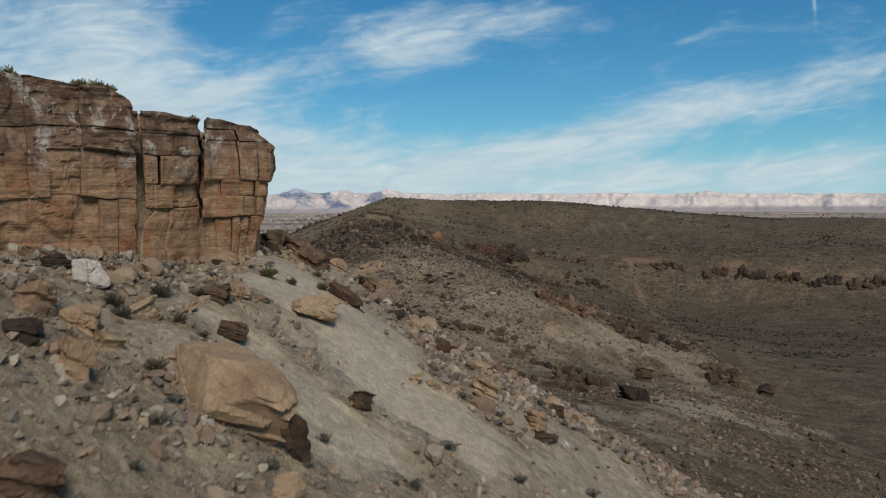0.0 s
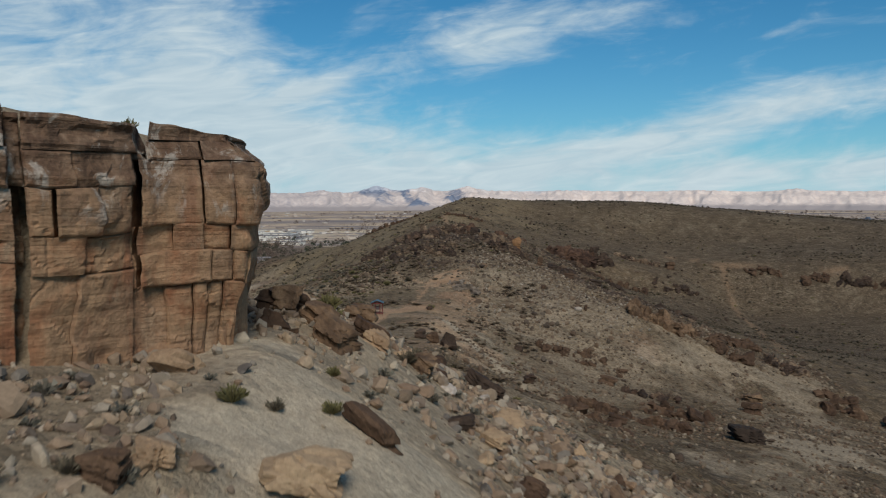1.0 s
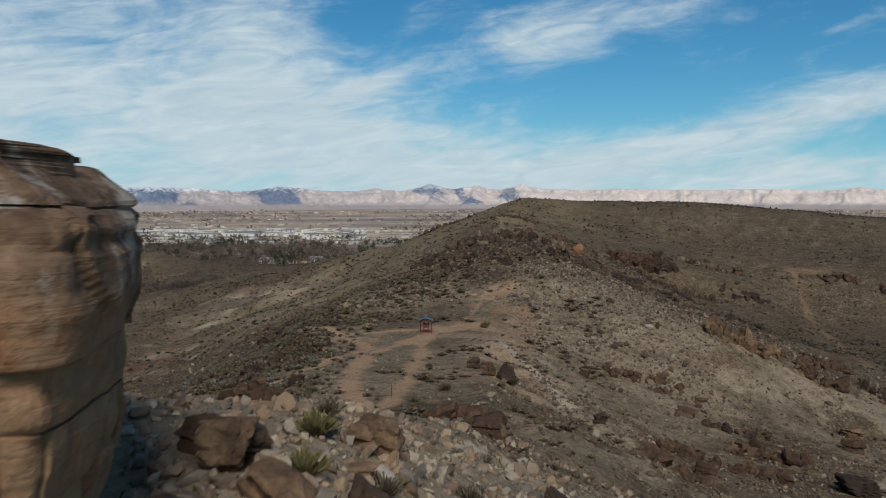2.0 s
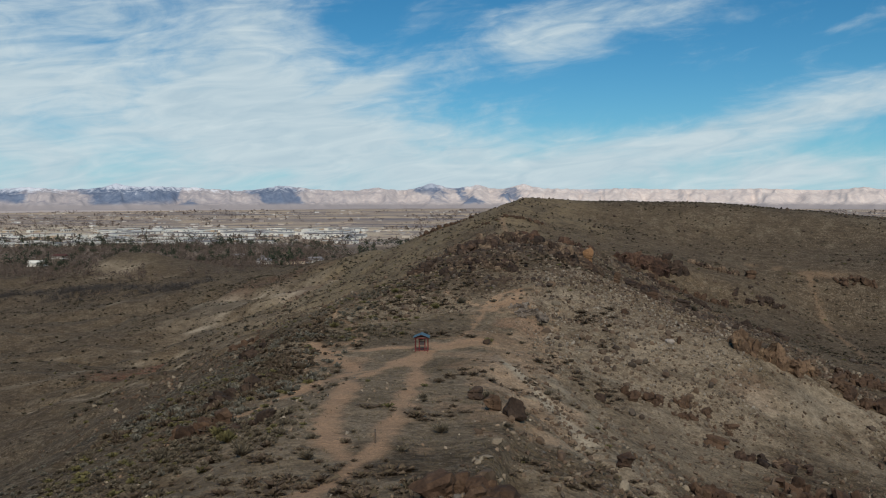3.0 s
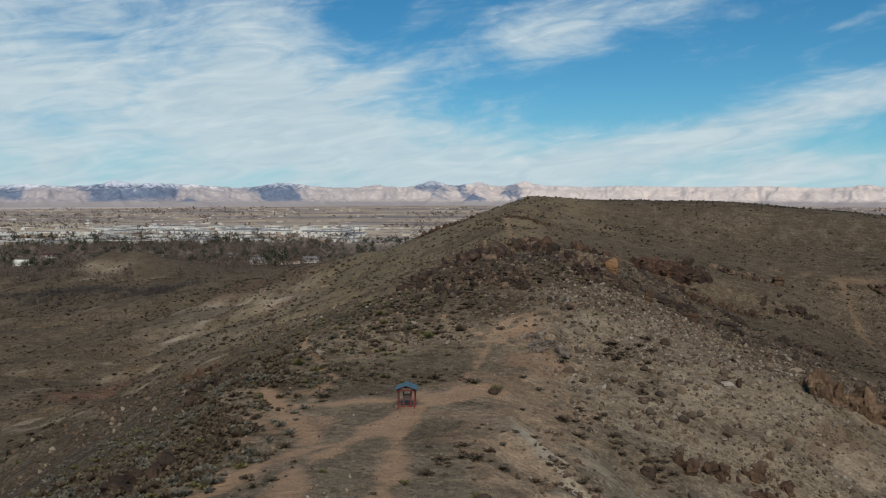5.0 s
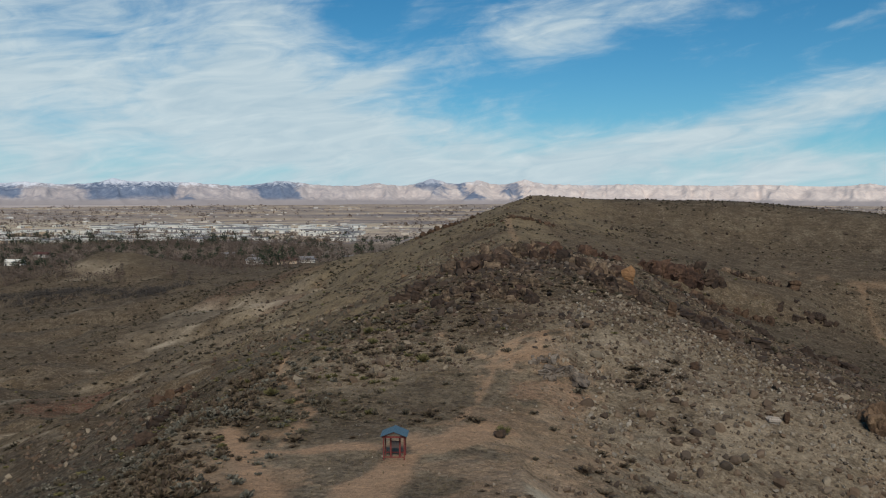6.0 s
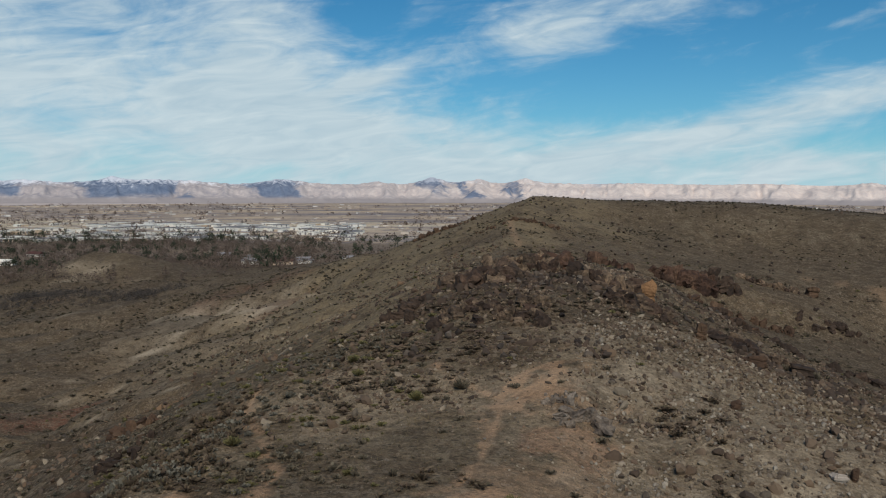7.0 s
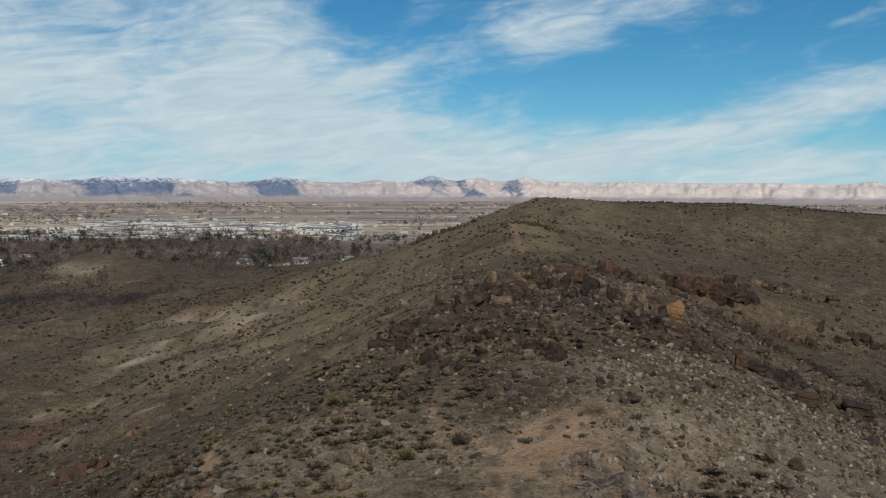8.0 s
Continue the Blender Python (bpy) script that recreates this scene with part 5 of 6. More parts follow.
    boulder(x, y, wide, tall, mat, label, seed, deep=deep, tilt=tilt, turn=turn, sink=sink)


# blocks fallen from the cliff
FALLEN = [shape_mesh("boulder", crag_block(s, 3, 0.01)[0], crag_block(s, 3, 0.01)[1], mat) for s, mat in ((501, TAN_ROCK), (502, CLIFF_ROCK), (503, TAN_ROCK), (504, BROWN_ROCK), (505, PALE_ROCK), (506, CLIFF_ROCK), (507, TAN_ROCK))]
rng = np.random.RandomState(12)
fallen = 0
while fallen < 120:
    x, y = rng.uniform(-17, 9), rng.uniform(16, 60)
    px, py = np.array([x]), np.array([y])
    if inside(px, py, RING)[0] or line_distance(px, py, FACE)[0] < 0.8 or rng.uniform() < 1.3 * field_of(pale, px, py)[0] or x > 3 + 0.1 * y:
        continue
    size = 0.16 + 0.42 * rng.uniform() ** 2.0
    block = new("boulder", FALLEN[fallen % 7])
    block.matrix_basis = pose(x, y, float(ground_z(x, y)) + 0.18 * size, rng.normal(0, 14), rng.normal(12, 14), rng.uniform(0, 360)) @ Matrix.Diagonal((size * rng.uniform(0.9, 1.5), size * rng.uniform(0.7, 1.1), size * rng.uniform(0.5, 0.85), 1))
    tagged(block, ("angular tan sandstone block fallen below the cliff", "brown sandstone block fallen below the cliff", "angular tan sandstone block fallen below the cliff", "dark brown block fallen below the cliff", "pale sandstone block fallen below the cliff", "brown sandstone block fallen below the cliff", "angular tan sandstone block fallen below the cliff")[fallen % 7], "boulder", "blocks fallen from the cliff")
    fallen += 1


def outcrop(x0, y0, wide, deep, tall, count, mat, label, seed, big=1.0):
    """A crag of jointed blocks that stand out of the slope: one thing, each block a part."""
    thing = tagged(new("rock_outcrop"), label, "rock outcrop")
    thing.location = (x0, y0, float(ground_z(x0, y0)))
    rng = np.random.RandomState(seed)
    turn = rng.uniform(-20, 20)
    for k in range(int(1.7 * count)):
        px, py = x0 + wide * (rng.uniform() - 0.5), y0 + deep * (rng.uniform() - 0.5)
        w = big * (0.3 + 0.95 * rng.uniform() ** 1.8)
        h = tall * rng.uniform(0.4, 1.1) * (0.45 + 0.55 * min(w / big, 1.1))
        v, f = crag_block(seed * 7 + k)
        v = v * np.array([w, w * rng.uniform(0.55, 1.0), h / 2])
        z = float(ground_z(px, py)) + h * 0.16
        part("block", (v, f), mat, thing, at=Matrix.Translation(-thing.location) @ pose(px, py, z, rng.normal(0, 19), rng.normal(0, 19), turn + rng.normal(0, 28)), smooth_shade=False)
    return thing


outcrop(24.8, 196.0, 9.5, 3.0, 4.6, 30, CLIFF_ROCK, "tan cliff-like outcrop of jointed blocks above a pale slope", 3, 1.15)
outcrop(30.5, 199.5, 7, 3.0, 3.4, 20, CLIFF_ROCK, "low tan outcrop of split blocks on the spur", 2, 0.9)
outcrop(38, 197, 9, 5, 3.0, 12, BROWN_ROCK, "brown broken outcrop running down the slope", 4, 1.1)
outcrop(-11.2, 197, 4.5, 3.0, 1.5, 14, FLUTED_ROCK, "grey-brown fluted outcrop above the trail", 5, 0.8)
outcrop(-13.6, 201.5, 3.4, 2.4, 1.2, 12, FLUTED_ROCK, "grey splintered outcrop beside the scree", 6, 0.55)
outcrop(-20.5, 259, 13, 8, 4.2, 46, CRAG_ROCK, "dark brown crag crowning the rocky mound", 7, 1.1)
outcrop(-15.6, 263, 4.5, 2.5, 4.6, 9, RED_CRAG, "blocky red-brown crag on the mound", 53, 1.8)
outcrop(-27, 255, 12, 9, 3.2, 34, CRAG_ROCK, "dark crag of tumbled blocks on the mound", 8, 1.4)
outcrop(20, 401, 20, 5, 6.5, 40, RED_CRAG, "long red-brown ledge of jointed rock on the back slope", 9, 1.9)
outcrop(-4, 333, 11, 4, 5.0, 24, RED_CRAG, "red-brown ledge standing behind the mound", 50, 1.6)
outcrop(6, 352, 14, 5, 3.6, 18, CRAG_ROCK, "brown broken ledge above the scree", 49, 1.5)
outcrop(-3, 240, 9, 7, 2.8, 26, CRAG_ROCK, "tumbled dark blocks below the ledge", 10, 1.2)
outcrop(13, 243, 14, 5, 3.0, 26, CRAG_ROCK, "dark broken ledge falling down the slope", 11, 1.2)
outcrop(50, 427, 18, 5, 3.6, 22, CRAG_ROCK, "brown ledge of broken rock above the bowl", 12, 1.3)
outcrop(31, 404, 10, 4, 5.5, 20, DARK_ROCK, "dark varnished ledge standing over the slope", 13, 1.7)
outcrop(-71.6, 230, 7, 4, 2.8, 18, BROWN_ROCK, "brown outcrop on the western slope", 14, 1.0)
outcrop(-43, 150, 5, 7, 2.4, 11, DARK_ROCK, "dark rocky knot among grey shrubs", 15, 0.9)
outcrop(-40, 132, 5, 5, 2.2, 9, BROWN_ROCK, "brown rocks at the edge of the flat", 16, 0.9)
outcrop(-33, 128, 3.5, 3, 2.0, 6, DARK_ROCK, "dark rock and brush at the edge of the flat", 17, 0.8)
outcrop(-9, 96, 4, 6, 2.6, 9, BROWN_ROCK, "brown outcrop at the crest of the ridge", 18, 0.9)
outcrop(22, 152, 10, 6, 3.0, 14, BROWN_ROCK, "band of brown boulders in the gully", 19, 1.1)
outcrop(8, 122, 8, 8, 2.4, 14, BROWN_ROCK, "brown ledges stepping down to the gully", 20, 1.0)
outcrop(-22, 226, 14, 8, 2.2, 30, CRAG_ROCK, "dark low crag with lichen below the mound", 21, 1.0)
outcrop(-60, 206, 5, 6, 2.4, 10, DARK_ROCK, "dark rocks along the western edge", 51, 1.0)
outcrop(-53, 186, 4, 6, 2.0, 9, DARK_ROCK, "dark rocks and brush on the western edge", 52, 0.9)
outcrop(-24, 246, 9, 6, 3.8, 22, CRAG_ROCK, "brown crag block standing in the talus", 22, 1.5)
outcrop(-8, 254, 9, 6, 3.8, 24, CRAG_ROCK, "dark angular crag between two ledges", 23, 1.4)
outcrop(-36, 240, 6, 6, 2.6, 14, DARK_ROCK, "dark rocks at the mound's western edge", 24, 1.2)
outcrop(9, 174, 15, 5, 1.8, 24, BROWN_ROCK, "brown rocks in a band across the pale slope", 58, 0.7)
outcrop(20, 165, 10, 5, 1.9, 16, CRAG_ROCK, "dark broken rocks running down the pale slope", 59, 0.8)
outcrop(46, 221, 8, 12, 3.0, 18, BROWN_ROCK, "brown rocks along the eastern spur", 46, 1.2)
outcrop(51, 203, 7, 10, 2.8, 18, CRAG_ROCK, "dark rocks stepping down the eastern spur", 47, 1.2)
outcrop(57, 190, 7, 9, 2.8, 16, BROWN_ROCK, "brown rocks at the foot of the eastern spur", 48, 1.3)
outcrop(14, 138, 14, 5, 2.4, 26, BROWN_ROCK, "brown rocks in a line down the near gully", 60, 0.9)
outcrop(-88, 285, 10, 4, 2.2, 14, CLIFF_ROCK, "tan rocks in a row on the western slope", 54, 0.9)
outcrop(-58, 366, 5, 4, 3.0, 8, CLIFF_ROCK, "orange-tan outcrop on the hill's shoulder", 55, 1.4)
outcrop(-70, 512, 26, 4, 3.2, 22, BROWN_ROCK, "low rim of brown rock on the hill's shoulder", 56, 1.5)
outcrop(-34, 452, 30, 4, 2.6, 20, BROWN_ROCK, "thin ledge of brown rock across the hill", 57, 1.3)
outcrop(21, 291, 16, 6, 3.4, 26, DARK_ROCK, "low brown ledge across the slope", 25, 1.1)
outcrop(38, 386, 20, 5, 3.4, 20, BROWN_ROCK, "dark ledge at the head of the bowl", 26, 1.2)
outcrop(45, 330, 20, 5, 3.0, 16, DARK_ROCK, "dark rocks under the far trail", 27, 1.5)
outcrop(17, 310, 14, 7, 3.2, 18, BROWN_ROCK, "brown ledge on the far slope", 28, 1.5)
outcrop(62, 400, 20, 5, 3.4, 16, DARK_ROCK, "dark ledge beside the far trail", 29, 1.6)
for k, (x, y) in enumerate(((125, 432), (140, 430), (156, 427), (172, 424), (190, 420), (208, 416), (105, 437), (226, 410), (245, 404))):
    outcrop(x, y - 3, 15, 4, 5.0 + (k % 3), 12, (BROWN_ROCK, DARK_ROCK)[k % 2], "brown rimrock ledge along the far bench", 30 + k, 1.9)

# ---- loose stone ----
PEBBLES = [rock(s, 1, 8, 0.0, (0.3, 0.8)) for s in range(80, 90)]
CHIPS = [rock(s, 1, 7, 0.0, (0.3, 0.85)) for s in range(90, 98)]


def not_trail(x, y):
    return 1 - 0.9 * field_of(trail, x, y)


def free(x, y):
    """Clear of the cliff and its top."""
    return ~inside(x, y, RING) | (line_distance(x, y, FACE) < 0.1)


near_pale = lambda x, y: np.clip(1.05 - 1.5 * field_of(pale, x, y), 0.03, 1)
x, y, rng = sown(1, 43000, -19, 16, 13, 74, lambda x, y: free(x, y) * near_pale(x, y) * (0.3 + 0.7 * smooth(-0.2, 0.4, layers(x, y, 4, 71, 3))) * (1 - smooth(55, 76, y)))
heap("rubble", x, y, 0.04 + 0.26 * rng.uniform(0, 1, len(x)) ** 4, PEBBLES, RUBBLE, "loose tan and brown stones strewn over the slope", "stones", 1)
x, y, rng = sown(2, 520, -18, 15, 14, 72, lambda x, y: free(x, y) * near_pale(x, y) ** 2 * (1 - smooth(60, 76, y)))
heap("rubble", x, y, 0.16 + 0.40 * rng.uniform(0, 1, len(x)) ** 2.4, [rock(s, 2, 9, 0.0, (0.35, 0.8)) for s in range(100, 108)], RUBBLE, "tan and brown angular rocks on the slope", "stones", 2)
x, y, rng = sown(9, 2600, -2, 26, 16, 74, lambda x, y: near_pale(x, y) ** 2 * smooth(-2, 4, x + 0.15 * (y - 30)) * (0.4 + 0.6 * smooth(-0.2, 0.4, layers(x, y, 5, 96, 3))))
heap("rubble", x, y, 0.12 + 0.42 * rng.uniform(0, 1, len(x)) ** 2.6, [rock(s, 2, 9, 0.0, (0.3, 0.8)) for s in range(170, 178)], RUBBLE, "angular tan and brown blocks below the ridge", "stones", 9)
x, y, rng = sown(30, 9000, -14, 22, 14, 60, lambda x, y: free(x, y) * np.clip(near_pale(x, y) ** 2 - 0.05, 0, 1) * (0.12 + 0.5 * smooth(-0.3, 0.3, layers(x, y, 5, 106, 3)) + 0.5 * smooth(-2, 3, x + 0.25 * (y - 32))))
heap("rubble", x, y, 0.10 + 0.34 * rng.uniform(0, 1, len(x)) ** 2.2, [rock(s, 2, 8, 0.0, (0.3, 0.75)) for s in range(190, 200)], RUBBLE, "angular tan blocks thick on the rubble slope", "stones", 30, 0.3, (0.45, 0.9))
x, y, rng = sown(10, 2600, -10, 3, 42, 100, lambda x, y: 0.25 + 0.75 * smooth(-0.2, 0.4, layers(x, y, 4, 97, 3)))
heap("rubble", x, y, 0.09 + 0.4 * rng.uniform(0, 1, len(x)) ** 3, [rock(s, 2, 9, 0.0, (0.3, 0.8)) for s in range(180, 188)], RUBBLE, "broken tan rocks along the crest", "stones", 10)
x, y, rng = sown(3, 46000, -12, 62, 74, 235, lambda x, y: not_trail(x, y) * smooth(-16, -6, x) * (0.25 + 0.75 * smooth(-0.2, 0.5, layers(x, y, 12, 72, 3))))
heap("scree", x, y, 0.07 + 0.42 * rng.uniform(0, 1, len(x)) ** 3.4, CHIPS, SCREE, "brown and grey scree on the ridge's flank", "scree", 3)
x, y, rng = sown(4, 2600, -10, 60, 80, 235, lambda x, y: not_trail(x, y) * smooth(0.0, 0.6, layers(x, y, 14, 73, 3)))
heap("scree", x, y, 0.25 + 0.7 * rng.uniform(0, 1, len(x)) ** 2.5, [rock(s, 2, 9, 0.0, (0.35, 0.8)) for s in range(110, 118)], SCREE, "larger brown rocks scattered over the flank", "scree", 4)
x, y, rng = sown(5, 13000, -46, 44, 212, 290, lambda x, y: np.clip(field_of(dark, x, y) * 1.4 * smooth(-0.25, 0.45, layers(x, y, 11, 100, 3)), 0.03, 1))
heap("talus", x, y, 0.2 + 0.9 * rng.uniform(0, 1, len(x)) ** 2.6, [rock(s, 2, 8, 0.0, (0.3, 0.8)) for s in range(120, 128)], TALUS, "tumbled dark boulders round the crags", "talus", 5, 0.45, (0.35, 0.85))
x, y, rng = sown(26, 26000, -40, 46, 198, 292, lambda x, y: not_trail(x, y) * (0.25 + 0.75 * smooth(-0.3, 0.3, layers(x, y, 8, 102, 3))))
heap("talus", x, y, 0.09 + 0.5 * rng.uniform(0, 1, len(x)) ** 2.8, CHIPS, CRAG_STONES, "broken brown stones all over the mound", "talus", 26, 0.4, (0.4, 0.9))
x, y, rng = sown(27, 9000, -12, 24, 176, 232, lambda x, y: not_trail(x, y) * (0.3 + 0.7 * smooth(-0.3, 0.3, layers(x, y, 6, 103, 3))))
heap("scree", x, y, 0.06 + 0.36 * rng.uniform(0, 1, len(x)) ** 3, CHIPS, PALE_SCREE, "pale and brown stones on the bare slope", "scree", 27)
x, y, rng = sown(6, 15000, -60, 2, 80, 238, lambda x, y: not_trail(x, y) * (0.15 + 0.5 * smooth(0, 0.6, layers(x, y, 9, 74, 3))))
heap("pebbles", x, y, 0.05 + 0.2 * rng.uniform(0, 1, len(x)) ** 4, CHIPS, RUBBLE, "small stones scattered over the flat", "stones", 6)
x, y, rng = sown(7, 6000, -140, 260, 280, 620, lambda x, y: 0.3 + 0.7 * smooth(0, 0.5, layers(x, y, 30, 75, 3)))
heap("hill_stones", x, y, 0.25 + 0.9 * rng.uniform(0, 1, len(x)) ** 3, CHIPS, TALUS, "dark stones scattered over the far hill", "stones", 7)
x, y, rng = sown(8, 9000, -120, -30, 190, 420, lambda x, y: 0.25 + 0.75 * smooth(0, 0.5, layers(x, y, 20, 76, 3)))
heap("hill_stones", x, y, 0.15 + 0.7 * rng.uniform(0, 1, len(x)) ** 3.5, CHIPS, SCREE, "brown and tan stones on the western slope", "stones", 8)


# ---- shrubs and grass ----
def twigs(seed, count, leaf, tall=0.9, lean=0.7):
    """A shrub of bare twigs and small leaves, about one metre in radius."""
    rng = np.random.RandomState(seed)
    a, t = rng.uniform(0, 6.283, count), np.arccos(rng.uniform(0.05, 1, count)) * lean
    r = rng.uniform(0.45, 1.0, count) * (1 + 0.18 * np.sin(3 * a + seed))
    tip = np.stack([np.sin(t) * np.cos(a) * r, np.sin(t) * np.sin(a) * r, np.cos(t) * r * tall], -1)
    root = tip * rng.uniform(0.0, 0.55, count)[:, None]
    side = rng.normal(size=(count, 3))
    side = np.cross(tip, side)
    side *= (leaf * rng.uniform(0.5, 1.3, count) / np.maximum(np.linalg.norm(side, axis=1), 1e-6))[:, None]
    verts = np.stack([root, tip + side, tip - side], 1).reshape(-1, 3)
    return verts, np.arange(3 * count).reshape(-1, 3)


def tuft(seed, count=9):
    rng = np.random.RandomState(seed)
    a, r = rng.uniform(0, 6.283, count), rng.uniform(0.3, 1.0, count)
    tip = np.stack([0.6 * r * np.cos(a), 0.6 * r * np.sin(a), rng.uniform(0.6, 1.1, count)], -1)
    root = tip * np.array([0.15, 0.15, 0.0])
    side = np.stack([-np.sin(a), np.cos(a), 0 * a], -1) * 0.09
    return np.stack([tip, root - side, root + side], 1).reshape(-1, 3), np.arange(3 * count).reshape(-1, 3)


def open_flat(x, y):
    """Clear of tall brush round the shelter and its trails."""
    return smooth(8, 15, np.hypot(x + 26, 0.75 * (y - 163)))


SAGES = [twigs(s, 66, 0.165) for s in range(130, 136)]
SMALL_SAGES = [twigs(s, 18, 0.34) for s in range(140, 146)]
TUFTS = [tuft(s) for s in range(150, 154)]
west = lambda x, y: smooth(-22, -34, x) * smooth(95, 120, y)
x, y, rng = sown(11, 11000, -64, -6, 84, 225, lambda x, y: not_trail(x, y) * open_flat(x, y) * np.clip(0.025 + 0.9 * west(x, y) * smooth(-0.3, 0.5, layers(x, y, 10, 77, 3)), 0, 1))
heap("sagebrush", x, y, 0.2 + 0.55 * rng.uniform(0, 1, len(x)) ** 2.2, SAGES, SAGE, "grey-brown leafless sagebrush on the ridge", "shrubs", 11, 0.02, (0.6, 1.0), True)
x, y, rng = sown(17, 1100, -18, 12, 14, 80, lambda x, y: free(x, y) * near_pale(x, y) * (0.15 + 0.85 * smooth(-0.1, 0.5, layers(x, y, 6, 98, 3))))
heap("low_sage", x, y, 0.12 + 0.36 * rng.uniform(0, 1, len(x)) ** 2, SAGES, GREY_SAGE, "small grey-green sage plants among the stones", "shrubs", 17, 0.02, (0.6, 1.0), True)
x, y, rng = sown(18, 1700, -72, -34, 95, 235, lambda x, y: 0.3 + 0.7 * smooth(-0.3, 0.4, layers(x, y, 8, 99, 3)))
heap("low_sage", x, y, 0.18 + 0.5 * rng.uniform(0, 1, len(x)) ** 2, SAGES, GREY_SAGE, "grey-green sage plants on the western edge", "shrubs", 18, 0.02, (0.6, 1.0), True)
x, y, rng = sown(12, 2600, -62, 6, 82, 235, lambda x, y: not_trail(x, y) * open_flat(x, y) * np.clip(0.02 + 0.5 * west(x, y), 0, 1))
heap("green_shrubs", x, y, 0.25 + 0.65 * rng.uniform(0, 1, len(x)) ** 2, SAGES, GREEN, "low olive-green shrubs among the sagebrush", "shrubs", 12, 0.02, (0.5, 0.8), True)
x, y, rng = sown(13, 14000, -45, 0, 78, 222, lambda x, y: not_trail(x, y) * (0.2 + 0.8 * smooth(-0.3, 0.4, layers(x, y, 7, 78, 3))))
heap("dry_grass", x, y, 0.10 + 0.16 * rng.uniform(0, 1, len(x)), TUFTS, STRAW, "dry straw-coloured grass tufts on the flat", "grass", 13, 0.02, (0.7, 1.2), True)
x, y, rng = sown(14, 62000, -210, 230, 215, 640, lambda x, y: 0.05 + 0.95 * smooth(0.0, 0.6, layers(x, y * 2.2, 26, 79, 5)))
heap("hill_scrub", x, y, 0.2 + 0.75 * rng.uniform(0, 1, len(x)) ** 3, SMALL_SAGES, HILL_BRUSH, "low grey-brown scrub over the hills", "shrubs", 14, 0.02, (0.5, 0.9), True)
x, y, rng = sown(15, 2500, -210, 230, 225, 640, lambda x, y: 0.2 + 0.6 * smooth(0, 0.5, layers(x, y, 30, 80, 3)))
heap("hill_scrub", x, y, 0.25 + 0.8 * rng.uniform(0, 1, len(x)) ** 3, SMALL_SAGES, GREEN, "olive scrub scattered over the hills", "shrubs", 15, 0.02, (0.5, 0.9), True)
x, y, rng = sown(16, 15000, -440, -110, 240, 760, lambda x, y: 0.15 + 0.85 * smooth(0, 0.5, layers(x, y, 50, 81, 3)))
heap("valley_scrub", x, y, 0.4 + 1.2 * rng.uniform(0, 1, len(x)) ** 3, SMALL_SAGES, HILL_BRUSH, "brown scrub in the valley below the ridge", "shrubs", 16, 0.02, (0.5, 0.9), True)


x, y, rng = sown(19, 3200, -46, 2, 84, 238, lambda x, y: not_trail(x, y) * open_flat(x, y) * smooth(0.0, 0.5, layers(x, y, 9, 101, 3)))
heap("brush_mats", x, y, 0.35 + 1.0 * rng.uniform(0, 1, len(x)) ** 2.2, SAGES, BRUSH, "low dark brown brush in spreading mats", "shrubs", 19, 0.03, (0.3, 0.6), True)


edge_line = [(-49, 205), (-45.5, 180), (-42, 160), (-37, 148), (-41, 141), (-52, 150), (-58, 158)]
for seed, mat, label in ((28, BRUSH, "dark brown brush thick along the western edge"), (29, GREY_SAGE, "grey sage thick along the western edge")):
    x, y, rng = sown(seed, 5200, -66, -30, 118, 226, lambda x, y: not_trail(x, y) * np.exp(-(line_distance(x, y, edge_line) / 4.2) ** 2) * smooth(-0.35, 0.25, layers(x, y, 6, 104 + seed, 3)))
    heap("brush", x, y, 0.35 + 0.75 * rng.uniform(0, 1, len(x)) ** 2, SAGES, mat, label, "shrubs", seed, 0.03, (0.6, 1.1), True)


def shrub(x, y, size, mat, label, seed, tall=0.9, group=""):
    thing = tagged(new("shrub"), label, "shrub", group)
    thing.matrix_basis = pose(x, y, float(ground_z(x, y)) - 0.03, 0, 0, seed * 40)
    v, f = twigs(seed, 420, 0.045, tall)
    part("foliage", (v * size, f), mat, thing)
    v, f = twigs(seed + 1, 30, 0.02, tall)
    part("stem_clump", (v * size * 0.8, f), BARK, thing)
    return thing


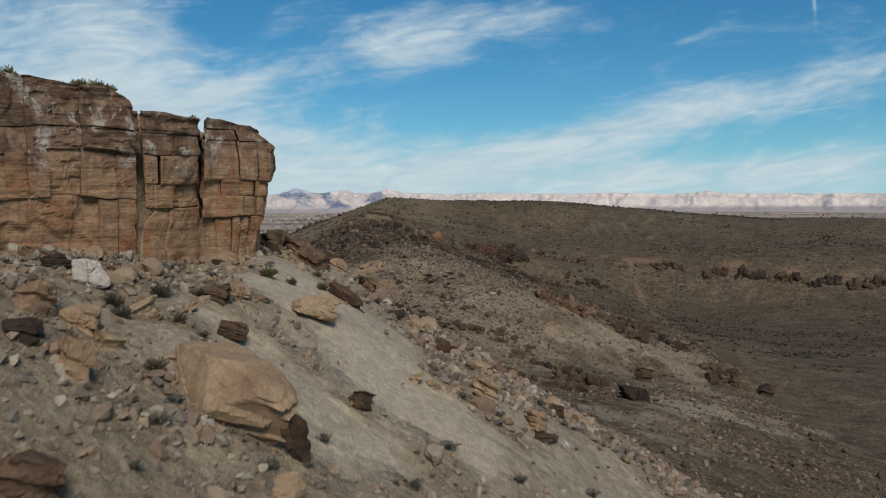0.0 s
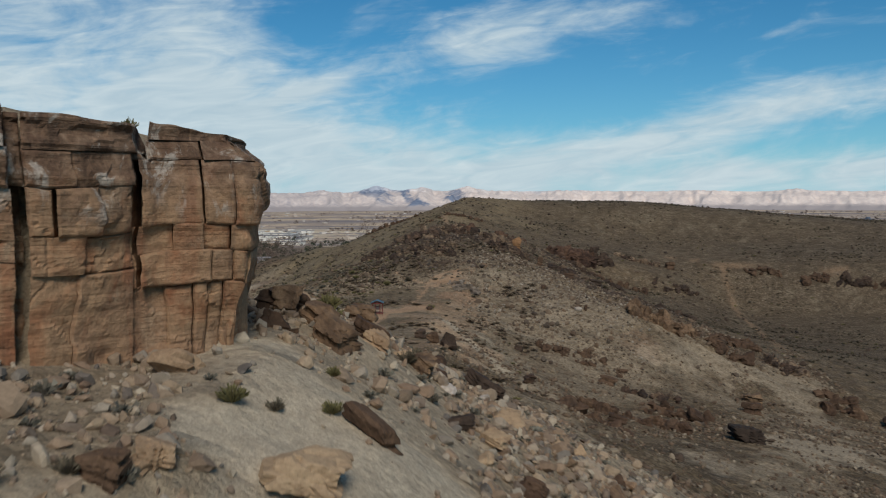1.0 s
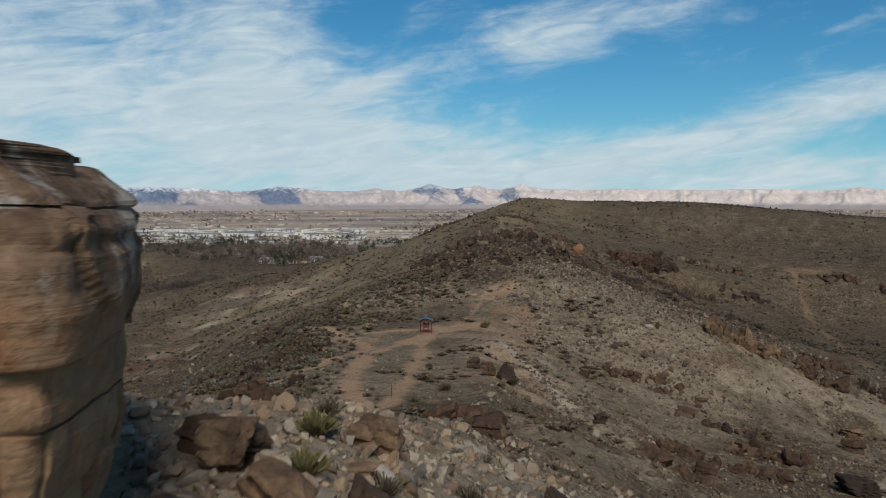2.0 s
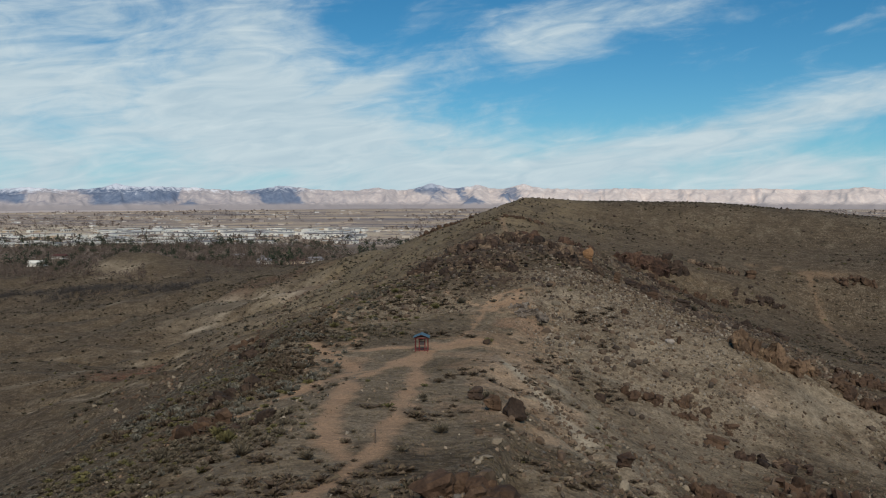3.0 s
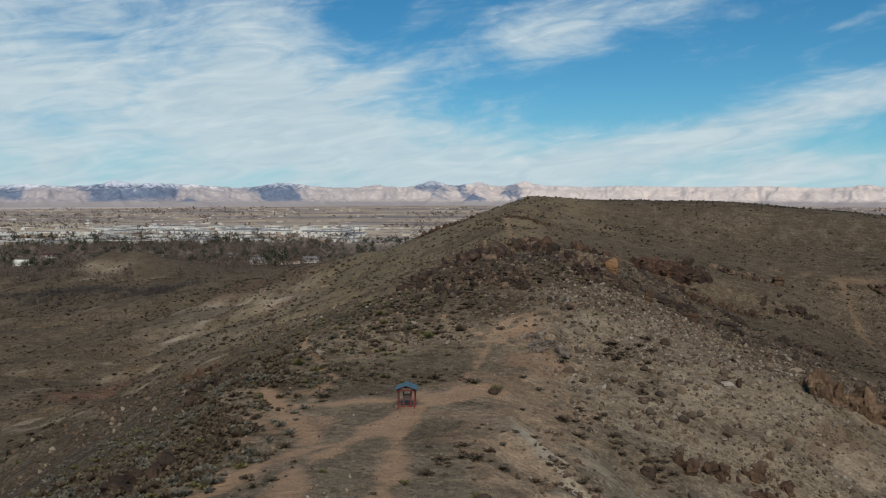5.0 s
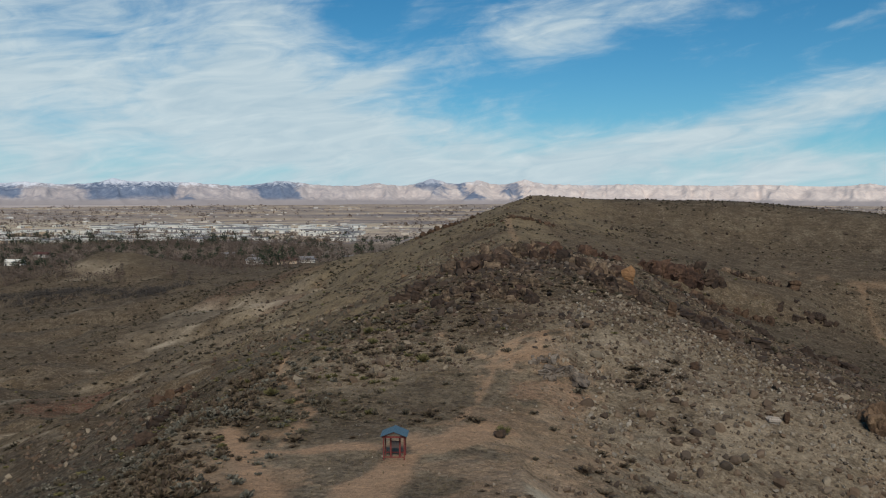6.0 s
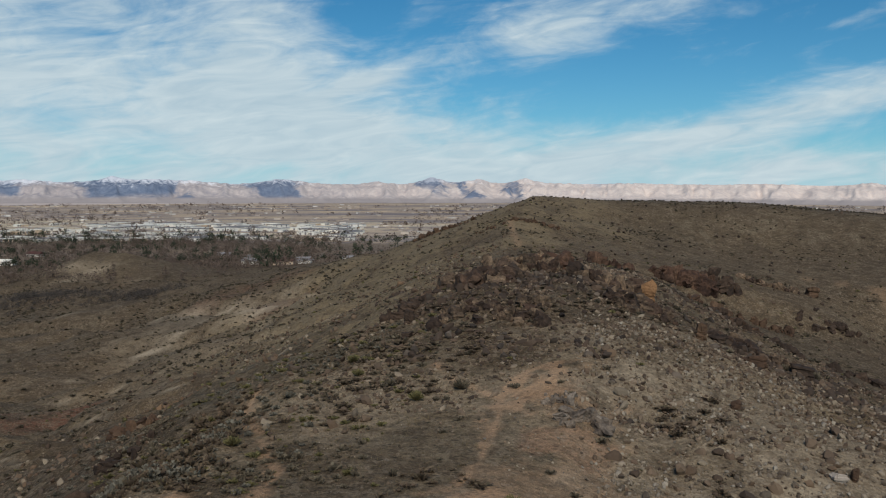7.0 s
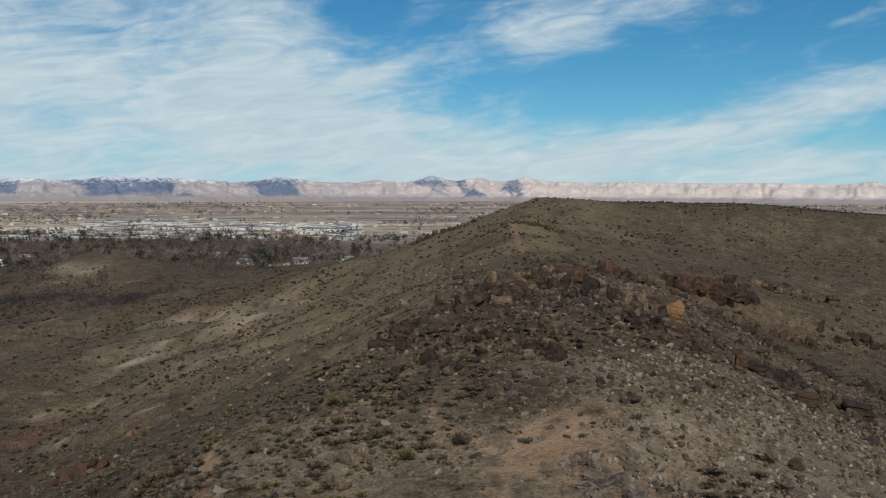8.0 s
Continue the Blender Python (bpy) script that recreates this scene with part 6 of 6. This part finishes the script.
for k, (x, y, size, mat) in enumerate((
    (-9.5, 31.2, 0.55, SAGE), (-10.3, 28.8, 0.55, SAGE), (-9.7, 28.1, 0.45, SAGE), (-8.0, 25.6, 0.45, SAGE), (-8.5, 32.5, 0.4, SAGE), (-7.0, 37.2, 0.5, GREEN), (-5.1, 39.2, 0.4, GREEN),
    (-6.2, 38.0, 0.35, SAGE), (-8.4, 29.4, 0.4, SAGE), (-10.9, 32.6, 0.4, SAGE), (-5.8, 42.8, 0.35, GREEN), (-7.6, 50.6, 0.7, GREEN), (-6.3, 52.5, 0.6, SAGE), (-4.6, 50.5, 0.55, SAGE), (-8.2, 53.6, 0.7, GREEN), (-9.0, 57.5, 0.6, SAGE),
    (-5.0, 57.0, 0.55, SAGE), (-3.5, 54.2, 0.45, SAGE), (-12.9, 33.2, 0.45, SAGE), (-27.4, 201.5, 1.1, GREEN), (-23.4, 204.5, 1.2, SAGE), (-36.7, 213.8, 1.0, GREEN), (-35.0, 209, 0.9, GREEN), (-16.2, 177.4, 0.9, GREEN), (-41.5, 189, 1.0, GREEN), (-31, 206, 0.9, SAGE),
    (-12.4, 137.0, 1.0, SAGE), (-14.5, 120, 0.9, SAGE), (-33, 122, 1.2, GREEN), (-30.5, 118, 1.0, SAGE), (-35.5, 126.5, 1.1, GREEN), (-38.5, 121, 1.1, SAGE), (-28, 112, 1.0, SAGE), (-22.5, 110, 0.8, SAGE), (15, 238, 1.2, SAGE), (19, 240, 1.5, SAGE))):
    shrub(x, y, size, mat, "dark grey-brown desert shrub on the slope" if mat is SAGE else "low olive-green desert shrub", 200 + 2 * k, group="shrubs of the ridge")
for k, (x, y, size) in enumerate(((-14.4, 37.3, 0.5), (-13.9, 37.7, 0.5), (-13.5, 38.0, 0.4), (-15.1, 37.0, 0.4), (-17.9, 35.3, 0.6), (-17.2, 35.7, 0.55), (-16.6, 35.9, 0.5), (-18.6, 35.1, 0.5), (-10.9, 40.9, 0.3))):
    bush = shrub(x, y, size, GREEN, "dark green shrub growing on the cliff top", 300 + 2 * k, 1.2, "shrubs on the cliff")
    bush.location.z = max(bush.location.z, 39.55 if x > -11.5 else (40.45 if x > -15.5 else 40.75))


# ---- the trailhead shelter ----
def trail_shelter(x, y, turn):
    thing = tagged(new("trail_shelter"), "small red timber trail shelter with a blue metal gable roof", "shelter")
    base = float(ground_z(x, y))
    thing.matrix_basis = pose(x, y, base - 0.05, 0, 0, turn) @ Matrix.Scale(0.82, 4)
    for px in (-1.0, 1.0):
        for py in (-0.85, 0.85):
            beam("post", RED_PAINT, (0.11, 0.11, 2.5), 0.012, thing, at=pose(px, py, 1.15))
    for py in (-0.85, 0.85):
        beam("cross_beam", RED_PAINT, (2.3, 0.11, 0.16), 0.01, thing, at=pose(0, py, 2.32))
        beam("rail", RED_PAINT, (2.0, 0.07, 0.1), 0.008, thing, at=pose(0, py, 0.35))
        for side in (-1, 1):
            beam("rafter", RED_PAINT, (1.35, 0.09, 0.12), 0.01, thing, at=pose(side * 0.6, py, 2.56, 0, side * 21, 0))
    for px in (-1.0, 1.0):
        beam("side_beam", RED_PAINT, (0.11, 1.9, 0.14), 0.01, thing, at=pose(px, 0, 2.22))
    beam("ridge_beam", RED_PAINT, (0.1, 2.2, 0.14), 0.01, thing, at=pose(0, 0, 2.78))
    for side in (-1, 1):
        panel = beam("roof_panel", BLUE_METAL, (1.42, 2.5, 0.05), 0.008, thing, "blue ribbed metal roof panel", at=pose(side * 0.65, 0, 2.68, 0, side * 21, 0))
        for k in range(6):
            beam("rib", BLUE_METAL, (1.42, 0.04, 0.03), 0.006, panel, at=pose(0, -1.15 + 0.46 * k, 0.038))
    beam("ridge_cap", BLUE_METAL, (0.22, 2.54, 0.05), 0.01, thing, "pale blue metal ridge cap", at=pose(0, 0, 2.945))
    board = beam("notice_board", BOARD, (0.8, 0.06, 0.7), 0.01, thing, "dark framed notice board", at=pose(0.05, 0.1, 1.35))
    for side in (-1, 1):
        beam("board_post", RED_PAINT, (0.16, 0.16, 2.1), 0.01, thing, at=pose(0.05 + side * 0.45, 0.1, 1.05))
    for k in range(3):
        beam("notice", PAPER, (0.18, 0.01, 0.26), 0.002, board, "faded printed notice", at=pose(-0.25 + 0.25 * k, -0.037, 0.1))
    return thing


trail_shelter(-24.2, 168.4, 6)


# ---- trail marker posts ----
for x, y in ((-18.7, 114.8),):
    post = tagged(new("trail_marker"), "thin brown trail marker post beside the path", "marker post")
    post.matrix_basis = pose(x, y, float(ground_z(x, y)))
    beam("post", BARK, (0.1, 0.05, 1.2), 0.006, post, at=pose(0, 0, 0.5))
    beam("marker_plate", PAPER, (0.085, 0.012, 0.12), 0.002, post, "small pale marker plate", at=pose(0, -0.032, 0.95))


# ---- houses, sheds and the town ----
def house(x, y, wide, deep, tall, turn, wall_mat, roof_mat, label, pitch=0.28):
    thing = tagged(new("house"), label, "house", "houses of the valley")
    thing.matrix_basis = pose(x, y, float(ground_z(x, y)) - 0.3, 0, 0, turn)
    wall = part("wall", box(-wide / 2, wide / 2, -deep / 2, deep / 2, 0, tall), wall_mat, thing)
    rise, over = deep * pitch, 0.6
    a, b = wide / 2 + over, deep / 2 + over
    roof = [(-a, -b, tall - 0.1), (a, -b, tall - 0.1), (a, b, tall - 0.1), (-a, b, tall - 0.1), (-a, 0, tall + rise), (a, 0, tall + rise)]
    bm = bmesh.new()
    vs = [bm.verts.new(p) for p in roof]
    for f in ((0, 1, 5, 4), (2, 3, 4, 5), (0, 4, 3), (1, 2, 5), (3, 2, 1, 0)):
        bm.faces.new([vs[k] for k in f])
    mesh = bpy.data.meshes.new("roof")
    bm.to_mesh(mesh)
    bm.free()
    mesh.materials.append(roof_mat)
    part("roof", mesh, roof_mat, thing)
    for k in range(4):
        px = -wide * 0.36 + wide * 0.24 * k
        if k == 2:
            part("door", box(px - 0.5, px + 0.5, -deep / 2 - 0.06, -deep / 2 + 0.05, 0.2, 2.3), BARK, thing)
        else:
            window = part("window", box(px - 0.8, px + 0.8, -deep / 2 - 0.07, -deep / 2 + 0.05, 1.0, 2.3), WHITE_WALL, thing)
            part("pane", box(px - 0.68, px + 0.68, -deep / 2 - 0.09, -deep / 2 - 0.06, 1.12, 2.18), DARK_GLASS, window)
    return thing


for row in (
    (-535, 905, 17, 9, 3.6, 5, WHITE_WALL, PALE_ROOF, "long white house with a pale roof among bare trees"), (-448, 668, 15, 8, 3.0, -12, TAN_WALL, TAN_WALL, "low tan house at the foot of the valley"),
    (-432, 950, 14, 9, 3.2, 8, TAN_WALL, RED_ROOF, "small house with a red roof near dark trees"), (-300, 905, 13, 9, 4.0, -20, WHITE_WALL, GREY_ROOF, "white house with a grey roof beyond the hill"),
    (-268, 900, 18, 10, 3.8, 14, TAN_WALL, RED_ROOF, "broad house with a dark red roof"), (-258, 930, 14, 10, 3.6, 30, WHITE_WALL, GREY_ROOF, "white house behind a red-roofed one"),
    (-285, 945, 12, 8, 3.4, 0, WHITE_WALL, GREY_ROOF, "pale house half hidden by trees"), (-480, 1010, 15, 9, 3.4, 20, TAN_WALL, GREY_ROOF, "tan house among bare cottonwoods"),
    (-590, 1040, 16, 9, 3.4, -8, WHITE_WALL, RED_ROOF, "white house with a red roof in the trees"), (-385, 1060, 14, 9, 3.2, 10, WHITE_WALL, GREY_ROOF, "white bungalow among dark trees"),
    (-560, 800, 15, 8, 3.0, 25, TAN_WALL, RED_ROOF, "low tan house with a red roof"), (-640, 930, 18, 9, 3.4, -5, WHITE_WALL, PALE_ROOF, "pale house by the valley road"),
    (-330, 1000, 14, 9, 3.4, -15, TAN_WALL, GREY_ROOF, "tan house behind the evergreen trees"), (-230, 985, 12, 8, 3.2, 5, WHITE_WALL, GREY_ROOF, "small white house on the slope's far side"),
):
    house(*row)


def shed(wide, deep, tall, wall_mat, roof_mat, label):
    thing = tagged(new("warehouse"), label, "warehouse", "sheds of the town")
    part("wall", box(-wide / 2, wide / 2, -deep / 2, deep / 2, -1, tall), wall_mat, thing)
    part("roof", box(-wide / 2 - 0.4, wide / 2 + 0.4, -deep / 2 - 0.4, deep / 2 + 0.4, tall, tall + 0.7), roof_mat, thing)
    for k in range(3):
        part("dock_door", box(-wide * 0.3 + k * wide * 0.3 - 2, -wide * 0.3 + k * wide * 0.3 + 2, -deep / 2 - 0.15, -deep / 2 + 0.1, 0.2, 4.2), GREY_ROOF, thing)
    return thing


SHEDS = [shed(40, 20, 5, WHITE_WALL, PALE_ROOF, "large white flat-roofed warehouse in the town"), shed(24, 15, 4.5, TAN_WALL, PALE_ROOF, "tan flat-roofed warehouse with a pale roof"),
         shed(56, 16, 5, WHITE_WALL, GREY_ROOF, "long white warehouse with a grey roof"), shed(18, 12, 4, WHITE_WALL, PALE_ROOF, "small white shed in the town")]
rng = np.random.RandomState(5)
placed = 0
while placed < 290:
    turn_to, far = radians(rng.uniform(-42, -13)), rng.uniform(1600, 2380)
    x, y = math.sin(turn_to) * far, math.cos(turn_to) * far
    if bumps(np.array([x]), np.array([y]), 160, 91)[0] < -0.25 + 0.5 * (placed % 3 == 0):
        continue
    base = SHEDS[placed % 4]
    m = pose(x, y, float(ground_z(x, y)), 0, 0, rng.choice([-20, 70]) + rng.uniform(-4, 4))
    if placed < 4:
        base.matrix_basis = m
    else:
        copy_thing(base, m)
    placed += 1
tower = tagged(new("office_tower"), "dark blue glass office tower rising from the town", "tower")
tx, ty = 690, 1950
tower.matrix_basis = pose(tx, ty, float(ground_z(tx, ty)) - 1, 0, 0, 12)
tower_wall = part("wall", box(-9, 9, -7, 7, 0, 33), BLUE_TOWER, tower)
part("penthouse", box(-4, 3, -3, 3, 33, 37), BLUE_TOWER, tower)
for level in range(7):
    part("window_band", box(-8.4, 8.4, -7.15, -6.9, 3 + 4.2 * level, 5.4 + 4.2 * level), DARK_GLASS, tower)

x, y, rng = sown(21, 6000, -2400, 1500, 1500, 3900, lambda x, y: (1500 / y) ** 1.5 * (0.2 + 0.8 * smooth(-0.2, 0.5, layers(x, y, 260, 92, 3))))
blocks = [(np.array(box(-1, 1, -0.7, 0.7, -0.2, 0.42)[0]), np.array(box(0, 1, 0, 1, 0, 1)[1]))]
heap("town_houses", x, y, 3.5 + 6 * rng.uniform(0, 1, len(x)) ** 3, blocks, scatter("town_walls", (0.40, 0.34, 0.30), (0.66, 0.62, 0.56), (0.26, 0.22, 0.205), (0.50, 0.41, 0.32), (0.80, 0.78, 0.73)), "many small pale houses spread over the valley", "houses", 21, 0.0, (0.7, 1.2), True)


# ---- trees of the valley ----
def tree_shape(seed, bare):
    """A tapered trunk with limbs, and a crown of many small clumps with gaps; one metre tall."""
    rng = np.random.RandomState(seed)
    verts, faces = [], []

    def limb(a, b, ra, rb):
        a, b = np.array(a), np.array(b)
        w = (b - a) / np.linalg.norm(b - a)
        u = np.cross(w, (0.3, 0.9, 0.2))
        u /= np.linalg.norm(u)
        v = np.cross(w, u)
        base = len(verts)
        for k in range(5):
            c, s = math.cos(1.2566 * k), math.sin(1.2566 * k)
            verts.append(a + ra * (c * u + s * v)), verts.append(b + rb * (c * u + s * v))
        for k in range(5):
            p, q = base + 2 * k, base + 2 * ((k + 1) % 5)
            faces.append((p, q, q + 1, p + 1))

    limb((0, 0, -0.03), (0.02, 0.01, 0.45), 0.03, 0.018)
    tips = []
    for k in range(7):
        a, h = 0.9 * k + rng.uniform(-0.3, 0.3), rng.uniform(0.22, 0.45)
        tip = (0.3 * math.cos(a) * rng.uniform(0.6, 1.1), 0.3 * math.sin(a) * rng.uniform(0.6, 1.1), h + rng.uniform(0.22, 0.42))
        limb((0.02 * h, 0, h), tip, 0.012, 0.004)
        tips.append(tip)
    tips.append((0, 0, 0.85))
    crown = []
    for tip in tips:
        n = 46 if bare else 60
        d = rng.normal(size=(n, 3))
        d *= (rng.uniform(0.06, 0.2, n) / np.linalg.norm(d, axis=1))[:, None]
        c = np.array(tip) + d * np.array([1, 1, 0.9])
        s = rng.normal(size=(n, 3)) * (0.014 if bare else 0.035)
        t = rng.normal(size=(n, 3)) * (0.05 if bare else 0.035)
        crown.append(np.stack([c, c + s, c + t], 1))
    crown = np.concatenate(crown).reshape(-1, 3)
    return (np.array(verts), np.array(faces)), (crown, np.arange(len(crown)).reshape(-1, 3))


def tree(seed, bare, label):
    thing = tagged(new("tree"), label, "tree", "trees of the valley")
    trunk, crown = tree_shape(seed, bare)
    trunk, crown = (trunk[0] * 10, trunk[1]), (crown[0] * 10, crown[1])
    part("trunk", trunk, BARK, thing)
    part("crown", crown, BARE_TREE if bare else EVERGREEN, thing)
    return thing


TREES = [tree(400, True, "bare brown cottonwood tree among the houses"), tree(401, False, "dark evergreen tree among the houses"), tree(402, True, "bare grey-brown tree in the valley"), tree(403, False, "dark green juniper tree in the valley")]
rng = np.random.RandomState(6)
for k in range(170):
    turn_to, far = radians(rng.uniform(-38, -14)), rng.uniform(860, 1500)
    x, y = math.sin(turn_to) * far, math.cos(turn_to) * far
    tall = rng.uniform(7, 14) if k % 4 in (0, 2) else rng.uniform(5, 12)
    m = pose(x, y, float(ground_z(x, y)) - 0.1, 0, 0, rng.uniform(0, 360)) @ Matrix.Scale(tall / 10, 4)
    copy_thing(TREES[k % 4], m)
for base, x, y in zip(TREES, (-470, -350, -520, -300), (930, 925, 960, 960)):
    base.matrix_basis = pose(x, y, float(ground_z(x, y)) - 0.1)


def puff(seed, count, leaf):
    """A far tree's crown: small clumps round a few limbs, ragged and open."""
    rng = np.random.RandomState(seed)
    hubs = rng.normal(size=(6, 3)) * np.array([0.42, 0.42, 0.26]) + np.array([0, 0, 0.85])
    at = hubs[rng.randint(0, 6, count)] + rng.normal(size=(count, 3)) * np.array([0.24, 0.24, 0.22])
    at[:, 2] = np.abs(at[:, 2])
    return np.stack([at, at + rng.normal(size=(count, 3)) * leaf, at + rng.normal(size=(count, 3)) * leaf], 1).reshape(-1, 3), np.arange(3 * count).reshape(-1, 3)


crowns = [puff(s, 44, 0.14) for s in range(160, 168)]
x, y, rng = sown(22, 17000, -1300, -100, 715, 1600, lambda x, y: (smooth(-160, -330, x + 0.2 * (y - 900))) * (1 - 0.95 * (field_of(hill, x, y) > 0.12)) * (0.3 + 0.7 * smooth(-0.3, 0.3, layers(x, y, 90, 93, 3))))
heap("bare_woods", x, y, 2.2 + 3.8 * rng.uniform(0, 1, len(x)) ** 2, crowns, BARE_TREE, "bare brown woods between the houses", "woods", 22, 0.05, (0.8, 1.4), True)
x, y, rng = sown(23, 1500, -1300, -60, 860, 1640, lambda x, y: smooth(-120, -300, x) * (0.12 + 0.88 * smooth(0, 0.3, layers(x, y, 60, 94, 3)) + 0.6 * smooth(1280, 1500, y)))
heap("evergreens", x, y, 2.6 + 4.0 * rng.uniform(0, 1, len(x)) ** 2, [puff(s, 60, 0.2) for s in range(172, 178)], EVERGREEN, "dark evergreen trees between the houses", "woods", 23, 0.05, (0.9, 1.5), True)
x, y, rng = sown(24, 12000, -460, -225, 540, 700, lambda x, y: (0.15 + 0.85 * smooth(-0.2, 0.3, layers(x, y, 22, 107, 3))) * np.exp(-((y - 608 - 9 * np.sin(x / 33)) / 22) ** 2) * smooth(-225, -260, x))
heap("thicket", x, y, 1.3 + 1.9 * rng.uniform(0, 1, len(x)) ** 2, crowns, THICKET, "bare dark brown thicket along the valley creek", "woods", 24, 0.05, (0.7, 1.1), True)
x, y, rng = sown(25, 11000, -2600, 1800, 1600, 3900, lambda x, y: (1600 / y) ** 1.8 * (0.1 + 0.9 * smooth(0, 0.5, layers(x, y, 300, 95, 3))))
heap("far_woods", x, y, 4 + 6 * rng.uniform(0, 1, len(x)) ** 2, [puff(s, 16, 0.3) for s in range(168, 172)], BARE_TREE, "far brown trees over the valley", "woods", 25, 0.05, (0.6, 1.0), True)
